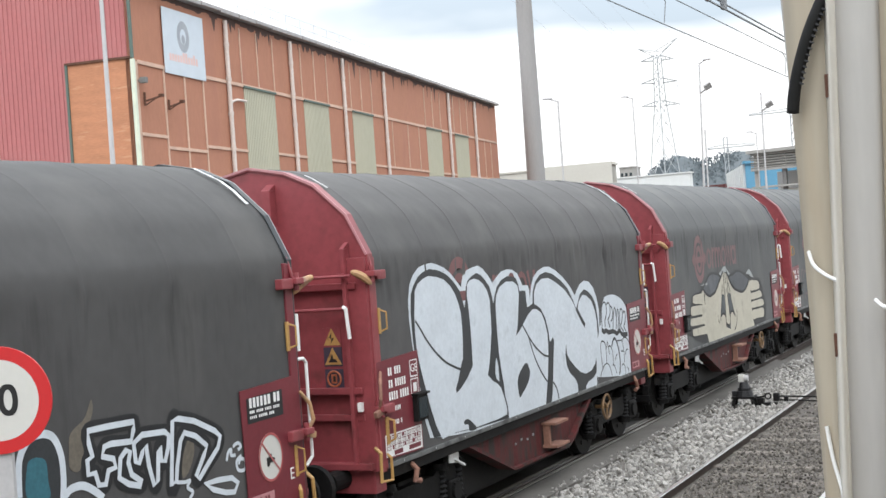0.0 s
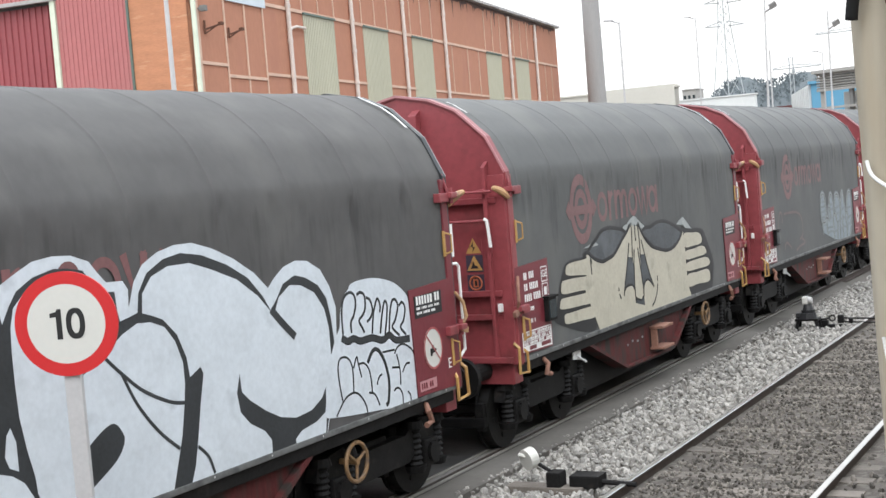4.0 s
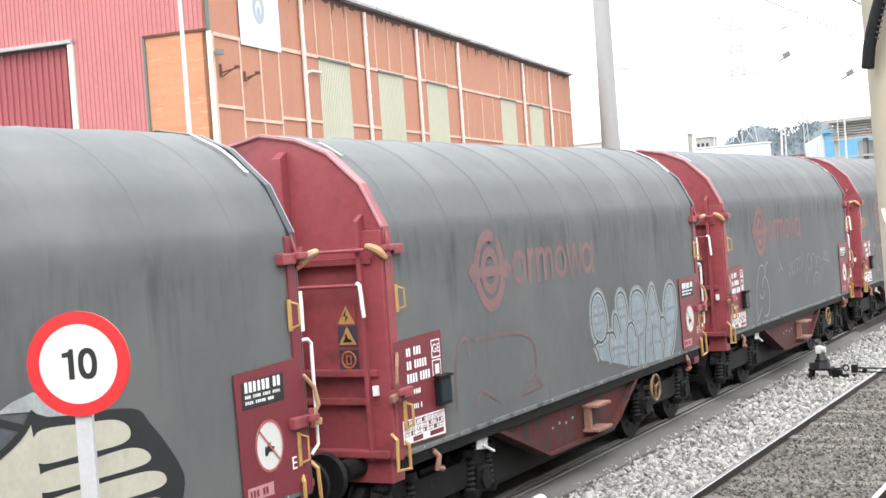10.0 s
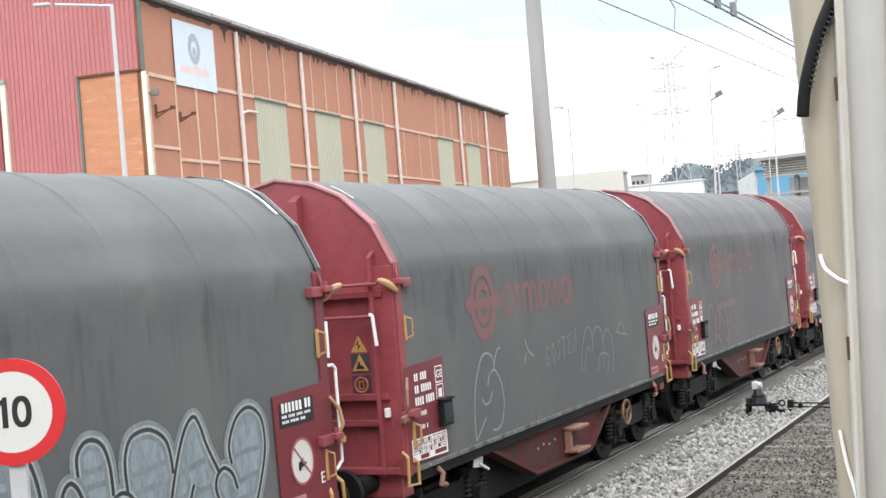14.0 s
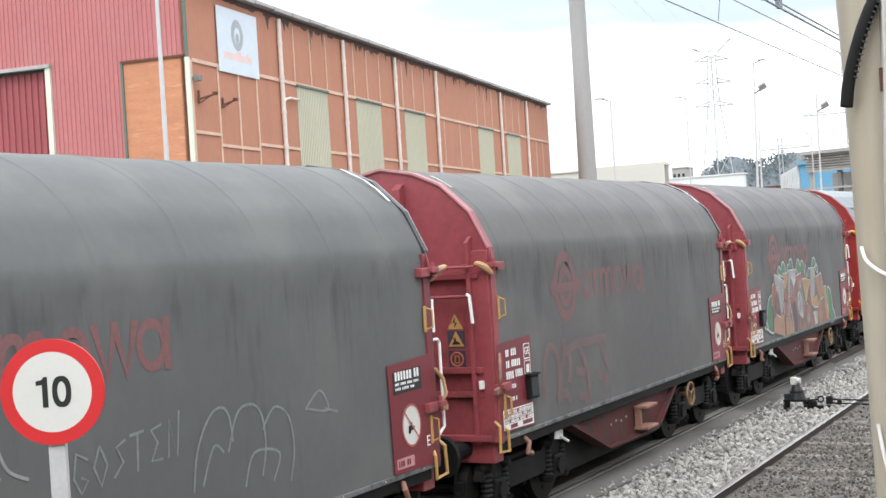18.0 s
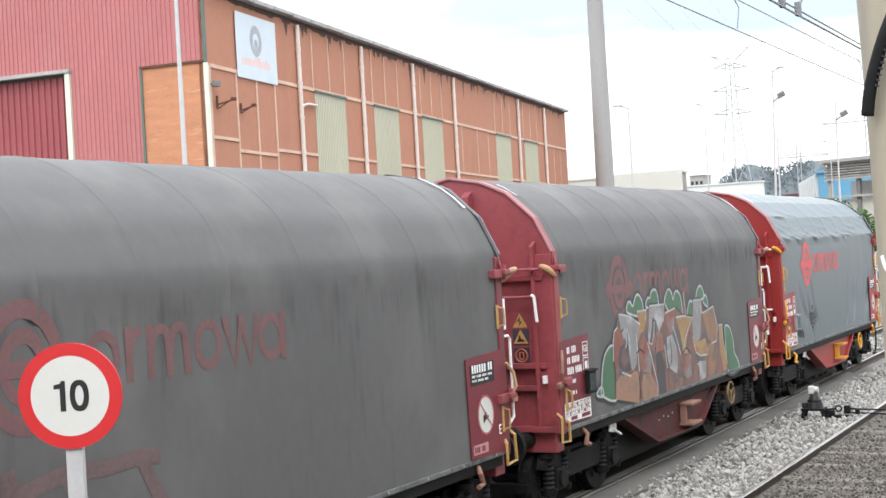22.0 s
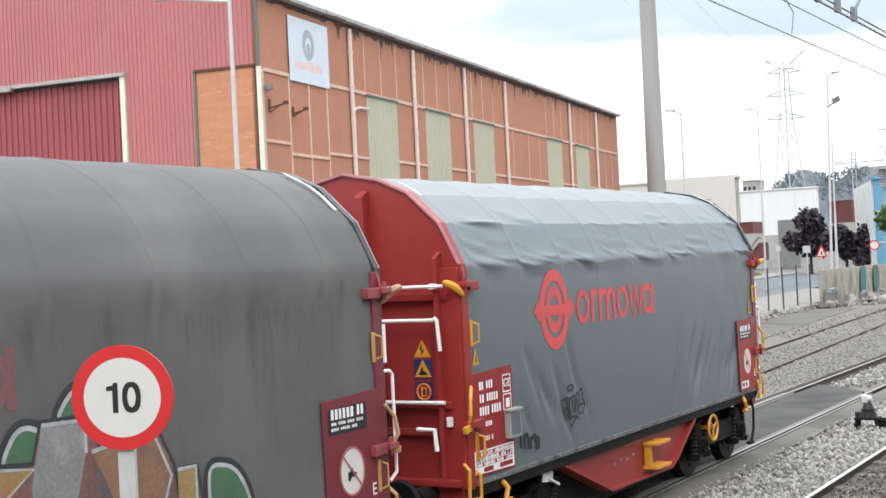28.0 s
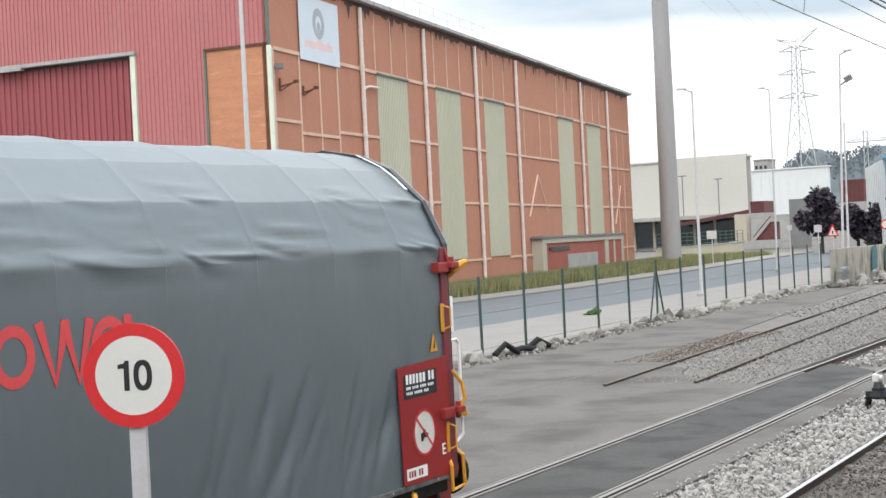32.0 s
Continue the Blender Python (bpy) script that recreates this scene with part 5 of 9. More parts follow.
tree(-44.2, 160, 7.6, 2.6, M["leaf_purple"], 1, "dark purple-leaved tree beside the road", count=4400, tall=1.3, low=1.25)
tree(-39.2, 157, 5.5, 2.1, M["leaf_purple"], 2, "dark purple-leaved tree beside the road", count=3700, tall=1.3, low=1.25)
tree(-36.6, 156, 5.3, 2.0, M["leaf_purple"], 3, "dark purple-leaved tree beside the road", count=3500, tall=1.3, low=1.25)
tree(-25.0, 116, 6.6, 1.4, M["leaf_green"], 5, "green leafy tree beside the road", leaf=0.3, count=2400)
tree(-22.2, 110, 5.0, 1.9, M["leaf_green"], 6, "green leafy shrub beside the road", leaf=0.3, count=2400)
for x, y, s in ((-43.6, 89.5, 0.8), (-24.3, 51.9, 0.26)):
    ob = new("bush", crown("bush", M["leaf_green"], 420, s, 0.12, 8))
    ob.matrix_basis = pose(x, y, s * 0.55)
    tagged(ob, "small green bush in the verge", "bush")

r_h = np.random.default_rng(21)
verts, faces = [], []
nx, ny = 70, 8
for j in range(ny):
    for i in range(nx):
        az = radians(-24 + 26 * i / (nx - 1))
        dist = 820 + 60 * j
        shape = 0.03 + 0.025 * math.exp(-((math.degrees(az) + 15.9) / 1.4) ** 2) + 0.025 * math.exp(-((math.degrees(az) + 13.3) / 1.5) ** 2) + 0.004 * math.sin(i * 0.9)
        h = dist * shape * (j / (ny - 1)) ** 0.6 + r_h.uniform(-2.5, 2.5) * (j > 0)
        verts.append((dist * math.sin(az), dist * math.cos(az), h - 0.2))
for j in range(ny - 1):
    for i in range(nx - 1):
        faces.append((j * nx + i, j * nx + i + 1, (j + 1) * nx + i + 1, (j + 1) * nx + i))
me = bpy.data.meshes.new("hill")
me.from_pydata(verts, [], faces)
me.materials.append(M["hill"])
tagged(new("hill", me), "hazy wooded hill on the horizon", "hill", kind="structure")
def tower_crane(x, y, high, left, right, label):
    """A thin lattice crane far off: mast, jib and counter-jib, stays and cab."""
    crane = base("tower_crane", (x, y, 0), label, "crane")
    bm = bmesh.new()
    for sx in (-0.7, 0.7):
        rod(bm, (sx, 0, 0), (sx, 0, high + 4), 0.2, 4)
    for k in range(int(high / 3)):
        rod(bm, (-0.7, 0, 3 * k), (0.7, 0, 3 * k + 3), 0.12, 4)
    part("mast", bm, M["steel"], crane)
    for end in (-left, right):
        bm = bmesh.new()
        rod(bm, (0, 0, high), (end, 0, high), 0.2, 4)
        rod(bm, (0, 0, high + 1.2), (end, 0, high + 0.4), 0.14, 4)
        part("jib", bm, M["steel_pale"], crane)
        bm = bmesh.new()
        rod(bm, (0, 0, high + 4), (end * 0.7, 0, high + 0.6), 0.08, 4)
        part("stay", bm, M["steel_pale"], crane)
    bm = bmesh.new()
    box(bm, (0.9, -0.6, high - 1.2), (1.0, 1.0, 1.4), bevel=0.2)
    part("cab", bm, M["steel"], crane)


tower_crane(-120.5, 500, 33.4, 7.0, 11.0, "slender tower crane far beyond the halls")
tower_crane(-96.0, 505, 45.0, 16.0, 9.0, "tall tower crane far beyond the halls")
# tree tops over the ridge
verts, faces = [], []
for _ in range(9000):
    i = r_h.uniform(0, 1)
    az = -24 + 26 * i
    shape = 0.03 + 0.025 * math.exp(-((az + 15.9) / 1.4) ** 2) + 0.025 * math.exp(-((az + 13.3) / 1.5) ** 2)
    j = r_h.uniform(0.25, 1) ** 0.5
    dist = 820 + 420 * j
    p = np.array((dist * math.sin(radians(az)), dist * math.cos(radians(az)), dist * shape * j ** 0.6 + r_h.uniform(-1, 3.5)))
    # clumps lean back with the slope, open to the sky
    a, b = np.array((1.0, 0, 0)) + r_h.normal(0, 0.45, 3), np.array((0, 0.55, 0.85)) + r_h.normal(0, 0.35, 3)
    k = len(verts)
    s = r_h.uniform(1.1, 2.6)
    a, b = a / np.linalg.norm(a) * s, b / np.linalg.norm(b) * s
    verts += [tuple(p), tuple(p + a), tuple(p + a * 0.6 + b), tuple(p + b)]
    faces.append((k, k + 1, k + 2, k + 3))
me = bpy.data.meshes.new("hill_woods")
me.from_pydata(verts, [], faces)
me.materials.append(M["hill"])
tagged(new("hill_woods", me), "hazy woods on the far ridge", "woods", kind="stuff")


# ---- signs and signal by the track ----
speed = base("speed_limit_sign", (-5.98, 6.02, -0.09), "round red-rimmed speed limit sign 10 on a post", "road sign", turn=pose(0, 0, 0, 0, 0, 25))
Z10 = 2.80
bm = bmesh.new()
rod(bm, (0, -0.004, Z10), (0, 0.012, Z10), 0.326, 48)
part("backing", bm, M["sign_red"], speed)
bm = bmesh.new()
r = [bm.verts.new((0.326 * math.cos(a), -0.007, Z10 + 0.326 * math.sin(a))) for a in np.linspace(0, 2 * math.pi, 64, endpoint=False)]
q = [bm.verts.new((0.247 * math.cos(a), -0.007, Z10 + 0.247 * math.sin(a))) for a in np.linspace(0, 2 * math.pi, 64, endpoint=False)]
for i in range(64):
    bm.faces.new((r[i], r[(i + 1) % 64], q[(i + 1) % 64], q[i]))
part("red_rim", bm, M["sign_red"], speed, "red rim")
bm = bmesh.new()
rod(bm, (0, -0.0065, Z10), (0, -0.003, Z10), 0.249, 48)
part("white_face", bm, M["sign_white"], speed, "white face")
bm = bmesh.new()
prism(bm, [(-0.062, Z10 - 0.094), (-0.027, Z10 - 0.094), (-0.027, Z10 + 0.094), (-0.052, Z10 + 0.094), (-0.06, Z10 + 0.078), (-0.1, Z10 + 0.07), (-0.1, Z10 + 0.043), (-0.062, Z10 + 0.046)], "y", -0.0085, -0.0072)
part("numeral", bm, M["sign_black"], speed, "black numeral 1")
bm = bmesh.new()
o = [bm.verts.new((0.06 + 0.06 * math.copysign(abs(math.cos(a)) ** 0.8, math.cos(a)), -0.0085, Z10 + 0.096 * math.copysign(abs(math.sin(a)) ** 0.85, math.sin(a)))) for a in np.linspace(0, 2 * math.pi, 40, endpoint=False)]
i_ = [bm.verts.new((0.06 + 0.027 * math.cos(a), -0.0085, Z10 + 0.062 * math.sin(a))) for a in np.linspace(0, 2 * math.pi, 40, endpoint=False)]
for k in range(40):
    bm.faces.new((o[k], o[(k + 1) % 40], i_[(k + 1) % 40], i_[k]))
part("numeral", bm, M["sign_black"], speed, "black numeral 0")
bm = bmesh.new()
prism(bm, [(-0.052, 0.014), (0.052, 0.014), (0.052, 0.06), (0.046, 0.06), (0.046, 0.02), (-0.046, 0.02), (-0.046, 0.06), (-0.052, 0.06)], "z", 0, Z10 + 0.1)
part("post", bm, M["galv"], speed, "galvanised channel post")

dwarf = base("point_indicator", (-6.13, 25.5, -0.1), "small black point indicator with a white lamp cap in the ballast", "signal")
for sx in (-1, 1):
    for sy in (-0.13, 0.13):
        bm = bmesh.new()
        rod(bm, (sx * 0.22, sy, 0), (sx * 0.17, sy * 0.85, 0.22), 0.034, 6)
        part("leg", bm, M["iron"], dwarf)
bm = bmesh.new()
box(bm, (0, 0, 0.02), (0.54, 0.36, 0.04), bevel=0.01)
box(bm, (0, 0, 0.235), (0.44, 0.32, 0.045), bevel=0.01)
part("stand", bm, M["iron"], dwarf)
bm = bmesh.new()
rod(bm, (0, 0, 0.255), (0, 0, 0.36), 0.17, 14, 0.155)
rod(bm, (0.01, 0, 0.36), (0.01, 0, 0.42), 0.125, 14, 0.13)
rod(bm, (0.01, 0, 0.42), (0.01, 0, 0.53), 0.105, 14, 0.07)
box(bm, (-0.17, 0, 0.31), (0.1, 0.16, 0.1), bevel=0.015)
part("lamp_case", bm, M["black"], dwarf)
bm = bmesh.new()
box(bm, (-0.03, 0, 0.6), (0.12, 0.13, 0.15), bevel=0.035)
part("white_cap", bm, M["sign_white"], dwarf, "white lamp cap", smooth=False)
bm = bmesh.new()
rod(bm, (0.035, -0.02, 0.6), (0.1, -0.02, 0.6), 0.062, 14)
part("lens_hood", bm, M["galv"], dwarf)
machine = base("point_rodding", (-5.66, 25.7, -0.1), "black point rods and crank between the rails", "point rods")
bm = bmesh.new()
t = [Vector((-0.06 + 0.055 * math.cos(a), 0, 0.22 + 0.055 * math.sin(a))) for a in np.linspace(0, 2 * math.pi, 13)]
pipe(bm, t, 0.016, 6)
box(bm, (-0.2, -0.02, 0.12), (0.14, 0.12, 0.14), bevel=0.02)
box(bm, (0.1, 0.02, 0.2), (0.12, 0.12, 0.16), bevel=0.03)
box(bm, (0.28, 0.05, 0.16), (0.08, 0.1, 0.1), bevel=0.02)
box(bm, (0.0, 0.02, 0.05), (0.3, 0.14, 0.1), bevel=0.02)
part("crank", bm, M["iron"], machine)
for p, q, w in (((-0.36, -0.1, 0.2), (-0.1, 0, 0.22), 0.018), ((0.1, 0, 0.22), (1.2, 0.5, 0.12), 0.016), ((0.1, 0.05, 0.14), (1.2, 0.15, 0.09), 0.014)):
    bm = bmesh.new()
    rod(bm, p, q, w, 6)
    part("rod", bm, M["iron"], machine)

point = base("point_lever", (-6.05, 12.95, -0.09), "hand point lever with a white round weight on timbers", "point lever")
bm = bmesh.new()
box(bm, (0.0, 0.0, 0.0), (0.9, 0.24, 0.16), bevel=0.015)
part("timber", bm, M["sleeper"], point)
bm = bmesh.new()
box(bm, (0.45, 0.1, 0.13), (0.34, 0.26, 0.14), bevel=0.02)
rod(bm, (0.5, 0.1, 0.12), (1.0, 0.1, 0.1), 0.03, 8)
box(bm, (0.12, 0.0, 0.14), (0.16, 0.2, 0.2), bevel=0.02)
part("lever_box", bm, M["iron"], point)
bm = bmesh.new()
rod(bm, (0.12, 0.0, 0.2), (-0.18, -0.02, 0.38), 0.022, 8)
part("lever_arm", bm, M["iron"], point)
bm = bmesh.new()
rod(bm, (-0.2, -0.06, 0.36), (-0.15, 0.03, 0.38), 0.12, 20)
rod(bm, (-0.28, -0.06, 0.42), (-0.2, -0.05, 0.4), 0.025, 8)
part("round_weight", bm, M["sign_white"], point, "white round weight")

tri = base("warning_sign", (-29.5, 110, 0), "triangular red-edged warning sign on a post", "road sign")
bm = bmesh.new()
prism(bm, [(-0.5, 2.44), (0.5, 2.44), (0, 3.5)], "y", -0.02, 0.02)
part("red_edge", bm, M["sign_red"], tri)
bm = bmesh.new()
prism(bm, [(-0.34, 2.53), (0.34, 2.53), (0, 3.26)], "y", -0.03, -0.02)
part("white_face", bm, M["sign_white"], tri)
bm = bmesh.new()
box(bm, (0, -0.035, 2.76), (0.1, 0.01, 0.3))
part("black_mark", bm, M["sign_black"], tri)
bm = bmesh.new()
rod(bm, (0, 0.05, -0.1), (0, 0.05, 3.3), 0.05, 8)
part("post", bm, M["galv"], tri)
for x, y, z, w, h, lab in ((-32.95, 118, 3.1, 0.7, 0.65, "blank grey traffic sign seen from behind"), (-45.0, 124, 2.97, 1.0, 0.8, "small white notice board"), (-35.8, 119, 3.3, 0.45, 0.5, "small grey traffic sign")):
    s = base("traffic_sign", (x, y, 0), lab, "road sign")
    bm = bmesh.new()
    box(bm, (0, 0, z), (w, 0.05, h), bevel=0.02)
    part("board", bm, M["galv"] if "grey" in lab else M["sign_white"], s)
    bm = bmesh.new()
    rod(bm, (0, 0.06, -0.1), (0, 0.06, z), 0.05, 8)
    part("post", bm, M["galv"], s)
round_s = base("round_sign", (-22.0, 96, 0), "round white sign with red rim on a post", "road sign")
bm = bmesh.new()
rod(bm, (0, 0, 3.24), (0, 0.03, 3.24), 0.36, 24)
part("rim", bm, M["sign_red"], round_s)
bm = bmesh.new()
rod(bm, (0, -0.02, 3.24), (0, 0.0, 3.24), 0.27, 24)
part("face", bm, M["sign_white"], round_s)
bm = bmesh.new()
rod(bm, (0, 0.06, -0.1), (0, 0.06, 3.3), 0.05, 8)
part("post", bm, M["galv"], round_s)

# ---- the coach end right beside the camera ----
coach = base("coach_end", (0, 0, -0.1), "cream coach end with pale grey pillar and black gasket", "railway coach")


def beside(az, rise, y):
    """A point at a bearing (degrees left of the track) and a slope from the eye."""
    return Vector((-math.tan(radians(az)) * y, y, EYE + rise * y + 0.1))


def shell(pts, z0=0.0, z1=4.5):
    """A skin along plan points, each with its bearing high up and low down, and its distance ahead."""
    bm = bmesh.new()
    rows = []
    for k in range(15):
        z = z0 + (z1 - z0) * k / 14
        f = min(1.4, max(-1.0, (z - 2.94) / 1.08))
        rows.append([bm.verts.new((-math.tan(radians(lo + (hi - lo) * f)) * y, y, z)) for hi, lo, y in pts])
    for a, b in zip(rows, rows[1:]):
        for i in range(len(pts) - 1):
            bm.faces.new((a[i], a[i + 1], b[i + 1], b[i]))
    bmesh.ops.recalc_face_normals(bm, faces=bm.faces[:])
    bmesh.ops.solidify(bm, geom=bm.faces[:], thickness=0.012)
    return bm


part("corner_skin", shell([(8.0, 8.0, 3.7), (10.3, 9.9, 3.3), (10.9, 10.35, 3.08), (10.85, 10.4, 3.0), (10.65, 10.28, 2.97)]), M["coach_grey"], coach, "pale grey edge strip", smooth=True)
part("side_panel", shell([(10.68, 10.3, 2.975), (10.1, 10.15, 2.95), (8.93, 9.64, 2.92)]), M["coach"], coach, smooth=True)
part("panel_bead", shell([(8.98, 9.68, 2.915), (8.92, 9.63, 2.9), (8.84, 9.57, 2.915)]), M["coach_bead"], coach, "pale bead along the panel", smooth=True)
part("pillar", shell([(8.86, 9.58, 2.93), (8.72, 9.46, 2.902), (8.4, 9.2, 2.897), (7.4, 8.25, 2.893), (7.18, 8.05, 2.915)]), M["coach_grey"], coach, "pale grey pillar", smooth=True)
part("end_panel", shell([(7.22, 8.08, 2.93), (5.0, 5.0, 2.85), (-8, -8, 2.7), (-24, -24, 2.7)]), M["coach"], coach)
bm = bmesh.new()
arc = [beside(*p) for p in ((8.9, 0.175, 2.9), (9.36, 0.16, 2.9), (9.85, 0.142, 2.9), (10.3, 0.12, 2.91), (10.6, 0.1, 2.92), (10.74, 0.083, 2.93))]
arc = [Vector(p) for p in curve_through(arc, False, 4)]
n_arc = len(arc)
pipe(bm, arc, 0.0134, 12)
part("gasket", bm, M["rubber"], coach, "black rubber gasket", smooth=True)
bm = bmesh.new()
box(bm, (0, 0, 0), (0.008, 0.006, 0.004))
tooth_mesh = mesh_of("gasket_tooth", bm, M["black"])
for k in range(20):
    t = k / 19 * (n_arc - 6)
    p = arc[int(t)].lerp(arc[int(t) + 1], t - int(t))
    share("gasket_tooth", tooth_mesh, coach, Matrix.Translation(p + Vector((0.014, -0.009, -0.003))) @ pose(0, 0, 0, 0, 30, 0))
for pts in (((10.5, -0.02, 2.93), (10.35, -0.03, 2.92), (9.9, -0.038, 2.9), (9.4, -0.043, 2.88)), ((7.98, -0.058, 2.85), (7.7, -0.063, 2.83), (7.2, -0.065, 2.82)), ((10.28, -0.15, 2.93), (10.1, -0.175, 2.92), (9.8, -0.2, 2.9), (9.6, -0.23, 2.88))):
    bm = bmesh.new()
    pipe(bm, [Vector(p) for p in curve_through([beside(*p) for p in pts], False, 4)], 0.0042, 7)
    part("white_cord", bm, M["white"], coach, "white cord")
# unseen body and underframe behind the coach end, added to block sky light
bm = bmesh.new()
box(bm, (1.0, 15.0, 2.55), (2.7, 22.0, 3.3), bevel=0.25)
part("coach_body", bm, M["coach"], coach)
bm = bmesh.new()
box(bm, (1.0, 15.0, 0.75), (2.3, 21.0, 0.7), bevel=0.1)
part("underframe", bm, M["iron"], coach)
# unseen coach the view is taken from, added to block low sky light
own = base("passenger_coach", (1.75, -9.5, -0.1), "unseen cream coach that blocks the low sky", "railway coach")
bm = bmesh.new()
box(bm, (0, 0, 2.65), (2.8, 23.0, 3.3), bevel=0.25)
part("coach_body", bm, M["coach"], own)
bm = bmesh.new()
box(bm, (0, 0, 0.55), (2.3, 21.0, 1.1), bevel=0.1)
part("underframe", bm, M["iron"], own)
for az, rise in ((9.25, 0.1), (9.6, -0.09)):
    bm = bmesh.new()
    box(bm, beside(az, rise, 2.9), (0.012, 0.02, 0.05), bevel=0.003)
    part("clip", bm, M["rust"], coach)


# ---- the goods wagons ----
# A wagon's own space: x = +1.42 is the side that faces the camera, y runs along the wagon from its leading end, z = 0 on the rails.
TRACK_X, HALF, SIDE_Z, FRONT, REAR, PITCH = -8.35, 1.42, 3.42, -4.82, 4.83, 11.2
END_SHAPE = ((1.42, 3.42), (1.2, 3.86), (0.82, 4.21), (0.46, 4.37), (0.0, 4.46))
OUTLINE = [(HALF, 1.1)] + list(END_SHAPE) + [(-x, z) for x, z in END_SHAPE[-2::-1]] + [(-HALF, 1.1)]


def hood(seed, new_cloth):
    """The stretched hood: hoops under the cloth, sag between them, creases; a little inside the end walls' outline."""
    r = random.Random(seed)
    prof = [(HALF, z) for z in (np.arange(1.13, 3.3, 0.08) if new_cloth else list(np.arange(1.13, 2.3, 0.3)) + list(np.arange(2.35, 3.26, 0.1)))]
    bend = [Vector(p) for p in ((1.42, 3.3), (1.408, 3.45), (1.36, 3.58), (1.3, 3.7), (1.23, 3.83), (1.14, 3.945), (1.0, 4.075), (0.82, 4.215), (0.5, 4.375), (0.2, 4.45), (0.0, 4.47))]
    if new_cloth:
        bend = [Vector(p) for p in ((1.42, 3.36), (1.415, 3.42), (1.385, 3.49), (1.3, 3.67), (1.215, 3.85), (1.17, 3.905), (1.0, 4.06), (0.84, 4.205), (0.78, 4.24), (0.5, 4.365), (0.42, 4.39), (0.2, 4.44), (0.0, 4.47))]
    prof += [(p.x, p.y) for p in curve_through(bend, False, 5 if new_cloth else 3)]
    prof += [(-x, z) for x, z in prof[-2::-1]]
    hoop = 1.07
    ys = list(np.linspace(FRONT + 0.09, REAR - 0.04, 330 if new_cloth else 240))
    drags = []
    if not new_cloth:
        for k in range(9):
            for _ in range(3):
                drags.append((FRONT + 0.3 + hoop * k + r.uniform(-0.32, 0.32), r.uniform(3.28, 3.42), r.uniform(0.35, 1.0), r.uniform(-0.12, 0.12), r.uniform(0.014, 0.03), r.uniform(0.025, 0.05)))
    for k in range(9):
        ys += [FRONT + 0.3 + hoop * k + g for g in (-0.05, -0.025, -0.008, 0.001, 0.012, 0.03, 0.06)]
    ys.sort()
    folds, creases = [], []
    for k in range(-1, 9):
        for _ in range(7):
            folds.append((FRONT + 0.3 + hoop * k + r.uniform(-0.1, 0.45), r.choice((3.5, 3.62, 3.74, 3.82, 4.12, 4.3)) + r.uniform(-0.06, 0.06), r.uniform(0.5, 1.1), r.uniform(-0.36, -0.04), r.uniform(0.006, 0.018), r.uniform(0.022, 0.045)))
    for k in range(40):
        right = k < 27
        creases.append((r.uniform(0.6, 3.75) if right else r.uniform(-4.4, -1.6), r.uniform(1.05, 1.7), r.uniform(0.35, 1.1), r.uniform(0.3, 0.6) * (1 if right else -1), r.uniform(0.012, 0.028), r.uniform(0.022, 0.05)))
    bm = bmesh.new()
    rows = []
    for y in ys:
        u = ((y - FRONT - 0.3) / hoop) % 1.0
        seam = min(u, 1 - u) * hoop
        sag = 1 - math.exp(-(seam / 0.05) ** 2) + 0.6 * math.sin(math.pi * u)
        row = []
        for x, z in prof:
            roof = min(1.0, max(0.0, (z - 3.1) / 0.5))
            cap = min(1.0, max(0.0, (z - 3.3) / 0.25))
            d = roof * (-0.018 + 0.016 * u ** 2 - 0.004 * sag) if new_cloth else cap * (-0.01 - 0.003 * math.sin(math.pi * u) + (0.002 + 0.0015 * (seed % 3)) * math.exp(-u * hoop / 0.2))
            n1 = noise.noise(Vector((y * 1.3 + seed * 7, z * 0.8, x * 0.8 + seed)))
            n2 = noise.noise(Vector((y * 4.1 + z * 2.2 + seed * 3, z * 1.6, x * 2 + seed)))
            if new_cloth:
                slack = 0.02 * math.sin(math.pi * u) * math.exp(-((z - 3.4 - 0.05 * n1) / 0.08) ** 2)
                calm = min(1.0, abs(x) / 0.8)
                d += calm * roof * 0.008 * n1 + slack * (0.6 + n1)
                along = z + 0.7 * (HALF - abs(x))
                for fy, fs, reach, drop, tall, wide in folds:
                    k = (y - fy) / reach
                    if 0 < k < 1:
                        q = (along - fs - drop * k * (1.5 - k)) / (wide * (1 + 0.6 * k))
                        if -3 < q < 3:
                            d += calm * tall * math.sin(math.pi * k) ** 0.7 * (math.exp(-q * q) - 0.5 * math.exp(-(q + 1.4) ** 2))
                if z < 2.7 and x > 0:
                    for fy, fs, reach, drop, tall, wide in creases:
                        k = (z - fs) / reach
                        if 0 < k < 1:
                            q = (y - fy - drop * k) / wide
                            if -3 < q < 3:
                                d -= tall * math.sin(math.pi * k) * (math.exp(-q * q) + 0.4 * math.exp(-(q - 1.6) ** 2))
                d += (1 - roof) * (0.01 * n1 + 0.004 * n2 - 0.006) * max(0.35, 0.0, min(1.0, (y - 1.6) / 1.5) + min(1.0, max(0.0, (-3.2 - y) / 0.8)))
            else:
                d += roof * (0.006 * n1 + 0.003 * n2)
                d += min(1.0, max(0.0, (z - 2.7) / 0.5)) * (0.009 if seed == 11 else 0.0025) * math.exp(-(seam / 0.018) ** 2)
                if x > 0 and z < 3.5:
                    for fy, fs, reach, drop, deep, wide in drags:
                        k = (fs - z) / reach
                        if 0 < k < 1:
                            q = (y - fy - drop * k) / (wide * (1 + k))
                            if -3 < q < 3:
                                d -= deep * (1 - k) * min(1.0, 5 * k) * (math.exp(-q * q) - 0.45 * math.exp(-(q - 1.5) ** 2))
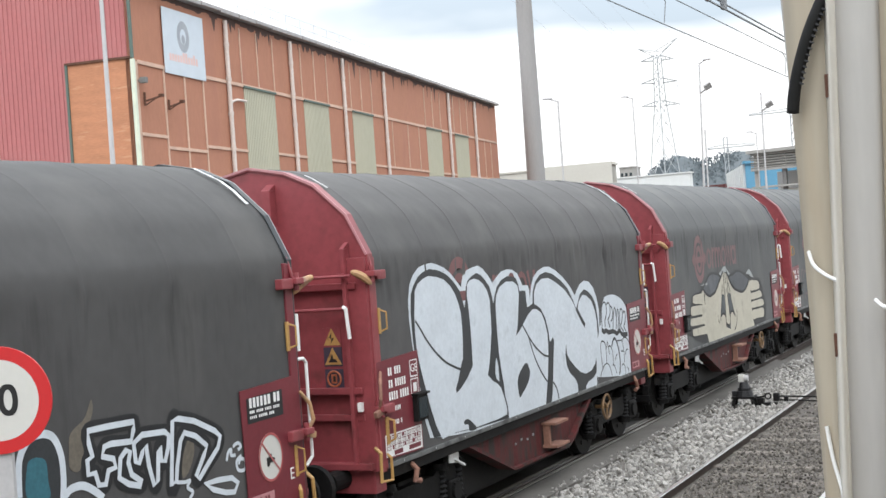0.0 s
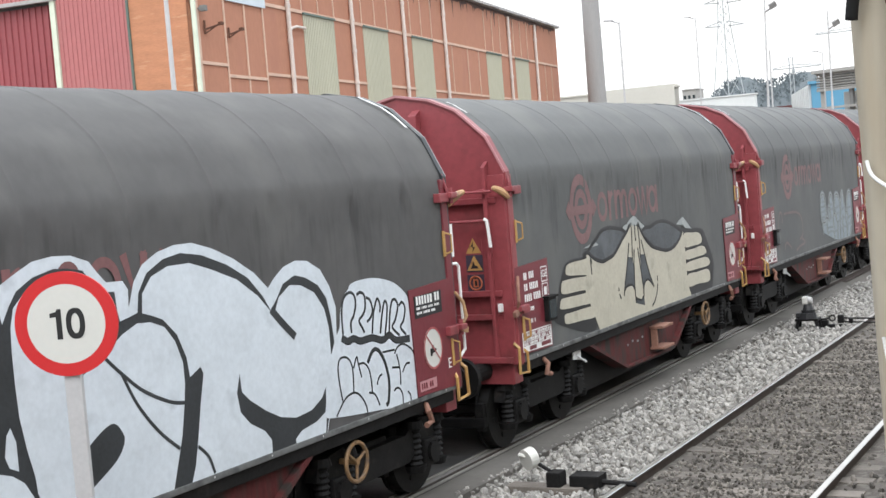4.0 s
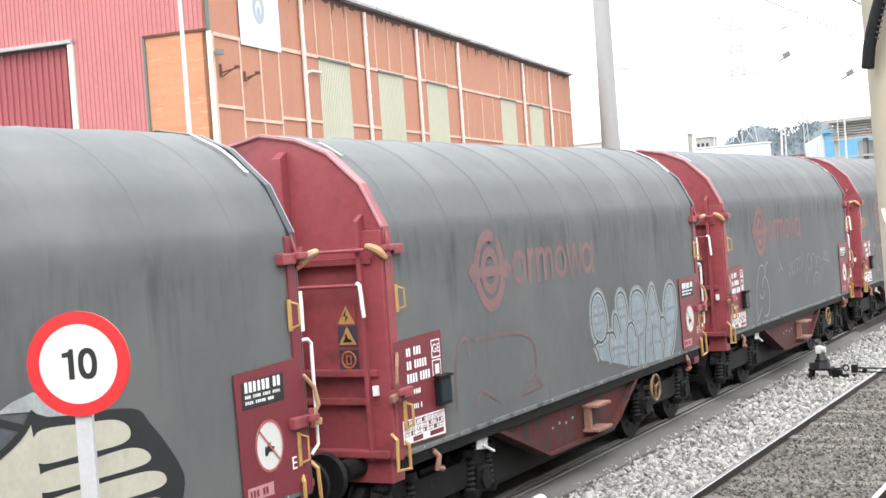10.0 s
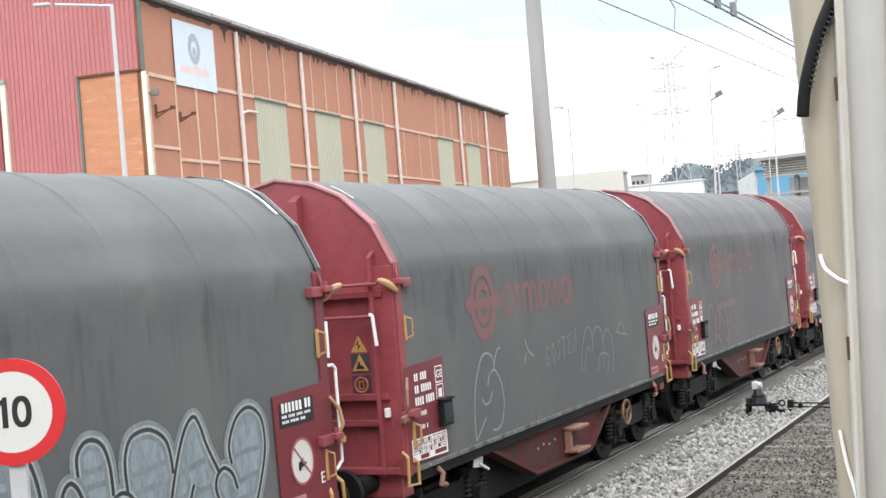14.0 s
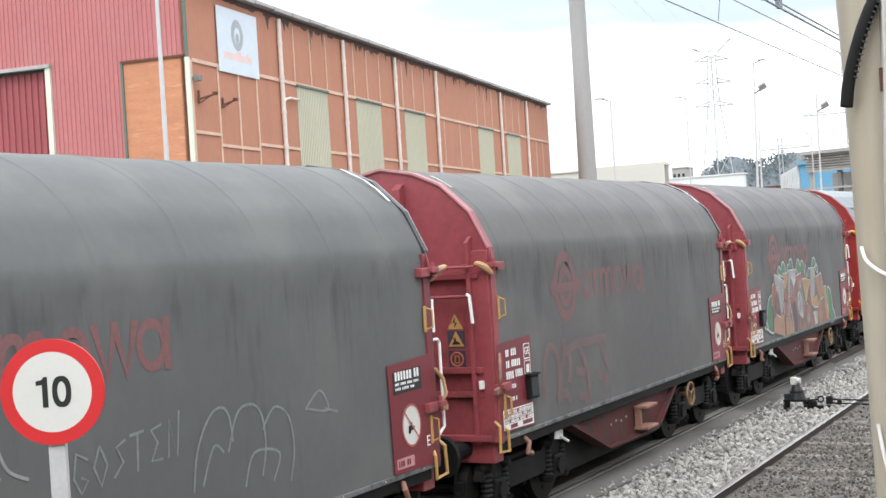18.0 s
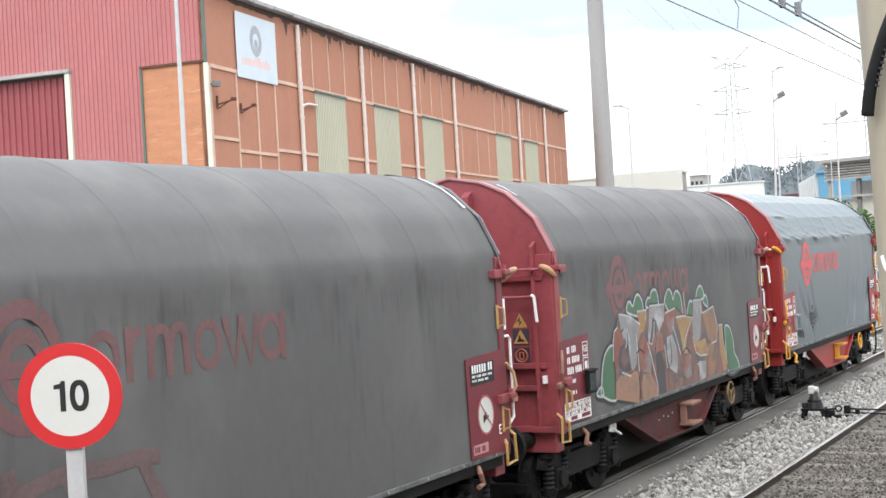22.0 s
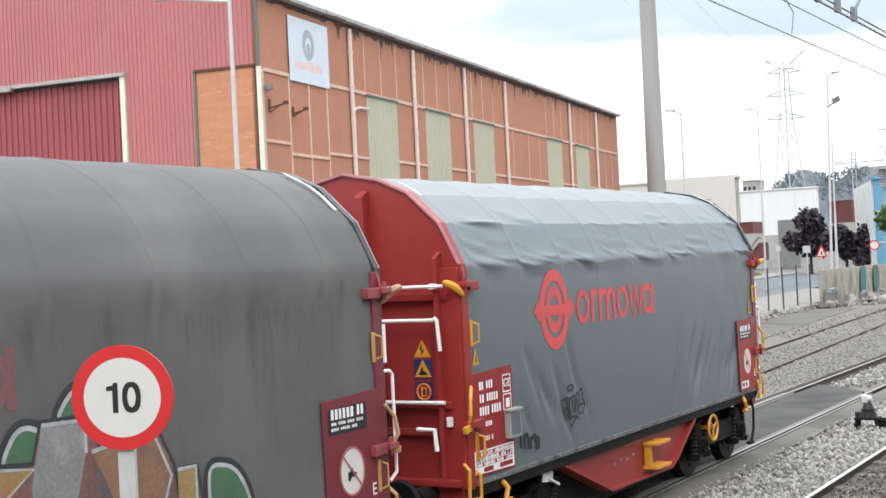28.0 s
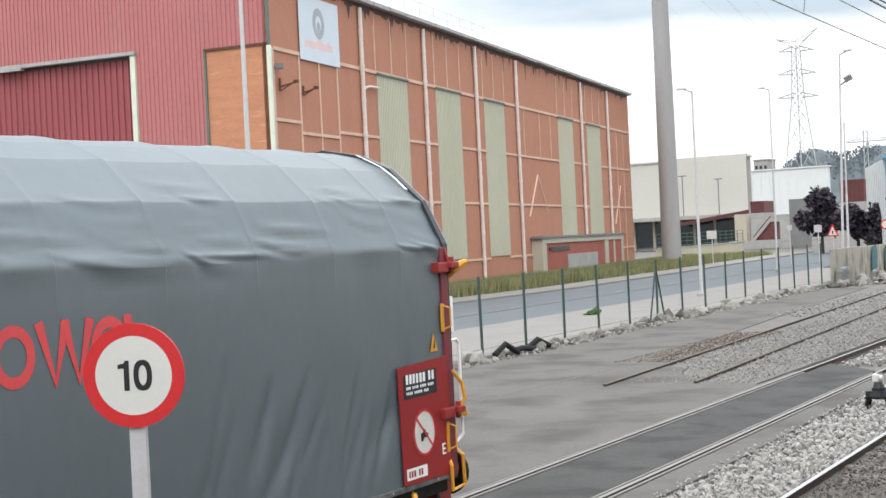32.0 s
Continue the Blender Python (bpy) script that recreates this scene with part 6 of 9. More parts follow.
                knee = math.exp(-((z - 3.22 - 0.08 * n1) / 0.17) ** 2)
                d += knee * (0.009 * math.exp(-(seam / 0.022) ** 2) - 0.004 * math.exp(-((seam - 0.1) / 0.06) ** 2))
            if z < 3.1:
                d = min(d, 0.0)
            v = Vector((x, z - 2.9)).normalized() if roof else Vector((1 if x > 0 else -1, 0))
            row.append(bm.verts.new((x + v.x * d, y, z + v.y * d)))
        rows.append(row)
    for a, b in zip(rows, rows[1:]):
        for i in range(len(prof) - 1):
            bm.faces.new((a[i], b[i], b[i + 1], a[i + 1]))
    bmesh.ops.recalc_face_normals(bm, faces=bm.faces[:])
    return bm


def arch(bm, y0, y1, out=0.0, thick=0.03, pts=None):
    """A band that follows the end wall's outline."""
    line = [Vector(p) for p in (pts or OUTLINE)]
    inner = [p * 1.0 for p in line]
    c = Vector((0, 2.6))
    for i in range(len(line) - 1):
        a, b = line[i], line[i + 1]
        na, nb = (a - c).normalized(), (b - c).normalized()
        q = [a + na * out, b + nb * out, b + nb * (out - thick), a + na * (out - thick)]
        lo = [bm.verts.new((p.x, y0, p.y)) for p in q]
        hi = [bm.verts.new((p.x, y1, p.y)) for p in q]
        f = [bm.faces.new(lo), bm.faces.new(hi[::-1])] + [bm.faces.new((lo[k], hi[k], hi[(k + 1) % 4], lo[(k + 1) % 4])) for k in range(4)]
        bmesh.ops.recalc_face_normals(bm, faces=f)


def lever(wagon, y, z, s, red, yellow, low):
    """A hood catch: red bracket on the cloth's edge, pin, and a curved yellow lever that sweeps round the corner."""
    bm = bmesh.new()
    box(bm, (HALF + 0.035, y + s * 0.10, z), (0.09, 0.2, 0.1), bevel=0.015)
    box(bm, (HALF + 0.06, y - s * 0.06, z + 0.02), (0.12, 0.14, 0.06), bevel=0.012)
    rod(bm, (HALF + 0.06, y - s * 0.08, z - 0.07), (HALF + 0.06, y - s * 0.08, z + 0.1), 0.028, 8)
    if not low:
        rod(bm, (HALF + 0.0, y - s * 0.02, z + 0.26), (HALF + 0.05, y - s * 0.05, z + 0.02), 0.009, 8, 0.02)
    catch = part("hood_catch", bm, red, wagon)
    bm = bmesh.new()
    if low:
        pts = [(HALF + 0.05, y - s * 0.1, z), (HALF + 0.1, y - s * 0.15, z + 0.12), (HALF + 0.09, y - s * 0.12, z + 0.28), (HALF + 0.05, y - s * 0.03, z + 0.4)]
        for k, (p, q) in enumerate(zip(pts, pts[1:])):
            rod(bm, p, q, 0.021, 8, 0.018)
            bmesh.ops.create_icosphere(bm, subdivisions=1, radius=0.019, matrix=Matrix.Translation(q))
        box(bm, (HALF + 0.06, y - s * 0.14, z - 0.02), (0.05, 0.16, 0.07), turn=pose(0, 0, 0, s * 12, 0, 0), bevel=0.015)
    else:
        cx, cy = (HALF - 0.01 if s > 0 else HALF + 0.07), y - s * 0.17
        turn = pose(cx, cy, z - 0.01, -s * 34, 0, -38)
        arc = [turn @ Vector((0, 0.115 * k, -0.018 * k * k + 0.006)) for k in (-1, -0.6, -0.2, 0.2, 0.6, 1)]
        for k, (p, q) in enumerate(zip(arc, arc[1:])):
            rod(bm, p, q, (0.032, 0.04, 0.044, 0.044, 0.038)[k], 8, (0.04, 0.044, 0.044, 0.038, 0.028)[k])
        bmesh.ops.create_icosphere(bm, subdivisions=1, radius=0.03, matrix=Matrix.Translation(arc[0]))
        bmesh.ops.create_icosphere(bm, subdivisions=1, radius=0.024, matrix=Matrix.Translation(arc[-1]))
    part("lever", bm, yellow, catch, "yellow curved lever")


def grab(wagon, y, z0, z1, yellow, x=HALF + 0.01, deep=0.07):
    bm = bmesh.new()
    box(bm, (x + 0.012, y, (z0 + z1) / 2), (0.02, 0.045, z1 - z0 + 0.04), bevel=0.006)
    pipe(bm, [(x, y + 0.03, z0), (x + deep, y + 0.06, z0 + 0.03), (x + deep, y + 0.06, z1 - 0.03), (x, y + 0.03, z1)], 0.011, 6)
    part("grab_handle", bm, yellow, wagon, "yellow grab handle")


def stirrup(wagon, y, s, yellow):
    bm = bmesh.new()
    pts = [(HALF - 0.02, y - s * 0.09, 1.36), (HALF + 0.05, y - s * 0.1, 1.3), (HALF + 0.05, y - s * 0.12, 1.0), (HALF + 0.05, y + s * 0.12, 0.98), (HALF + 0.05, y + s * 0.12, 1.22), (HALF - 0.02, y + s * 0.06, 1.3)]
    pipe(bm, pts, 0.02, 6)
    part("step_stirrup", bm, yellow, wagon, "yellow step stirrup")


def wheelset_bm():
    bm = bmesh.new()
    rod(bm, (-1.0, 0, 0), (1.0, 0, 0), 0.08, 12)
    for s in (-1, 1):
        rod(bm, (s * 0.835, 0, 0), (s * 0.97, 0, 0), 0.46, 36)
        rod(bm, (s * 0.81, 0, 0), (s * 0.84, 0, 0), 0.49, 36)
        rod(bm, (s * 0.97, 0, 0), (s * 0.99, 0, 0), 0.2, 20)
        for k in range(6):
            a = k * math.pi / 3
            rod(bm, (s * 0.965, 0.3 * math.cos(a), 0.3 * math.sin(a)), (s * 0.985, 0.3 * math.cos(a), 0.3 * math.sin(a)), 0.035, 8)
    return bm


wheelset_mesh = mesh_of("wheelset", wheelset_bm(), M["wheel"])


def spring_bm():
    """A nest of coils as one ribbed body."""
    bm = bmesh.new()
    rows = []
    for k in range(15):
        r = 0.085 if k % 2 else 0.062
        rows.append([bm.verts.new((r * math.cos(a), r * math.sin(a), 0.03 * k)) for a in np.linspace(0, 2 * math.pi, 14, endpoint=False)])
    for a, b in zip(rows, rows[1:]):
        for i in range(14):
            bm.faces.new((a[i], a[(i + 1) % 14], b[(i + 1) % 14], b[i]))
    bm.faces.new(rows[-1])
    bm.faces.new(rows[0][::-1])
    return bm


spring_mesh = mesh_of("coil_spring", spring_bm(), M["iron"])


bm = bmesh.new()
rod(bm, (0, 0, -0.04), (0, 0, 0.04), 0.12, 14, 0.1)
cup_mesh = mesh_of("spring_cup", bm, M["iron"])


def bogie(wagon, yc, fresh):
    b = new("bogie")
    b.parent = wagon
    b.matrix_basis = pose(0, yc, 0)
    # side frames: a shallow bow between two axle boxes, dropped in the middle
    for s in (-1, 1):
        bm = bmesh.new()
        prism(bm, [(-1.25, 0.62), (-1.2, 0.8), (-0.75, 0.86), (-0.45, 0.72), (0.45, 0.72), (0.75, 0.86), (1.2, 0.8), (1.25, 0.62), (0.8, 0.6), (0.5, 0.42), (-0.5, 0.42), (-0.8, 0.6)], "x", s * 1.02, s * 1.16)
        part("side_frame", bm, M["iron"], b)
    for y in (-0.9, 0.9):
        for s in (-1, 1):
            bm = bmesh.new()
            box(bm, (s * 1.12, y, 0.46), (0.2, 0.3, 0.3), bevel=0.03)
            rod(bm, (s * 1.2, y, 0.46), (s * 1.26, y, 0.46), 0.11, 14)
            for k in (-0.05, 0.05):
                box(bm, (s * 1.25, y + k, 0.47), (0.02, 0.05, 0.2))
            axle_box = part("axle_box", bm, M["iron"], b)
            for dy in (-0.23, 0.23):
                share("coil_spring", spring_mesh, b, pose(s * 1.13, y + dy, 0.34))
    bm = bmesh.new()
    box(bm, (0, 0, 0.62), (2.1, 0.5, 0.3), bevel=0.03)
    part("bolster", bm, M["iron"], b)
    # transoms and brake beams, added to block light through the bogie
    for y in (-0.42, 0.42):
        bm = bmesh.new()
        box(bm, (0, y, 0.6), (2.06, 0.14, 0.42), bevel=0.02)
        part("transom", bm, M["iron"], b)
    for y in (-1.42, -0.38, 0.38, 1.42):
        bm = bmesh.new()
        box(bm, (0, y, 0.4), (1.96, 0.09, 0.12), bevel=0.015)
        for s in (-1, 1):
            box(bm, (s * 0.9, y - math.copysign(0.03, y), 0.46), (0.1, 0.1, 0.34), bevel=0.015)
        part("brake_beam", bm, M["iron"], b)
    for s in (-1, 1):
        for y in (-0.9, 0.9):
            for dy in (-0.23, 0.23):
                for z, flip in ((0.8, 0), (0.315, 180)):
                    share("spring_cup", cup_mesh, b, pose(s * 1.13, y + dy, z, flip))
    return b


def wording(bm, y, z, w, h, x, chars, seed):
    """Plain bars that stand for writing."""
    r = random.Random(seed)
    step = w / chars
    for i in range(chars):
        if r.random() < 0.88:
            g = step * r.uniform(0.28, 0.5)
            blob(bm, [(y + i * step, z), (y + (i + 1) * step - g, z), (y + (i + 1) * step - g, z + h), (y + i * step, z + h)], x, smooth=False, thick=0.002)


def build_wagon(fresh):
    red, tarp = (M["red_new"], M["tarp_new"]) if fresh else (M["red"], M["tarp"])
    yellow = M["yellow_new"] if fresh else M["yellow"]
    plate = M["plate_new"] if fresh else M["plate"]
    wagon = base("covered_wagon", (TRACK_X, 0, 0), "covered coil wagon with clean blue-grey hood and bright red ends" if fresh
                 else "covered coil wagon with weathered grey hood and wine-red ends", "goods wagon", "goods wagons of the train")
    cloth = part("hood", hood(40 if fresh else 3, fresh), tarp, wagon, "", smooth=True)
    # hem rail along the foot of the cloth
    for s in (-1, 1):
        bm = bmesh.new()
        box(bm, (s * (HALF - 0.01), 0.0, 1.125), (0.05, REAR - FRONT - 0.2, 0.055), bevel=0.012)
        hem = part("hem_rail", bm, M["hem"], wagon)
        if s > 0:
            bm = bmesh.new()
            rod(bm, (HALF + 0.005, 0, 1.13), (HALF + 0.019, 0, 1.13), 0.009, 8)
            button = mesh_of("hem_button", bm, M["galv"])
            for k in range(12):
                share("hem_button", button, hem, pose(0, FRONT + 0.5 + 0.8 * k, 0))
    # ends
    for y, s, name in ((FRONT, 1, "front_end"), (REAR, -1, "rear_end")):
        bm = bmesh.new()
        prism(bm, OUTLINE, "y", y, y + s * 0.05)
        end = part(name, bm, red, wagon)
        bm = bmesh.new()
        arch(bm, y - s * 0.02, y + s * (0.09 if s > 0 else 0.06), 0.022, 0.04)
        part("end_rim", bm, red if s > 0 else M["spray_dark"], end)
        bm = bmesh.new()
        arch(bm, y - s * 0.03, y - s * 0.018, 0.0235, 0.026 if s > 0 else 0.014, pts=OUTLINE[1:-1])
        part("edge_trim", bm, M["trim"] if s > 0 else M["trim_grey"], end, "pale edge trim")
        # uprights with a gusset head
        for x, top, w in ((0.27, 4.2, 0.11), (1.18, 3.5, 0.05), (-0.7, 4.0, 0.13), (-1.16, 3.52, 0.09)):
            bm = bmesh.new()
            box(bm, (x, y - s * 0.06, (top + 1.1) / 2), (w, 0.12, top - 1.1), bevel=0.012)
            prism(bm, [(y - s * 0.001, top + 0.07), (y - s * 0.12, top), (y - s * 0.001, top)], "x", x - w / 2, x + w / 2)
            part("upright", bm, red, end)
        for z, x0, x1, d in ((3.1, -1.1, 1.3, 0.09), (1.97, -1.1, 1.3, 0.1), (1.68, -1.1, 1.3, 0.07), (1.16, -1.38, 1.38, 0.14)):
            bm = bmesh.new()
            box(bm, ((x0 + x1) / 2, y - s * d / 2, z), (x1 - x0, d, 0.07), bevel=0.012)
            part("cross_rib", bm, red, end)
        bm = bmesh.new()
        box(bm, (HALF - 0.12, y - s * 0.03, 2.25), (0.24, 0.06, 2.3), bevel=0.012)
        part("corner_plate", bm, red, end)
        pale = M["white"] if fresh else red
        bm = bmesh.new()
        rod(bm, (0.15, y - s * 0.17, 3.21), (1.3, y - s * 0.17, 3.21), 0.018, 8)
        box(bm, (1.17, y - s * 0.15, 3.21), (0.07, 0.06, 0.06), bevel=0.01)
        part("tie_bar", bm, pale, end)
        bm = bmesh.new()
        rod(bm, (0.15, y - s * 0.15, 2.86), (1.2, y - s * 0.15, 2.86), 0.02, 8)
        part("hand_rail", bm, pale, end)
        bm = bmesh.new()
        pipe(bm, [(1.18, y - s * 0.16, 2.88), (1.22, y - s * 0.18, 2.86), (1.24, y - s * 0.17, 2.54)], 0.021, 8)
        part("rail_grip", bm, M["white"], end, "white painted grip")
        bm = bmesh.new()
        box(bm, (1.28, y - s * 0.11, 1.8), (0.05, 0.06, 0.1), bevel=0.01)
        part("lamp_iron", bm, M["white"], end)
        if fresh:
            bm = bmesh.new()
            pipe(bm, [(0.9, y - s * 0.14, 1.72), (1.12, y - s * 0.16, 1.72), (1.14, y - s * 0.16, 1.5)], 0.026, 8)
            rod(bm, (0.15, y - s * 0.14, 2.0), (1.25, y - s * 0.14, 2.0), 0.02, 8)
            part("rail_grip", bm, M["white"], end, "white painted grip")
        # stickers
        for z, kind in ((2.55, "tri"), (2.34, "tri_blue"), (2.1, "round")):
            bm = bmesh.new()
            box(bm, (0.92, y - s * 0.004, z), (0.23, 0.006, 0.21))
            stick = part("sticker", bm, red if kind == "tri" else M["sign_blue"] if fresh else M["sign_navy"], end)
            bm = bmesh.new()
            if kind == "round":
                arch_ring = [Vector((0.92 + 0.082 * math.cos(a), y - s * 0.012, z + 0.082 * math.sin(a))) for a in np.linspace(0, 2 * math.pi, 25)]
                pipe(bm, arch_ring, 0.012, 6)
                box(bm, (0.92, y - s * 0.012, z), (0.07, 0.006, 0.1), bevel=0.002)
            else:
                prism(bm, [(0.815, z - 0.085), (1.025, z - 0.085), (0.92, z + 0.1)], "y", y - s * 0.012, y - s * 0.007)
            part("warning_mark", bm, (M["sign_orange"] if fresh else M["ban_ring"]) if kind == "round" else yellow, stick)
            bm = bmesh.new()
            if kind == "round":
                box(bm, (0.925, y - s * 0.0185, z), (0.03, 0.004, 0.06))
            elif kind == "tri":
                prism(bm, [(0.89, z), (0.925, z + 0.06), (0.915, z - 0.005), (0.95, z - 0.005), (0.905, z - 0.07), (0.92, z - 0.015)], "y", y - s * 0.016, y - s * 0.013)
            else:
                prism(bm, [(0.865, z - 0.06), (0.975, z - 0.06), (0.96, z - 0.03), (0.925, z - 0.02), (0.915, z + 0.03), (0.89, z - 0.02)], "y", y - s * 0.016, y - s * 0.013)
            part("warning_figure", bm, M["sign_black"], stick)
        # buffers, draw gear, hose
        for x in (-0.95, 0.95):
            bm = bmesh.new()
            rod(bm, (x, y, 1.02), (x, y - s * 0.34, 1.02), 0.11, 14)
            rod(bm, (x, y - s * 0.34, 1.02), (x, y - s * 0.6, 1.02), 0.075, 12)
            rod(bm, (x, y - s * 0.6, 1.02), (x, y - s * 0.66, 1.02), 0.25, 20, 0.24)
            part("buffer", bm, M["iron"], wagon)
        bm = bmesh.new()
        rod(bm, (0, y, 1.0), (0, y - s * 0.7, 0.98), 0.05, 8)
        rod(bm, (0, y - s * 0.55, 0.98), (0, y - s * 0.6, 0.72), 0.04, 8)
        part("coupling", bm, M["iron"], wagon)
        bm = bmesh.new()
        pipe(bm, [(0.45, y - s * 0.05, 0.95), (0.45, y - s * 0.3, 0.7), (0.42, y - s * 0.5, 0.5), (0.35, y - s * 0.62, 0.72)], 0.03, 8)
        part("brake_hose", bm, M["rubber"], wagon)
        if fresh and s < 0:
            bm = bmesh.new()
            pipe(bm, [(HALF - 0.06, y - 0.3, 1.05), (HALF - 0.02, y - 0.27, 0.8), (HALF - 0.02, y - 0.3, 0.5), (HALF - 0.04, y - 0.38, 0.3)], 0.022, 8)
            box(bm, (HALF - 0.04, y - 0.44, 0.28), (0.08, 0.2, 0.05), bevel=0.015)
            part("hanging_hose", bm, M["rubber"], wagon)
        bm = bmesh.new()
        box(bm, (0, y + s * 0.1, 1.0), (2.7, 0.24, 0.3), bevel=0.02)
        part("headstock", bm, red, wagon)
        # side fittings at this end
        e = y + s * 0.06
        lever(wagon, e, 3.2, s, red, yellow if fresh else M["lever_worn"], False)
        lever(wagon, e, 1.75, s, red, yellow if fresh else M["step"] if s > 0 else M["lever_worn"], True)
        grab(wagon, y + s * 0.14, 2.58, 2.82, yellow)
        grab(wagon, y + s * 0.14, 1.38, 1.64, yellow)
        stirrup(wagon, y + s * 0.02, s, yellow)
        bm = bmesh.new()
        box(bm, (HALF - 0.005, y + s * 0.06, 2.25), (0.05, 0.13, 2.3), bevel=0.015)
        part("edge_post", bm, red if s > 0 else M["plate"], wagon)
        bm = bmesh.new()
        pipe(bm, [(HALF - 0.1, y + s * 0.75, 1.06), (HALF - 0.02, y + s * 0.75, 1.04), (HALF + 0.02, y + s * 0.78, 0.98), (HALF + 0.02, y + s * 0.72, 0.86), (HALF + 0.02, y + s * 0.84, 0.84)], 0.032, 8)
        part("tow_hook", bm, yellow if fresh else M["step"], wagon, "yellow tow hook" if fresh else "rust-worn tow hook")
    # white roof tapes: a long one over the trailing edge, a short one over the leading edge
    for y, arc in ((FRONT + 0.15, ((0.88, 4.175), (0.78, 4.24), (0.68, 4.3), (0.6, 4.335))), (REAR - 0.2, ((1.1, 3.985), (0.95, 4.125), (0.8, 4.235), (0.65, 4.31), (0.5, 4.38)))):
        bm = bmesh.new()
        pts = [(x + 0.012, z + 0.012) for x, z in arc]
        for a, b in zip(pts, pts[1:]):
            vs = [bm.verts.new((p[0], yy, p[1])) for yy, p in ((y, a), (y + 0.055, a), (y + 0.055, b), (y, b))]
            bm.faces.new(vs)
        bmesh.ops.solidify(bm, geom=bm.faces[:], thickness=0.004)
        part("white_tape", bm, M["stripe"] if fresh or y > 0 else M["tape_worn"], wagon, "white reflective tape")
    # white hand pipe round the trailing corner
    bm = bmesh.new()
    pipe(bm, [(HALF - 0.02, REAR - 0.02, 2.46), (HALF + 0.01, REAR + 0.12, 2.46), (HALF + 0.01, REAR + 0.17, 2.42), (HALF + 0.01, REAR + 0.17, 1.5), (HALF - 0.02, REAR + 0.1, 1.42)], 0.017, 8)
    part("hand_pipe", bm, M["white"], wagon, "white hand pipe")
    bm = bmesh.new()
    rod(bm, (HALF, REAR + 0.06, 2.9), (HALF, REAR + 0.06, 2.54), 0.026, 8)
    part("hand_grip", bm, M["white"], wagon)
    # underframe
    for s in (-1, 1):
        bm = bmesh.new()
        box(bm, (s * (HALF - 0.09), 0, 1.04), (0.12, REAR - FRONT - 0.2, 0.14), bevel=0.015)
        part("side_sill", bm, M["iron"], wagon)
        bm = bmesh.new()
        prism(bm, [(-2.5, 1.0), (-1.12, 0.46), (0.95, 0.44), (1.15, 0.52), (1.95, 1.0)], "x", s * (HALF - 0.22), s * (HALF - 0.12))
        belly = part("belly_girder", bm, red if fresh else M["red_dirty"], wagon)
        bm = bmesh.new()
        prism(bm, [(-2.57, 0.99), (-1.13, 0.43), (0.96, 0.41), (1.18, 0.5), (2.02, 0.99), (1.95, 1.02), (1.13, 0.54), (0.94, 0.445), (-1.12, 0.465), (-2.5, 1.02)], "x", s * (HALF - 0.26), s * (HALF - 0.04))
        part("girder_flange", bm, red if fresh else M["red_dirty"], belly)
        bm = bmesh.new()
        box(bm, (s * (HALF - 0.02), 0.32, 0.86), (0.24, 0.5, 0.04), bevel=0.01)
        box(bm, (s * (HALF - 0.02), 0.32, 0.54), (0.24, 0.5, 0.04), bevel=0.01)
        box(bm, (s * (HALF - 0.06), 0.12, 0.7), (0.1, 0.06, 0.3), bevel=0.01)
        part("shunter_step", bm, yellow if fresh else M["step"], belly, "bright yellow step" if fresh else "rust-worn step")
    bm = bmesh.new()
    for k in range(4):
        box(bm, (HALF - 0.112, -0.9 + 0.21 * k, 0.74 + 0.03 * (k % 2)), (0.008, 0.05, 0.03))
    part("stencil_bar", bm, M["chalk"], wagon, kind="stuff")
    bm = bmesh.new()
    box(bm, (0, 0, 0.86), (0.5, REAR - FRONT - 0.3, 0.3), bevel=0.02)
    # wide box between the bogies, deepened to keep far-side light out
    box(bm, (0, -0.5, 0.62), (2.2, 4.4, 0.72), bevel=0.05)
    part("centre_sill", bm, M["iron"], wagon)
    bm = bmesh.new()
    box(bm, (0, 0, 1.03), (2.6, REAR - FRONT - 0.2, 0.1))
    part("floor_pan", bm, M["iron"], wagon)
    for k in (-3.55, 3.55):
        bogie(wagon, k, fresh)
    bm = bmesh.new()
    t = [Vector((HALF - 0.06, 2.72 + 0.19 * math.cos(a), 0.74 + 0.19 * math.sin(a))) for a in np.linspace(0, 2 * math.pi, 21)]
    pipe(bm, t, 0.022, 6)
    for a in (0.4, 2.5, 4.6):
        rod(bm, t[0] * 0 + Vector((HALF - 0.06, 2.72, 0.74)), (HALF - 0.06, 2.72 + 0.19 * math.cos(a), 0.74 + 0.19 * math.sin(a)), 0.016, 6)
    rod(bm, (HALF - 0.25, 2.72, 0.74), (HALF - 0.04, 2.72, 0.74), 0.03, 8)
    part("brake_wheel", bm, yellow if fresh else M["lever_dull"], wagon, "yellow hand-brake wheel" if fresh else "grimy ochre hand-brake wheel")
    bm = bmesh.new()
    box(bm, (HALF - 0.1, -2.85, 0.9), (0.02, 0.26, 0.13), turn=pose(0, 0, 0, -8, 0, 0), bevel=0.008)
    rod(bm, (HALF - 0.09, -2.85, 0.88), (HALF - 0.05, -2.66, 0.78), 0.018, 8)
    part("brake_changeover", bm, M["tape_worn"], wagon, "white brake changeover plate")
    # the notice plate at the trailing end
    x = HALF + 0.012
    bm = bmesh.new()
    blob(bm, [(3.87, 1.16), (4.74, 1.14), (4.74, 2.32), (3.84, 2.28)], x, smooth=False, thick=0.008)
    board = part("notice_plate", bm, plate, wagon, "dark red notice plate")
    bm = bmesh.new()
    blob(bm, [(3.93, 1.97), (4.52, 1.98), (4.52, 2.22), (3.93, 2.2)], x + 0.009, smooth=False, thick=0.002)
    part("black_panel", bm, M["black"], board)
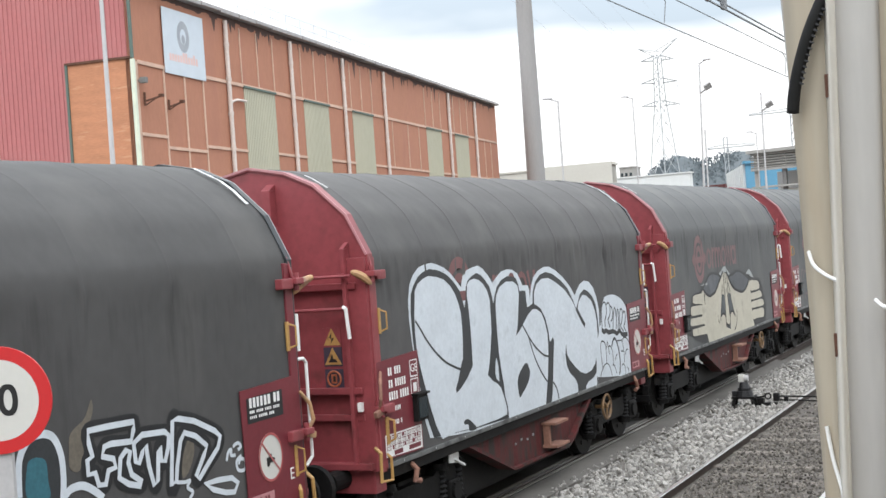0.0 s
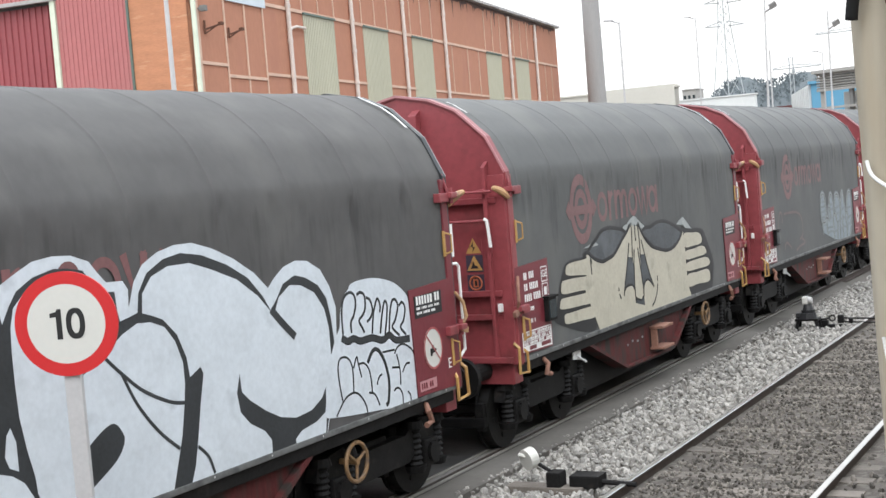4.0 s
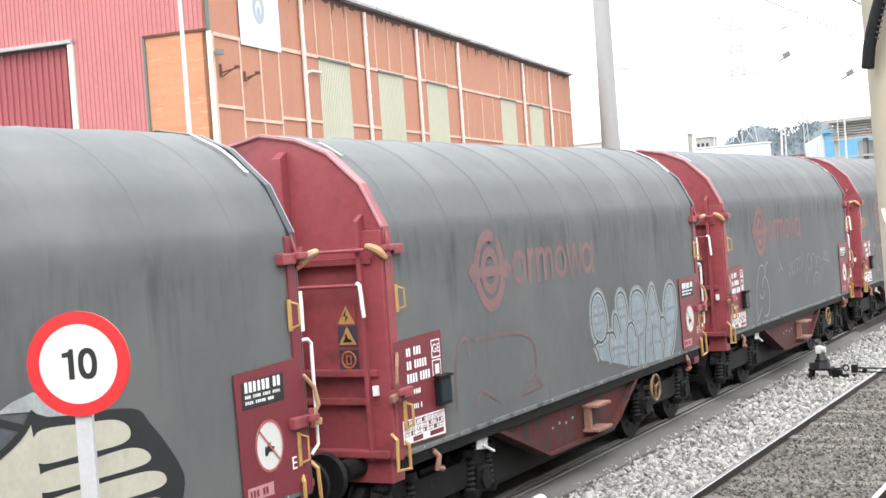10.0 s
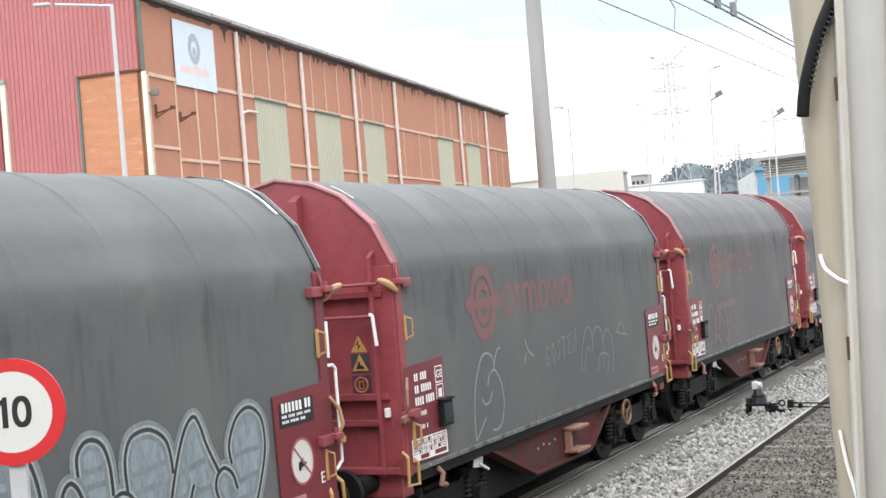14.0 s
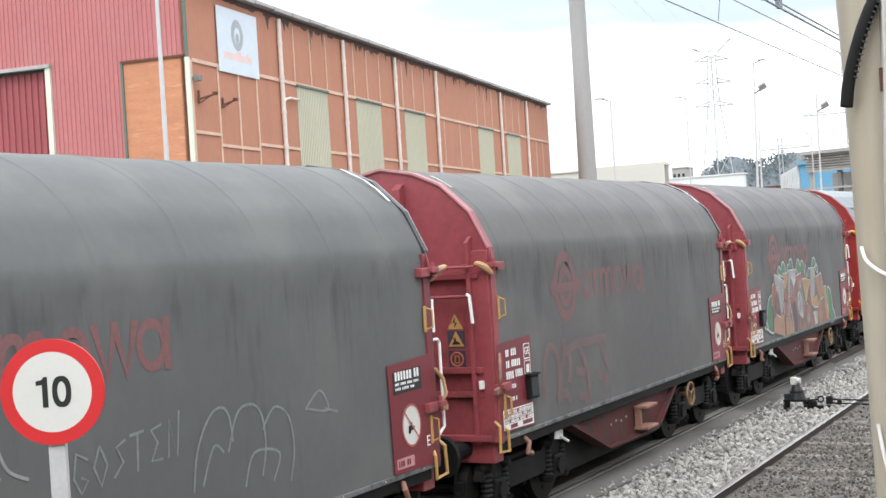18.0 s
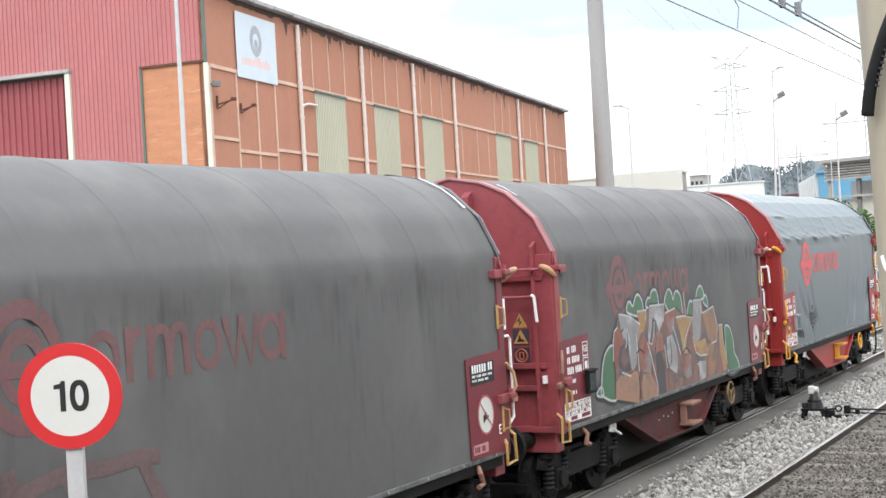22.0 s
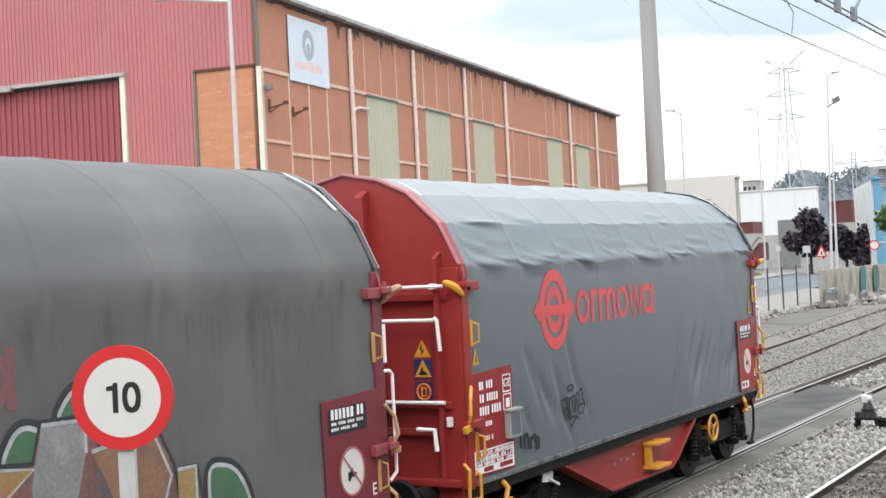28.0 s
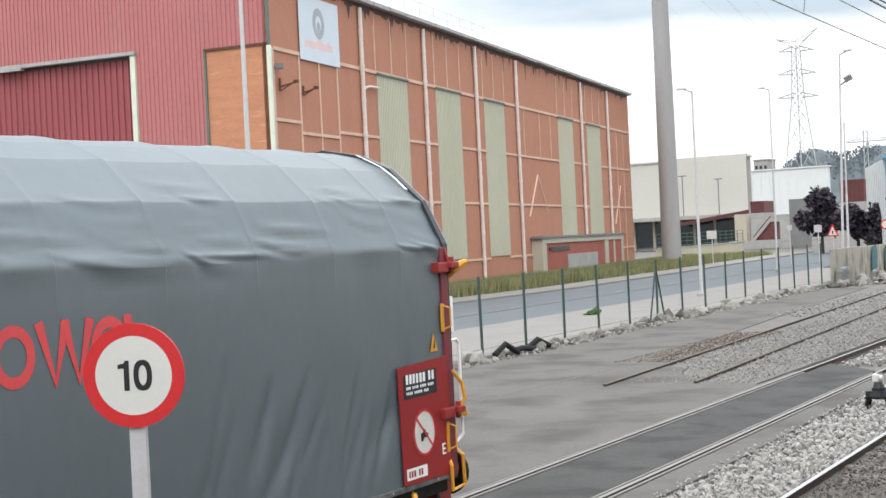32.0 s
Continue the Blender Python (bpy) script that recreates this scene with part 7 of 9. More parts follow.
    bm = bmesh.new()
    wording(bm, 3.97, 2.11, 0.36, 0.09, x + 0.012, 6, 16)
    wording(bm, 4.37, 2.115, 0.12, 0.09, x + 0.012, 2, 16)
    wording(bm, 3.97, 2.06, 0.5, 0.026, x + 0.012, 18, 4)
    wording(bm, 3.97, 2.01, 0.4, 0.026, x + 0.012, 14, 5)
    part("writing_bar", bm, M["white"], board, kind="stuff")
    bm = bmesh.new()
    ring(bm, (4.26, 1.62), 0.0, 0.225, x + 0.009, squash=0.88)
    part("sign_disc", bm, M["sign_white"], board)
    bm = bmesh.new()
    ring(bm, (4.26, 1.62), 0.203, 0.226, x + 0.013, squash=0.88)
    stroke(bm, [(4.12, 1.77), (4.4, 1.47)], 0.018, x + 0.0145, smooth=False)
    part("sign_ring", bm, M["sign_red"] if fresh else M["ring_faded"], board, "red prohibition ring")
    bm = bmesh.new()
    blob(bm, [(4.19, 1.54), (4.19, 1.62), (4.23, 1.62), (4.23, 1.65), (4.27, 1.65), (4.27, 1.62), (4.33, 1.6), (4.29, 1.57), (4.24, 1.57), (4.22, 1.54)], x + 0.0135, smooth=False, thick=0.002)
    part("wagon_figure", bm, M["sign_black"], board)
    bm = letters("E", 0.16, 0.003)
    bm.transform(Matrix.Translation((x + 0.012, 4.6, 1.4)) @ Matrix.Rotation(radians(90), 4, "Z") @ Matrix.Rotation(radians(90), 4, "X"))
    part("letter", bm, M["white"], board, "white letter E")
    bm = bmesh.new()
    blob(bm, [(3.92, 1.2), (4.28, 1.2), (4.28, 1.31), (3.92, 1.31)], x + 0.009, smooth=False, thick=0.002)
    part("label_strip", bm, M["white"] if fresh else M["trim"], board)
    bm = bmesh.new()
    wording(bm, 3.95, 1.225, 0.26, 0.06, x + 0.013, 6, 8)
    part("writing_bar", bm, plate, board, kind="stuff")
    # the number plate at the leading end
    bm = bmesh.new()
    blob(bm, [(-4.81, 1.2), (-3.85, 1.18), (-3.83, 2.3), (-4.81, 2.26)], x, smooth=False, thick=0.008)
    board = part("data_plate", bm, plate, wagon, "dark red data plate")
    bm = bmesh.new()
    wording(bm, -4.57, 2.09, 0.1, 0.085, x + 0.01, 2, 16)
    wording(bm, -4.42, 2.095, 0.16, 0.085, x + 0.01, 3, 16)
    wording(bm, -4.57, 1.955, 0.1, 0.085, x + 0.01, 2, 18)
    wording(bm, -4.42, 1.96, 0.26, 0.085, x + 0.01, 5, 16)
    wording(bm, -4.58, 1.82, 0.22, 0.09, x + 0.01, 4, 16)
    wording(bm, -4.32, 1.825, 0.22, 0.09, x + 0.01, 4, 18)
    wording(bm, -4.57, 1.7, 0.28, 0.05, x + 0.01, 8, 14)
    wording(bm, -4.55, 1.55, 0.24, 0.05, x + 0.01, 7, 15)
    part("writing_bar", bm, M["white"], board, kind="stuff")
    bm = bmesh.new()
    for z0, z1 in ((2.02, 2.2), (1.8, 1.99)):
        stroke(bm, [(-4.05, z0), (-3.88, z0), (-3.88, z1), (-4.05, z1), (-4.05, z0)], 0.018, x + 0.01, smooth=False)
    box(bm, (x + 0.012, -3.96, 1.895), (0.004, 0.08, 0.1))
    part("panel_outline", bm, M["white"], board)
    bm = letters("GE", 0.13, 0.003)
    bm.transform(Matrix.Translation((x + 0.012, -3.96, 2.11)) @ Matrix.Rotation(radians(90), 4, "Z") @ Matrix.Rotation(radians(90), 4, "X"))
    part("letter", bm, M["white"], board, "white letters GE")
    bm = bmesh.new()
    blob(bm, [(-4.73, 1.22), (-3.87, 1.2), (-3.87, 1.46), (-4.73, 1.46)], x + 0.009, smooth=False, thick=0.002)
    grid = part("load_table", bm, M["white"], board, "white lined load table")
    bm = bmesh.new()
    for z0, z1 in ((1.4, 1.445), (1.345, 1.39), (1.29, 1.335)):
        for c in range(7):
            blob(bm, [(-4.71 + 0.118 * c, z0), (-4.61 + 0.118 * c, z0), (-4.61 + 0.118 * c, z1), (-4.71 + 0.118 * c, z1)], x + 0.0125, smooth=False)
    part("table_field", bm, plate, grid, kind="stuff")
    bm = bmesh.new()
    blob(bm, [(-4.55, 1.225), (-4.35, 1.225), (-4.35, 1.275), (-4.55, 1.275)], x + 0.0125, smooth=False)
    blob(bm, [(-4.2, 1.225), (-3.91, 1.225), (-3.91, 1.275), (-4.2, 1.275)], x + 0.0125, smooth=False)
    part("table_cell", bm, plate, grid, kind="stuff")
    bm = bmesh.new()
    for zz in (1.405, 1.35, 1.295):
        wording(bm, -4.7, zz, 0.8, 0.032, x + 0.014, 26, 20 + int(zz * 1000))
    part("writing_bar", bm, M["white"], board, kind="stuff")
    bm = bmesh.new()
    box(bm, (HALF + 0.05, -3.91, 1.66), (0.07, 0.26, 0.3), bevel=0.012)
    box(bm, (HALF + 0.06, -3.91, 1.815), (0.1, 0.3, 0.025), bevel=0.006)
    pocket = part("label_pocket", bm, M["iron"] if not fresh else M["mast"], wagon, "hinged label pocket")
    bm = bmesh.new()
    box(bm, (HALF + 0.088, -3.91, 1.66), (0.006, 0.2, 0.23))
    part("pocket_window", bm, M["glass_dark"] if not fresh else M["road"], pocket)
    grab(wagon, -4.66, 1.38, 1.64, yellow)
    if fresh:
        for y, z in ((-4.6, 2.42), (4.52, 2.44)):
            bm = bmesh.new()
            blob(bm, [(y - 0.07, z - 0.06), (y + 0.07, z - 0.06), (y, z + 0.12)], HALF + 0.012, smooth=False)
            tri_s = part("yellow_triangle", bm, yellow, wagon, "yellow warning triangle")
            bm = bmesh.new()
            blob(bm, [(y - 0.012, z - 0.03), (y + 0.012, z - 0.03), (y + 0.006, z + 0.06)], HALF + 0.017, smooth=False, thick=0.002)
            part("warning_figure", bm, M["sign_black"], tri_s)
    return wagon


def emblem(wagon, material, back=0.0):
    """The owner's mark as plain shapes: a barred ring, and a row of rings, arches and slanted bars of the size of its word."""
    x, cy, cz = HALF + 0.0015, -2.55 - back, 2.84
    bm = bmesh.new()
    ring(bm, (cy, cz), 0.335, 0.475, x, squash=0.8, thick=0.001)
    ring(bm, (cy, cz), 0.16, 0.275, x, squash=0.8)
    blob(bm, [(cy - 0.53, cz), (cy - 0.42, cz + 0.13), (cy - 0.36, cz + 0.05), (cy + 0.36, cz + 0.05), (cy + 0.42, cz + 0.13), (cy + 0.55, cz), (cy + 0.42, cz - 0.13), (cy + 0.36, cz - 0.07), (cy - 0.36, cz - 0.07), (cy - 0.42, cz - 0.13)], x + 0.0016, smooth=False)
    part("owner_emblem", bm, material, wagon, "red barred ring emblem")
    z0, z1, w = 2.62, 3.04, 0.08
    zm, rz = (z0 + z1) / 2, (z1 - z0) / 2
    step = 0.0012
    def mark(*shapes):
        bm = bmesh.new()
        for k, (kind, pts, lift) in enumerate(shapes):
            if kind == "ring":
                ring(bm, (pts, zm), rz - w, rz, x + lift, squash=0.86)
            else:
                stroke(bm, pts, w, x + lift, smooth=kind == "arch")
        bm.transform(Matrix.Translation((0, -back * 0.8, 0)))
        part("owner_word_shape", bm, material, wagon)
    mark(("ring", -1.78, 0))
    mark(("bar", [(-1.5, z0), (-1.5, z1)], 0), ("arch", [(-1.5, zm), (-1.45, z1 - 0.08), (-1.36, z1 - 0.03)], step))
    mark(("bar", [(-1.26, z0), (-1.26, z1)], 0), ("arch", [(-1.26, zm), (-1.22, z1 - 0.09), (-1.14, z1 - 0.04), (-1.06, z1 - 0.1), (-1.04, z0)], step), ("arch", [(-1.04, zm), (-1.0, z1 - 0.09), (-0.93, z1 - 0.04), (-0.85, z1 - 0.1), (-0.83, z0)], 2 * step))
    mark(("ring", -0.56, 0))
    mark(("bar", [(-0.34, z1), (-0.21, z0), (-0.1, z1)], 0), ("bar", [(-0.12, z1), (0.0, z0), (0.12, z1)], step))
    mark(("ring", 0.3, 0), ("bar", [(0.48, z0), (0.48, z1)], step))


def paint(wagon, kind, name, shapes, material, x, w=0.03, closed=False, smooth=True, label=""):
    for s in shapes:
        bm = bmesh.new()
        if kind == "fill":
            blob(bm, s, x, smooth)
        else:
            stroke(bm, s, w, x, closed, smooth)
        part(name, bm, material, wagon, label)


P0, P1, P2, P3 = HALF + 0.0035, HALF + 0.005, HALF + 0.0065, HALF + 0.008
old = build_wagon(False)
wagons = [old] + [copy_thing(old, pose(TRACK_X, 0, 0)) for _ in range(6)] + [build_wagon(True)]
for i, w in enumerate(wagons[1:7]):
    cloth = [c for c in w.children if c.name.split(".")[0] == "hood"][0]
    cloth.data = mesh_of("hood", hood(5 + 3 * i, False), M["tarp_mid"] if i == 0 else M["tarp_warm"] if i in (4, 5) else M["tarp"], True)
for w in wagons[:2]:
    tagged(w, "covered coil wagon with sooty dark grey hood and wine-red ends", "goods wagon", "goods wagons of the train")
[c for c in wagons[0].children if c.name.split(".")[0] == "hood"][0].data.materials[0] = M["tarp_dark"]

# wagon by wagon: what is printed and sprayed on the side
w = wagons[0]
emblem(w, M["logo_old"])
FC = [[(1.84, 2.24), (2.07, 2.24), (2.38, 2.23), (2.37, 2.17), (2.33, 2.08), (2.09, 2.1), (2.01, 2.09), (1.98, 2.02), (2.11, 1.98), (2.13, 1.91), (2.04, 1.9), (2.0, 1.8), (1.92, 1.81), (1.89, 1.91), (1.81, 1.91), (1.81, 2.02), (1.87, 2.04), (1.84, 2.14)], [(2.26, 2.02), (2.19, 1.97), (2.16, 1.82), (2.27, 1.75), (2.41, 1.71), (2.43, 1.74), (2.31, 1.82), (2.28, 1.92), (2.31, 2.0)], [(2.36, 2.06), (2.47, 2.11), (2.76, 2.09), (2.81, 2.05), (2.79, 1.95), (2.74, 1.85), (2.69, 1.86), (2.69, 1.98), (2.66, 1.94), (2.63, 1.71), (2.58, 1.68), (2.53, 1.85), (2.51, 2.02), (2.46, 1.97), (2.41, 1.89), (2.37, 1.91)], [(2.8, 1.63), (2.87, 2.16), (2.95, 2.17), (3.16, 2.12), (3.45, 1.99), (3.52, 1.93), (3.48, 1.84), (3.34, 1.74), (3.18, 1.62), (3.14, 1.65), (3.27, 1.81), (3.32, 1.88), (3.17, 1.99), (3.02, 2.04), (2.96, 1.98), (2.89, 1.77), (2.87, 1.66)], [(3.25, 1.56), (3.44, 1.56), (3.65, 1.54), (3.74, 1.48), (3.68, 1.41), (3.55, 1.43), (3.37, 1.49)]]
paint(w, "line", "sprayed_shadow", FC[:4], M["spray_black"], P0, 0.13, closed=True, label="black shadow of sprayed letters")
paint(w, "fill", "sprayed_smear", [[(1.65, 2.25), (1.81, 2.34), (1.9, 2.47), (1.91, 2.38), (1.84, 2.25), (1.78, 2.09), (1.72, 1.96), (1.62, 1.99), (1.62, 2.12)], [(3.05, 1.96), (3.12, 2.0), (3.14, 1.86), (3.05, 1.71), (2.96, 1.67), (2.97, 1.82)]], M["spray_tan"], P0, label="brown smeared paint")
paint(w, "line", "sprayed_outline", FC, M["spray_white"], P1, 0.05, closed=True, smooth=False, label="white sprayed outline letters")
paint(w, "line", "sprayed_flourish", [[(2.87, 1.65), (2.98, 1.63), (3.05, 1.63), (3.01, 1.58), (3.08, 1.53), (3.03, 1.48)], [(3.59, 1.7), (3.62, 1.77), (3.67, 1.79), (3.66, 1.74), (3.73, 1.73)], [(3.7, 1.81), (3.78, 1.83), (3.82, 1.79), (3.77, 1.77)], [(3.82, 1.71), (3.74, 1.67), (3.76, 1.59), (3.86, 1.58), (3.87, 1.66), (3.8, 1.68), (3.77, 1.64)]], M["spray_white"], P1, 0.032)
paint(w, "fill", "sprayed_patch", [[(1.1, 1.88), (1.12, 2.1), (1.17, 2.21), (1.26, 2.27), (1.36, 2.27), (1.45, 2.22), (1.51, 2.1), (1.49, 1.8)]], M["spray_dark"], P0, label="dark sprayed oval")
paint(w, "fill", "sprayed_patch", [[(1.16, 1.86), (1.18, 2.09), (1.23, 2.13), (1.3, 2.13), (1.37, 2.09), (1.38, 1.95), (1.38, 1.82)]], M["spray_teal"], P1, label="teal sprayed patch")
paint(w, "line", "sprayed_rim", [[(1.08, 1.88), (1.1, 2.12), (1.17, 2.24), (1.26, 2.29), (1.38, 2.29), (1.47, 2.24), (1.53, 2.11), (1.54, 1.94), (1.52, 1.79)], [(1.53, 1.79), (1.61, 1.84), (1.74, 1.84), (1.86, 1.78), (1.96, 1.7)]], M["spray_white"], P1 + 0.001, 0.062)

w = wagons[1]
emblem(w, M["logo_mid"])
paint(w, "fill", "sprayed_halo", [[(-3.63, 1.26), (-3.75, 1.53), (-3.81, 1.78), (-3.89, 2.22), (-3.92, 2.41), (-3.95, 2.65), (-3.94, 2.88), (-3.88, 3.05), (-3.78, 3.15), (-3.63, 3.23), (-3.47, 3.26), (-3.29, 3.27), (-3.12, 3.24), (-2.96, 3.2), (-2.8, 3.13), (-2.65, 3.03), (-2.52, 2.94), (-2.45, 3.07), (-2.32, 3.14), (-2.12, 3.17), (-1.97, 3.18), (-1.83, 3.13), (-1.68, 3.04), (-1.56, 2.94), (-1.43, 3.0), (-1.26, 3.07), (-1.07, 3.09), (-0.89, 3.08), (-0.71, 3.02), (-0.63, 2.93), (-0.55, 2.85), (-0.84, 1.13), (-1.33, 1.13), (-2.34, 1.15), (-2.98, 1.19)], [(-0.6, 2.85), (-0.37, 2.84), (-0.32, 2.77), (-0.33, 2.63), (-0.25, 2.82), (-0.14, 2.94), (0.04, 3.02), (0.25, 3.06), (0.47, 3.06), (0.73, 2.99), (1.0, 2.88), (1.27, 2.73), (1.45, 2.58), (1.54, 2.65), (1.7, 2.74), (1.89, 2.78), (2.08, 2.76), (2.28, 2.66), (2.41, 2.49), (2.49, 2.28), (2.45, 1.89), (2.35, 1.55), (2.17, 1.13), (1.32, 1.13), (0.17, 1.13), (-0.89, 1.13)]], M["spray_white"], P0, smooth=False, label="white sprayed halo")
paint(w, "fill", "sprayed_shadow", [[(-3.54, 1.25), (-3.68, 1.51), (-3.76, 1.72), (-3.83, 1.97), (-3.88, 2.26), (-3.9, 2.5), (-3.9, 2.74), (-3.87, 2.93), (-3.79, 3.03), (-3.67, 3.12), (-3.54, 3.17), (-3.36, 3.2), (-3.16, 3.18), (-2.98, 3.14), (-2.85, 3.09), (-2.71, 3.01), (-2.57, 2.9), (-2.51, 2.78), (-2.46, 2.68), (-2.41, 2.78), (-2.38, 2.93), (-2.31, 3.01), (-2.18, 3.06), (-2.04, 3.09), (-1.91, 3.06), (-1.79, 2.99), (-1.66, 2.89), (-1.6, 2.76), (-1.58, 2.67), (-1.51, 2.78), (-1.43, 2.88), (-1.27, 2.96), (-1.07, 3.0), (-0.93, 2.99), (-0.78, 2.96), (-0.7, 2.87), (-0.68, 2.78), (-0.56, 2.77), (-0.84, 1.13), (-1.33, 1.15), (-2.33, 1.18), (-3.06, 1.22)], [(-0.61, 2.78), (-0.47, 2.77), (-0.46, 2.63), (-0.44, 2.54), (-0.33, 2.56), (-0.24, 2.58), (-0.21, 2.73), (-0.1, 2.87), (0.1, 2.96), (0.32, 2.99), (0.58, 2.95), (0.9, 2.84), (1.17, 2.7), (1.36, 2.52), (1.46, 2.38), (1.56, 2.47), (1.67, 2.59), (1.86, 2.65), (2.03, 2.61), (2.22, 2.52), (2.34, 2.39), (2.39, 2.19), (2.42, 1.9), (2.32, 1.55), (2.16, 1.13), (1.33, 1.13), (0.17, 1.13), (-0.89, 1.13)]], M["spray_dark"], P1, smooth=False, label="dark sprayed outline")
for shape in [[(-3.78, 2.89), (-3.77, 2.96), (-3.69, 3.04), (-3.56, 3.09), (-3.4, 3.12), (-3.2, 3.1), (-3.0, 3.06), (-2.84, 2.98), (-2.72, 2.88), (-2.63, 2.75), (-2.58, 2.62), (-2.57, 2.46), (-2.58, 2.28), (-2.61, 2.07), (-2.68, 1.99), (-2.72, 1.93), (-2.79, 1.82), (-2.87, 1.73), (-2.85, 1.68), (-2.72, 1.72), (-2.52, 1.82), (-2.37, 1.9), (-2.33, 1.98), (-1.89, 1.77), (-1.76, 1.69), (-1.62, 1.64), (-1.52, 1.57), (-1.44, 1.44), (-1.37, 1.28), (-1.39, 1.21), (-1.72, 1.19), (-2.33, 1.19), (-2.97, 1.22), (-3.32, 1.2), (-3.46, 1.38), (-3.58, 1.62), (-3.65, 1.81), (-3.71, 1.96), (-3.77, 2.13), (-3.82, 2.31), (-3.83, 2.5), (-3.82, 2.68)], [(-2.34, 1.95), (-2.33, 2.19), (-2.33, 2.46), (-2.35, 2.7), (-2.37, 2.83), (-2.34, 2.96), (-2.26, 3.01), (-2.13, 3.02), (-1.99, 3.0), (-1.86, 2.94), (-1.75, 2.85), (-1.69, 2.73), (-1.69, 2.54), (-1.7, 2.33), (-1.75, 2.16), (-1.82, 1.95), (-1.89, 1.82), (-1.93, 1.73), (-2.15, 1.71), (-2.52, 1.82)], [(-1.52, 2.47), (-1.51, 2.64), (-1.47, 2.77), (-1.35, 2.87), (-1.12, 2.93), (-0.89, 2.92), (-0.74, 2.86), (-0.71, 2.74), (-0.75, 2.59), (-0.8, 2.4), (-0.85, 2.28), (-0.91, 2.19), (-0.79, 2.24), (-0.64, 2.32), (-0.43, 2.44), (-0.26, 2.5), (-0.11, 2.49), (0.05, 2.43), (0.16, 2.3), (0.23, 2.12), (0.23, 1.95), (0.2, 1.78), (0.14, 1.54), (0.05, 1.31), (-0.02, 1.13), (-0.22, 1.13), (-0.84, 1.14), (-1.33, 1.15), (-1.34, 1.29), (-1.41, 1.47), (-1.42, 1.59), (-1.47, 1.79), (-1.51, 2.02), (-1.52, 2.25)], [(-0.19, 2.57), (-0.17, 2.72), (-0.05, 2.84), (0.15, 2.9), (0.42, 2.9), (0.69, 2.82), (1.02, 2.7), (1.29, 2.53), (1.5, 2.33), (1.59, 2.48), (1.77, 2.57), (1.94, 2.55), (2.15, 2.46), (2.29, 2.29), (2.34, 2.11), (2.34, 1.84), (2.26, 1.63), (2.13, 1.48), (1.95, 1.4), (1.7, 1.38), (1.47, 1.43), (1.26, 1.53), (1.05, 1.66), (0.95, 1.75), (0.94, 1.91), (0.88, 1.75), (0.91, 1.58), (1.03, 1.46), (1.22, 1.36), (1.31, 1.26), (1.3, 1.13), (0.87, 1.13), (0.2, 1.13), (0.27, 1.27), (0.34, 1.51), (0.4, 1.75), (0.47, 1.99), (0.44, 2.05), (0.3, 1.99), (0.28, 2.15), (0.19, 2.35), (0.04, 2.49), (-0.09, 2.54)], [(-1.64, 1.92), (-1.6, 1.97), (-1.56, 1.86), (-1.56, 1.66), (-1.64, 1.7), (-1.67, 1.78)], [(1.66, 1.19), (1.77, 1.25), (2.01, 1.28), (2.19, 1.35), (2.14, 1.13), (1.67, 1.13)]]:
    paint(w, "fill", "sprayed_letter", [shape], M["spray_white"], P2, smooth=False, label="large white bubble letter")
paint(w, "fill", "sprayed_counter", [[(-0.96, 1.6), (-0.86, 1.7), (-0.63, 1.8), (-0.52, 1.7), (-0.53, 1.61), (-0.63, 1.51), (-0.84, 1.4), (-0.92, 1.37), (-0.96, 1.48)], [(-2.71, 1.31), (-2.61, 1.33), (-2.49, 1.28), (-2.36, 1.18), (-2.56, 1.18), (-2.59, 1.26), (-2.68, 1.27)]], M["spray_dark"], P3)
paint(w, "line", "sprayed_line", [[(-3.81, 2.63), (-3.69, 2.52), (-3.55, 2.38), (-3.37, 2.24), (-3.14, 2.1), (-2.94, 2.02), (-2.71, 1.95)], [(-0.67, 2.32), (-0.48, 2.15), (-0.26, 1.98), (0.03, 1.84), (0.21, 1.8)], [(-0.48, 2.15), (-0.34, 1.89), (-0.13, 1.64), (0.1, 1.45)], [(0.32, 1.42), (0.44, 1.31), (0.5, 1.16)]], M["spray_dark"], P3, 0.03)
paint(w, "line", "sprayed_stroke", [[(1.46, 2.39), (1.61, 2.25), (1.79, 2.1)]], M["spray_dark"], P3, 0.075)
paint(w, "fill", "sprayed_panel", [[(2.72, 2.42), (2.78, 2.47), (2.97, 2.49), (3.23, 2.48), (3.54, 2.41), (3.73, 2.31), (3.83, 2.22), (3.85, 2.07), (3.87, 1.91), (3.88, 1.79), (3.88, 1.56), (3.87, 1.31), (3.87, 1.16), (3.86, 1.13), (3.53, 1.13), (3.14, 1.17), (2.7, 1.21), (2.35, 1.25), (2.17, 1.29), (2.19, 1.43), (2.22, 1.64), (2.27, 1.77), (2.35, 1.86), (2.44, 2.0), (2.52, 2.08), (2.55, 2.21), (2.59, 2.3), (2.64, 2.37)]], M["spray_white"], P2, label="small white sprayed panel")
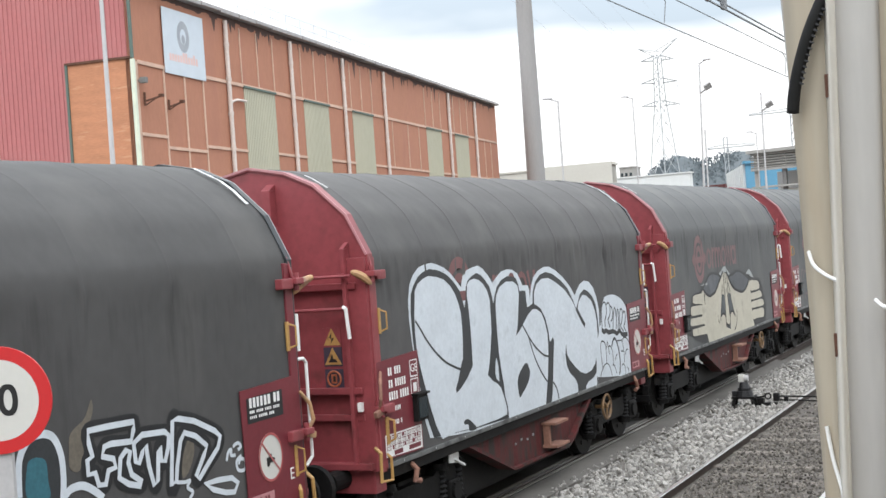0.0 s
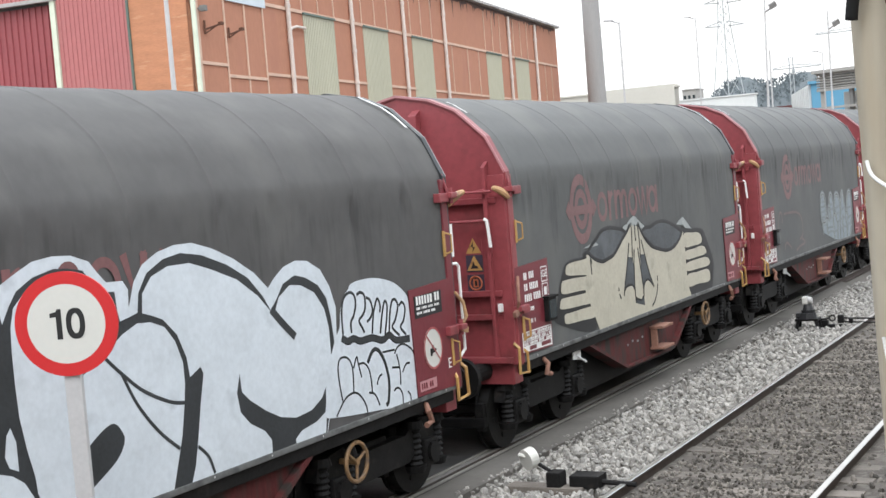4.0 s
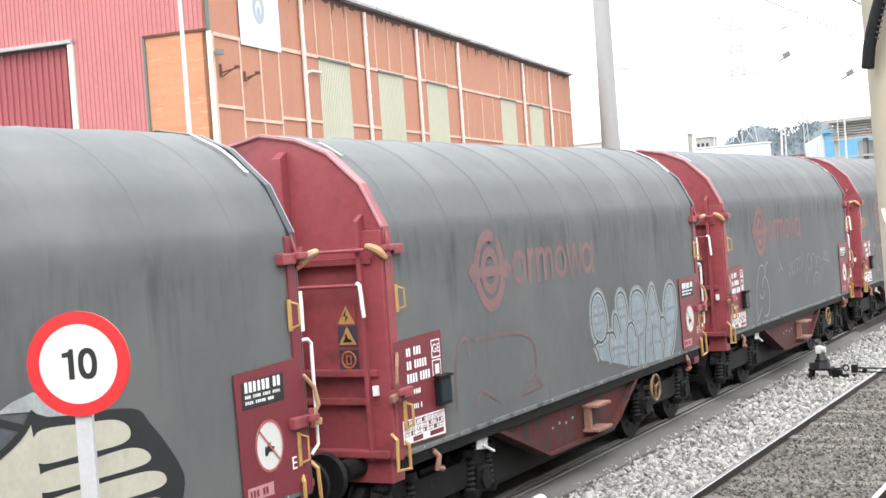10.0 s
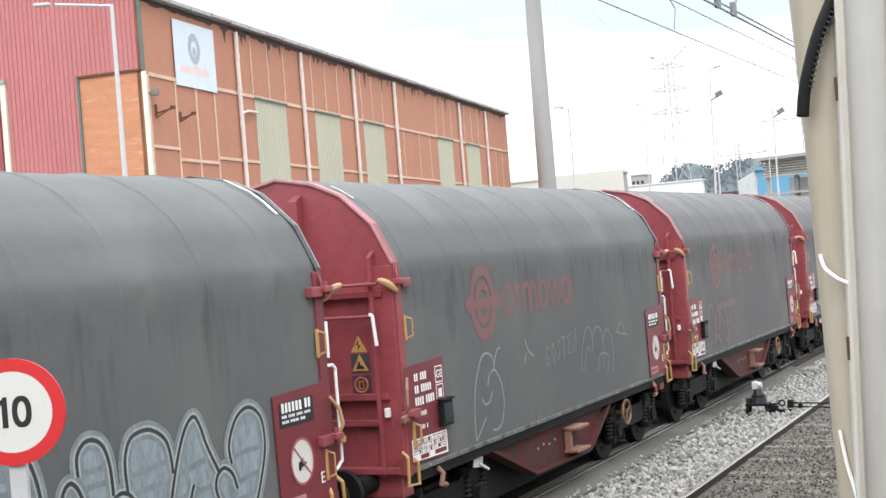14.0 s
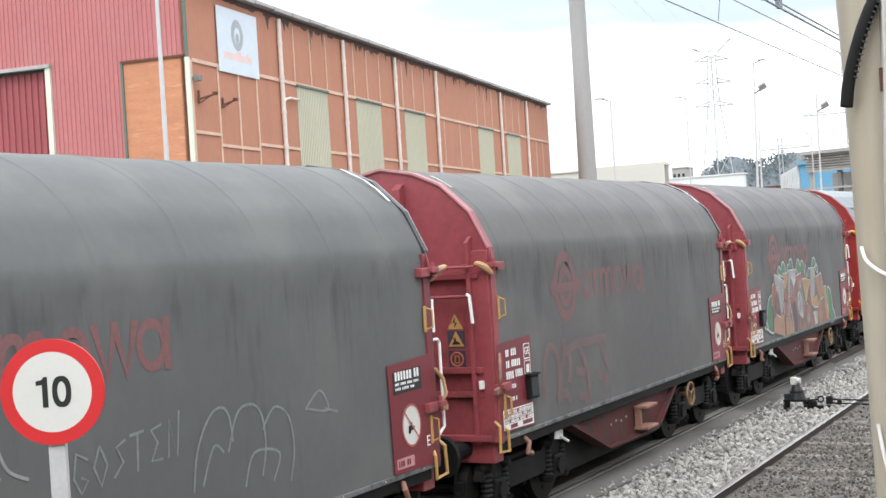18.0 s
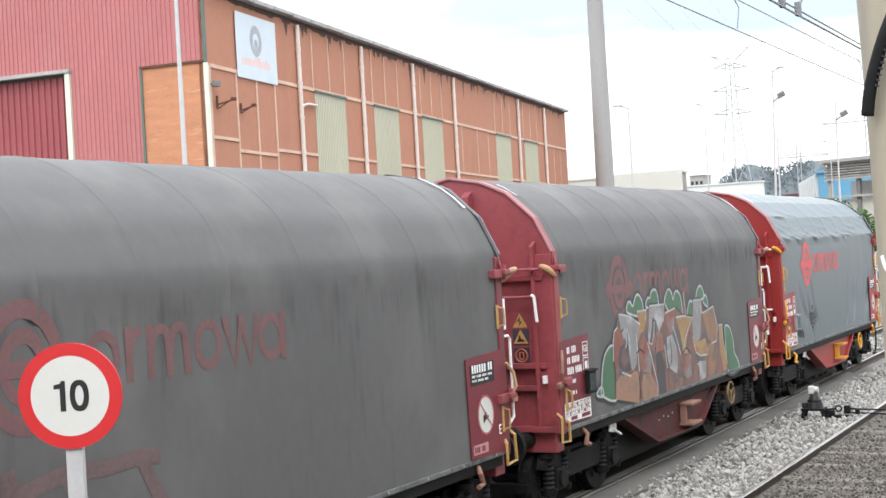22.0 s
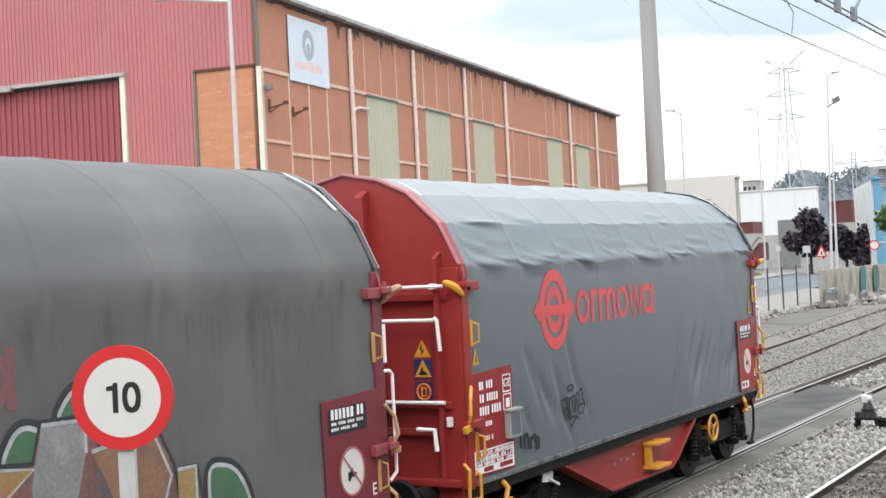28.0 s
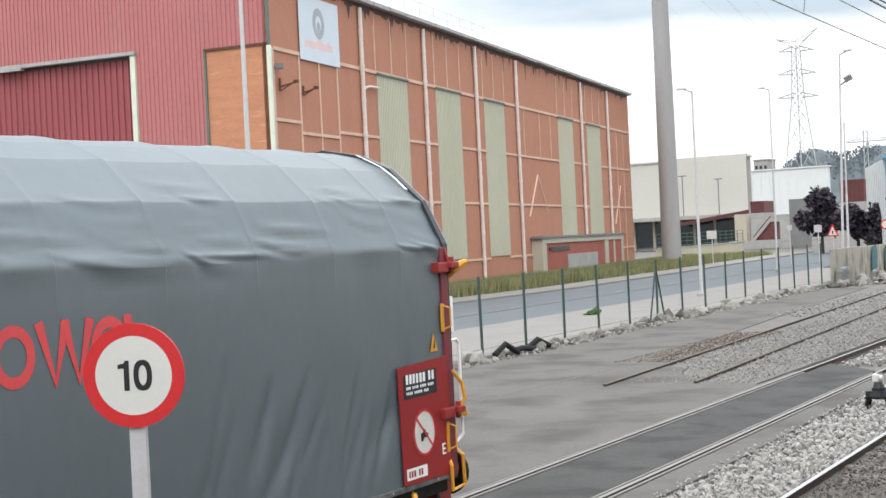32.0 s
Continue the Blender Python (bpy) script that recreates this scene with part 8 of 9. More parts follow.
paint(w, "line", "sprayed_scrawl", [[(2.57, 2.01), (2.57, 2.17), (2.6, 2.3), (2.66, 2.37), (2.75, 2.39), (2.82, 2.35), (2.83, 2.26), (2.78, 2.16), (2.72, 2.1), (2.72, 2.0)], [(2.86, 2.35), (2.93, 2.37), (3.0, 2.33), (3.0, 2.22), (2.95, 2.15), (2.87, 2.1), (2.92, 2.02), (2.95, 1.97)], [(3.03, 2.31), (3.1, 2.27), (3.13, 2.17), (3.08, 2.1), (3.01, 2.07)], [(3.09, 1.94), (3.14, 2.13), (3.23, 2.27), (3.28, 2.2), (3.26, 2.13)], [(3.24, 1.92), (3.3, 2.1), (3.37, 2.23), (3.41, 2.18), (3.38, 2.04), (3.33, 1.9)], [(3.41, 1.9), (3.45, 2.08), (3.51, 2.21), (3.58, 2.22), (3.62, 2.15), (3.55, 2.02), (3.48, 1.95), (3.61, 1.85)], [(3.64, 2.15), (3.71, 2.18), (3.76, 2.11), (3.71, 1.99), (3.64, 1.93), (3.74, 1.84)]], M["spray_dark"], P3, 0.03)
paint(w, "line", "sprayed_line", [[(2.54, 1.98), (2.64, 1.93), (2.75, 1.94), (2.87, 1.9), (3.08, 1.9), (3.27, 1.85), (3.41, 1.88), (3.54, 1.81), (3.81, 1.79)]], M["spray_dark"], P3, 0.075)
paint(w, "line", "sprayed_scrawl", [[(2.47, 1.37), (2.44, 1.53), (2.43, 1.69), (2.47, 1.78), (2.56, 1.79), (2.64, 1.75), (2.68, 1.67), (2.68, 1.55), (2.67, 1.44)], [(2.7, 1.66), (2.77, 1.76), (2.79, 1.69), (2.83, 1.55)], [(2.78, 1.68), (2.89, 1.68), (2.97, 1.61), (3.0, 1.48), (3.0, 1.37)], [(2.34, 1.26), (2.47, 1.37), (2.58, 1.42), (2.71, 1.42), (2.82, 1.34), (2.88, 1.23), (2.87, 1.16)], [(3.25, 1.73), (3.49, 1.72)], [(3.48, 1.68), (3.55, 1.74), (3.67, 1.75), (3.82, 1.68), (3.87, 1.61)], [(3.52, 1.67), (3.56, 1.5), (3.55, 1.35)], [(3.41, 1.55), (3.55, 1.53)], [(3.61, 1.47), (3.69, 1.54), (3.77, 1.54)], [(3.41, 1.31), (3.49, 1.33), (3.57, 1.26), (3.57, 1.13)], [(3.68, 1.26), (3.73, 1.21), (3.73, 1.13)], [(3.1, 1.43), (3.14, 1.49), (3.21, 1.52)], [(2.94, 1.38), (3.05, 1.34), (3.12, 1.22)]], M["spray_dark"], P3, 0.022)
paint(w, "line", "sprayed_arch", [[(2.96, 1.67), (3.05, 1.76), (3.13, 1.78), (3.21, 1.73), (3.29, 1.6), (3.33, 1.42), (3.29, 1.23), (3.24, 1.2)]], M["spray_dark"], P3, 0.045)

w = wagons[2]
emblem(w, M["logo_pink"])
paint(w, "fill", "sprayed_shadow", [[(-3.28, 2.12), (-3.16, 2.18), (-2.96, 2.2), (-2.63, 2.2), (-2.39, 2.28), (-2.23, 2.12), (-2.3, 1.77), (-2.36, 1.17), (-3.61, 1.42), (-3.62, 1.57), (-3.55, 1.75), (-3.46, 1.91)], [(1.62, 2.27), (1.82, 2.26), (2.62, 2.2), (2.82, 2.05), (3.02, 1.82), (3.16, 1.59), (3.12, 1.4), (2.98, 1.15), (2.73, 1.13), (1.79, 1.13), (1.64, 1.53)]], M["spray_black"], P0, label="black shadow behind sprayed hands")
paint(w, "fill", "sprayed_shape", [[(-2.62, 1.73), (-2.58, 1.85), (-2.52, 2.05), (-2.49, 2.23), (-2.33, 2.18), (-2.18, 2.12), (-1.93, 2.07), (-1.73, 2.09), (-1.52, 2.12), (-1.34, 2.2), (-1.14, 2.31), (-0.95, 2.4), (-0.81, 2.47), (-0.74, 2.5), (-0.44, 2.46), (-0.35, 2.38), (-0.24, 2.29), (-0.04, 2.16), (0.22, 2.08), (0.8, 1.99), (1.21, 2.04), (1.52, 2.18), (1.63, 2.26), (1.68, 1.92), (1.69, 1.52), (1.75, 1.29), (1.86, 1.13), (-2.2, 1.13)]], M["spray_cream"], P1, smooth=False, label="cream winged shape")
for shape in [[(-3.2, 2.01), (-3.24, 2.08), (-3.18, 2.14), (-2.98, 2.16), (-2.68, 2.16), (-2.39, 2.15), (-2.37, 1.95), (-2.82, 1.97)], [(-3.38, 1.78), (-3.42, 1.87), (-3.37, 1.94), (-3.18, 1.95), (-2.83, 1.94), (-2.37, 1.9), (-2.36, 1.75), (-2.85, 1.76)], [(-3.46, 1.59), (-3.49, 1.67), (-3.43, 1.72), (-3.21, 1.72), (-2.81, 1.71), (-2.37, 1.69), (-2.36, 1.56), (-2.83, 1.56)], [(-3.32, 1.38), (-3.39, 1.46), (-3.35, 1.51), (-3.16, 1.51), (-2.8, 1.51), (-2.37, 1.49), (-2.36, 1.35), (-2.81, 1.36)], [(1.68, 2.18), (2.11, 2.17), (2.45, 2.14), (2.59, 2.05), (2.52, 1.96), (2.08, 1.95), (1.67, 1.97)], [(1.68, 1.89), (2.15, 1.9), (2.57, 1.91), (2.77, 1.84), (2.73, 1.76), (2.2, 1.75), (1.69, 1.76)], [(1.69, 1.69), (2.19, 1.71), (2.75, 1.7), (2.94, 1.63), (2.86, 1.55), (2.25, 1.55), (1.7, 1.57)], [(1.72, 1.5), (2.24, 1.5), (2.8, 1.49), (2.92, 1.37), (2.8, 1.28), (2.21, 1.3), (1.74, 1.31)]]:
    paint(w, "fill", "sprayed_finger", [shape], M["spray_cream"], P2, label="cream finger shape")
paint(w, "fill", "sprayed_fill", [[(-2.46, 2.24), (-2.31, 2.33), (-2.16, 2.38), (-2.05, 2.44), (-1.95, 2.49), (-1.82, 2.51), (-1.62, 2.52), (-1.41, 2.5), (-1.13, 2.46), (-0.98, 2.41), (-1.14, 2.32), (-1.34, 2.21), (-1.52, 2.13), (-1.73, 2.1), (-1.93, 2.08), (-2.18, 2.13), (-2.36, 2.19)], [(-0.31, 2.38), (-0.14, 2.41), (0.08, 2.41), (0.26, 2.44), (0.41, 2.46), (0.67, 2.46), (0.93, 2.42), (1.26, 2.33), (1.53, 2.25), (1.22, 2.05), (0.8, 2.0), (0.42, 2.05), (0.07, 2.17)]], M["spray_slate"], P2, label="slate-grey sprayed hill")
paint(w, "line", "sprayed_outline", [[(-2.59, 2.22), (-2.46, 2.24), (-2.33, 2.18), (-2.18, 2.12), (-1.93, 2.07), (-1.73, 2.09), (-1.52, 2.12), (-1.34, 2.2), (-1.14, 2.31), (-0.95, 2.4), (-0.77, 2.51)], [(-2.46, 2.25), (-2.31, 2.32), (-2.16, 2.38), (-2.05, 2.43), (-1.95, 2.48), (-1.82, 2.51), (-1.62, 2.52), (-1.41, 2.5), (-1.13, 2.46), (-0.98, 2.41)], [(-0.44, 2.51), (-0.35, 2.4), (-0.24, 2.3), (-0.04, 2.17), (0.22, 2.08), (0.8, 1.99), (1.21, 2.04), (1.52, 2.18), (1.66, 2.33)], [(-0.29, 2.38), (-0.14, 2.41), (0.08, 2.41), (0.26, 2.44), (0.41, 2.46), (0.67, 2.46), (0.93, 2.42), (1.26, 2.33), (1.55, 2.23)]], M["spray_black"], P3 + 0.001, 0.055)
paint(w, "fill", "sprayed_drop", [[(-0.93, 2.04), (-0.78, 2.02), (-0.73, 1.92), (-0.74, 1.73), (-0.75, 1.58), (-0.85, 1.61), (-1.0, 1.61), (-1.14, 1.59), (-1.16, 1.67), (-1.05, 1.84)], [(-0.42, 2.03), (-0.26, 2.02), (-0.13, 1.78), (0.02, 1.53), (-0.11, 1.61), (-0.23, 1.63), (-0.32, 1.59), (-0.38, 1.51), (-0.43, 1.63), (-0.45, 1.78)], [(-0.76, 1.4), (-0.64, 1.38), (-0.48, 1.36), (-0.39, 1.41), (-0.37, 1.26), (-0.75, 1.34)]], M["spray_slate"], P2, smooth=False)
paint(w, "line", "sprayed_line", [[(-0.87, 2.24), (-0.95, 2.05), (-1.05, 1.84), (-1.16, 1.62), (-1.21, 1.5)], [(-0.73, 2.53), (-0.73, 2.31), (-0.77, 2.03), (-0.76, 1.97)], [(-0.67, 2.13), (-0.72, 1.92), (-0.74, 1.69), (-0.75, 1.5), (-0.74, 1.34)], [(-0.58, 2.49), (-0.59, 2.34), (-0.58, 2.25)], [(-0.46, 2.47), (-0.43, 2.27), (-0.43, 2.02), (-0.44, 1.95)], [(-0.52, 2.14), (-0.48, 1.93), (-0.43, 1.73), (-0.39, 1.52), (-0.39, 1.4)], [(-0.35, 2.25), (-0.23, 1.99), (-0.09, 1.72), (0.07, 1.49)], [(-0.75, 1.42), (-0.62, 1.38), (-0.5, 1.36), (-0.42, 1.41)], [(-0.4, 1.43), (-0.35, 1.57), (-0.23, 1.63), (-0.11, 1.61), (0.02, 1.53)], [(-1.17, 1.58), (-1.04, 1.63), (-0.86, 1.62), (-0.76, 1.55)], [(0.25, 1.64), (0.25, 1.56)], [(0.24, 1.52), (0.18, 1.39), (0.07, 1.28), (-0.07, 1.21)], [(-1.4, 1.64), (-1.4, 1.59)], [(-1.39, 1.55), (-1.33, 1.47)], [(-2.38, 2.14), (-2.36, 1.93)], [(-2.38, 2.23), (-2.34, 2.08)]], M["spray_black"], P3 + 0.001, 0.034)
paint(w, "fill", "sprayed_tip", [[(-1.09, 2.46), (-1.01, 2.51), (-0.89, 2.52), (-0.79, 2.57), (-0.69, 2.6), (-0.59, 2.62), (-0.49, 2.6), (-0.41, 2.55), (-0.3, 2.5), (-0.14, 2.43), (-0.31, 2.38), (-0.41, 2.46), (-0.46, 2.49), (-0.59, 2.46), (-0.7, 2.5), (-0.78, 2.46), (-0.89, 2.41)], [(1.33, 2.36), (1.48, 2.42), (1.67, 2.46), (1.87, 2.36), (2.07, 2.24), (1.79, 2.27), (1.63, 2.33)], [(-2.59, 2.31), (-2.16, 2.37), (-2.04, 2.31), (-2.35, 2.3)]], M["chalk_wide"], P2 + 0.0006, smooth=False)

w = wagons[3]
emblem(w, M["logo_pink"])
for shape in [[(0.3, 2.02), (0.34, 2.2), (0.45, 2.3), (0.57, 2.33), (0.71, 2.27), (0.8, 2.11), (0.84, 1.88), (0.76, 1.72), (0.63, 1.66), (0.51, 1.67), (0.39, 1.73), (0.32, 1.84)], [(0.34, 1.64), (0.49, 1.67), (0.77, 1.73), (0.9, 1.76), (1.04, 1.73), (1.07, 1.94), (1.22, 1.97), (1.27, 2.22), (1.39, 2.26), (1.52, 2.19), (1.58, 1.97), (1.61, 1.8), (1.75, 1.81), (1.79, 2.04), (1.89, 2.19), (2.07, 2.23), (2.24, 2.14), (2.34, 1.96), (2.37, 1.85), (2.44, 2.06), (2.56, 2.22), (2.67, 2.26), (2.76, 2.13), (2.89, 1.88), (2.98, 1.75), (3.12, 1.74), (3.19, 2.02), (3.36, 2.17), (3.54, 2.2), (3.67, 2.09), (3.69, 1.89), (3.61, 1.6), (3.47, 1.32), (3.28, 1.14), (2.97, 1.13), (2.63, 1.15), (2.2, 1.16), (1.89, 1.17), (1.6, 1.2), (0.89, 1.35), (0.54, 1.42)]]:
    paint(w, "fill", "sprayed_letter", [shape], M["spray_haze"], P0, smooth=False, label="thin silver bubble letter")
for lines in ([[(0.3, 2.02), (0.34, 2.2), (0.45, 2.3), (0.57, 2.33), (0.71, 2.27), (0.8, 2.11), (0.84, 1.88), (0.76, 1.72), (0.63, 1.66), (0.51, 1.67), (0.39, 1.73), (0.32, 1.84), (0.3, 2.02)], [(0.77, 1.75), (0.89, 1.75), (0.85, 1.62), (0.87, 1.47), (0.92, 1.34)], [(0.89, 1.75), (0.99, 1.75), (1.07, 1.71), (1.12, 1.64)], [(1.06, 1.74), (1.05, 1.87), (1.09, 1.96), (1.16, 1.99), (1.23, 1.93), (1.29, 1.8), (1.33, 1.69)], [(1.24, 2.02), (1.24, 2.17), (1.32, 2.26), (1.43, 2.27), (1.53, 2.21), (1.59, 2.07), (1.61, 1.88), (1.61, 1.81)]], [[(1.58, 1.2), (1.53, 1.42), (1.54, 1.63), (1.58, 1.75), (1.69, 1.81), (1.8, 1.78), (1.87, 1.68), (1.88, 1.6)], [(1.78, 1.8), (1.77, 2.04), (1.84, 2.2), (1.97, 2.25), (2.12, 2.24), (2.27, 2.15), (2.33, 2.02), (2.35, 1.85)], [(2.2, 1.17), (2.24, 1.42), (2.32, 1.69), (2.43, 1.98), (2.55, 2.19), (2.67, 2.27), (2.75, 2.18), (2.82, 2.01), (2.91, 1.85), (2.98, 1.73)], [(2.0, 1.59), (1.97, 1.42), (1.89, 1.18)], [(2.61, 1.71), (2.54, 1.54), (2.56, 1.36), (2.56, 1.16)]], [[(3.22, 1.56), (3.16, 1.7), (3.05, 1.77), (2.95, 1.73), (2.91, 1.62), (2.97, 1.46), (3.04, 1.36), (2.99, 1.23), (2.92, 1.13)], [(3.16, 1.79), (3.14, 1.96), (3.26, 2.16), (3.42, 2.24), (3.56, 2.21), (3.67, 2.08), (3.68, 1.83), (3.57, 1.54), (3.42, 1.27), (3.27, 1.13)], [(0.34, 1.64), (0.49, 1.67)], [(0.34, 1.64), (0.43, 1.55), (0.49, 1.43)]]):
    paint(w, "line", "sprayed_glow", lines, M["spray_mist"], P1, 0.15)
    paint(w, "line", "sprayed_rim", lines, M["chalk_wide"], P1 + 0.001, 0.075)
    paint(w, "line", "sprayed_outline", lines, M["spray_dark"], P2, 0.035)
paint(w, "line", "sprayed_hatch", [[(0.39, 2.15), (0.53, 2.14), (0.75, 2.15)], [(0.36, 2.03), (0.56, 2.03), (0.81, 2.04)], [(0.36, 1.91), (0.56, 1.92), (0.81, 1.93)], [(0.43, 1.79), (0.61, 1.79), (0.76, 1.81)], [(1.29, 2.04), (1.43, 2.04), (1.57, 2.06)], [(1.28, 1.91), (1.44, 1.93), (1.59, 1.92)], [(1.85, 1.92), (2.06, 1.94), (2.28, 1.96)], [(1.8, 1.77), (2.03, 1.79), (2.3, 1.8)], [(1.95, 1.58), (2.11, 1.6), (2.27, 1.62)], [(2.46, 1.83), (2.63, 1.86), (2.79, 1.89)], [(2.4, 1.62), (2.58, 1.64), (2.85, 1.65)], [(2.36, 1.4), (2.59, 1.43), (2.93, 1.41)], [(3.21, 1.84), (3.39, 1.86), (3.63, 1.87)], [(3.17, 1.61), (3.35, 1.63), (3.57, 1.65)], [(3.1, 1.44), (3.27, 1.46), (3.49, 1.48)], [(0.95, 1.51), (1.13, 1.52), (1.45, 1.5)], [(0.98, 1.4), (1.21, 1.42), (1.49, 1.4)], [(1.62, 1.38), (1.77, 1.39), (1.91, 1.4)]], M["spray_mist"], P0 + 0.001, 0.05)
paint(w, "line", "sprayed_line", [[(-3.53, 1.38), (-3.51, 1.85), (-3.37, 2.11), (-3.2, 2.11), (-3.18, 1.91)], [(-3.03, 2.09), (-2.51, 2.09), (-1.87, 2.05), (-1.53, 1.89), (-1.5, 1.58), (-1.78, 1.47)], [(-3.09, 1.36), (-3.03, 1.46), (-2.86, 1.48), (-2.53, 1.34)], [(-2.15, 1.26), (-1.8, 1.33), (-1.35, 1.37), (-1.6, 1.48)]], M["spray_red"], P0, 0.05, label="faint red scrawl")

w = wagons[4]
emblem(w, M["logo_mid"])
paint(w, "line", "scribble", [[(-3.05, 1.19), (-3.04, 1.53), (-2.95, 1.87), (-2.75, 2.15), (-2.58, 2.21), (-2.41, 2.14), (-2.37, 1.99)], [(-2.39, 2.02), (-2.26, 2.21), (-2.15, 2.24)], [(-2.37, 1.99), (-2.53, 1.94), (-2.61, 1.8)], [(-2.39, 2.0), (-2.22, 1.84), (-2.15, 1.58), (-2.23, 1.34), (-2.38, 1.24), (-2.55, 1.25)], [(-3.05, 1.19), (-2.93, 1.27), (-2.72, 1.43)], [(-2.8, 1.67), (-2.72, 1.59), (-2.58, 1.61), (-2.48, 1.72)], [(-1.33, 2.28), (-1.24, 2.11), (-1.06, 2.02)], [(-1.39, 1.96), (-1.32, 2.08)]], M["chalk"], P0, 0.026, label="thin white scribbles")
paint(w, "line", "scribble", [[(0.7, 1.59), (0.77, 1.91), (0.94, 2.16), (1.1, 2.23), (1.21, 2.15), (1.25, 1.92)], [(1.18, 1.84), (1.33, 2.15), (1.54, 2.2), (1.68, 2.08), (1.71, 1.8), (1.64, 1.56)], [(1.68, 1.96), (1.87, 2.13), (2.08, 2.02), (2.14, 1.73), (2.06, 1.44)], [(0.82, 1.62), (0.99, 1.92), (1.12, 1.85)], [(1.39, 1.51), (1.54, 1.78), (1.91, 1.72), (1.8, 1.49)], [(2.35, 2.04), (2.61, 2.19), (2.73, 1.99), (2.36, 2.05)], [(2.68, 2.01), (2.9, 1.95)]], M["chalk_faint"], P0, 0.024, label="half-rubbed white scribbles")
TAG_AT = (-0.65, 1.82)
TAG = (((0.95, 0.8), (0.3, 1.0), (0.1, 0.4), (0.5, 0.0), (0.9, 0.3), (0.5, 0.4)), ((0.5, 1.0), (0.1, 0.5), (0.5, 0.0), (0.9, 0.5), (0.5, 1.0)), ((0.9, 0.95), (0.3, 0.8), (0.7, 0.4), (0.1, 0.05)),
       ((0.0, 0.95), (0.9, 1.0), (0.5, 0.98), (0.4, 0.0)), ((0.9, 1.0), (0.2, 0.9), (0.6, 0.55), (0.15, 0.1), (0.9, 0.1)), ((0.1, 0.0), (0.25, 1.0), (0.7, 0.0), (0.95, 1.2)))
for i, pts in enumerate(TAG):
    paint(w, "line", "tag_letter", [[(TAG_AT[0] + 0.21 * i + 0.18 * p[0], TAG_AT[1] + 0.02 * i + 0.3 * p[1]) for p in pts]], M["chalk_faint"], P0, 0.024, smooth=False, label="thin white tag letter " + "GOSTEN"[i])

w = wagons[5]
emblem(w, M["logo_old"])
paint(w, "line", "sprayed_line", [[(-3.46, 1.43), (-3.39, 1.89), (-3.26, 2.07), (-3.14, 2.08), (-3.0, 1.98), (-2.94, 1.82), (-2.94, 1.56), (-3.01, 1.37)], [(-2.74, 2.16), (-2.69, 1.99), (-2.47, 2.01), (-2.22, 2.05), (-1.82, 2.03), (-1.44, 2.05), (-1.21, 2.02)], [(-2.74, 2.14), (-2.77, 1.9), (-2.88, 1.71), (-2.91, 1.46)], [(-2.69, 2.02), (-2.54, 1.86), (-2.62, 1.56)], [(-2.23, 2.04), (-2.05, 1.79), (-1.95, 1.56), (-1.95, 1.28), (-2.11, 1.26)], [(-1.44, 2.05), (-1.3, 1.8), (-1.15, 1.6)], [(-2.36, 1.68), (-2.02, 1.62)], [(-2.3, 1.34), (-2.0, 1.3)], [(-1.6, 1.56), (-1.23, 1.44), (-1.35, 1.32)], [(-3.05, 1.34), (-2.91, 1.43), (-2.73, 1.42), (-2.6, 1.31)]], M["spray_red"], P0, 0.12, label="faint red scrawl")

w = wagons[6]
emblem(w, M["logo_mid"])
for shapes in ([[(-3.41, 1.41), (-3.41, 1.56), (-3.36, 1.76), (-3.25, 1.94), (-3.11, 2.03), (-2.97, 2.06), (-2.89, 1.99), (-2.86, 1.32)], [(-3.6, 1.44), (-3.5, 1.52), (-3.4, 1.52), (-3.37, 1.4)], [(-2.29, 2.48), (-2.26, 2.61), (-2.17, 2.63), (-2.06, 2.56), (-1.94, 2.68), (-1.83, 2.72), (-1.71, 2.66), (-1.64, 2.54), (-1.71, 2.39)], [(-1.5, 2.51), (-1.43, 2.64), (-1.32, 2.64), (-1.26, 2.72), (-1.11, 2.76), (-1.0, 2.7), (-0.96, 2.57), (-0.99, 2.47)]], [[(-0.67, 2.52), (-0.58, 2.67), (-0.45, 2.73), (-0.33, 2.67), (-0.27, 2.56), (-0.18, 2.66), (-0.04, 2.68), (0.09, 2.59), (0.14, 2.45), (0.09, 2.28), (-0.37, 2.32)], [(0.39, 2.25), (0.47, 2.44), (0.59, 2.49), (0.72, 2.41), (0.67, 2.22)], [(0.88, 2.49), (0.97, 2.66), (1.13, 2.71), (1.27, 2.62), (1.27, 2.5)], [(1.23, 2.44), (1.34, 2.54), (1.46, 2.49), (1.48, 2.34)], [(2.37, 1.91), (2.55, 1.94), (2.71, 1.85), (2.83, 1.65), (2.87, 1.43), (3.04, 1.3), (3.09, 1.14), (2.47, 1.13), (2.38, 1.49)]]):
    paint(w, "line", "sprayed_outline", shapes, M["spray_dark"], P0, 0.13, closed=True)
    paint(w, "fill", "sprayed_cloud", shapes, M["spray_green"], P1, label="green sprayed bubbles")
    paint(w, "line", "sprayed_rim", shapes, M["spray_rim"], P1 + 0.001, 0.035, closed=True)
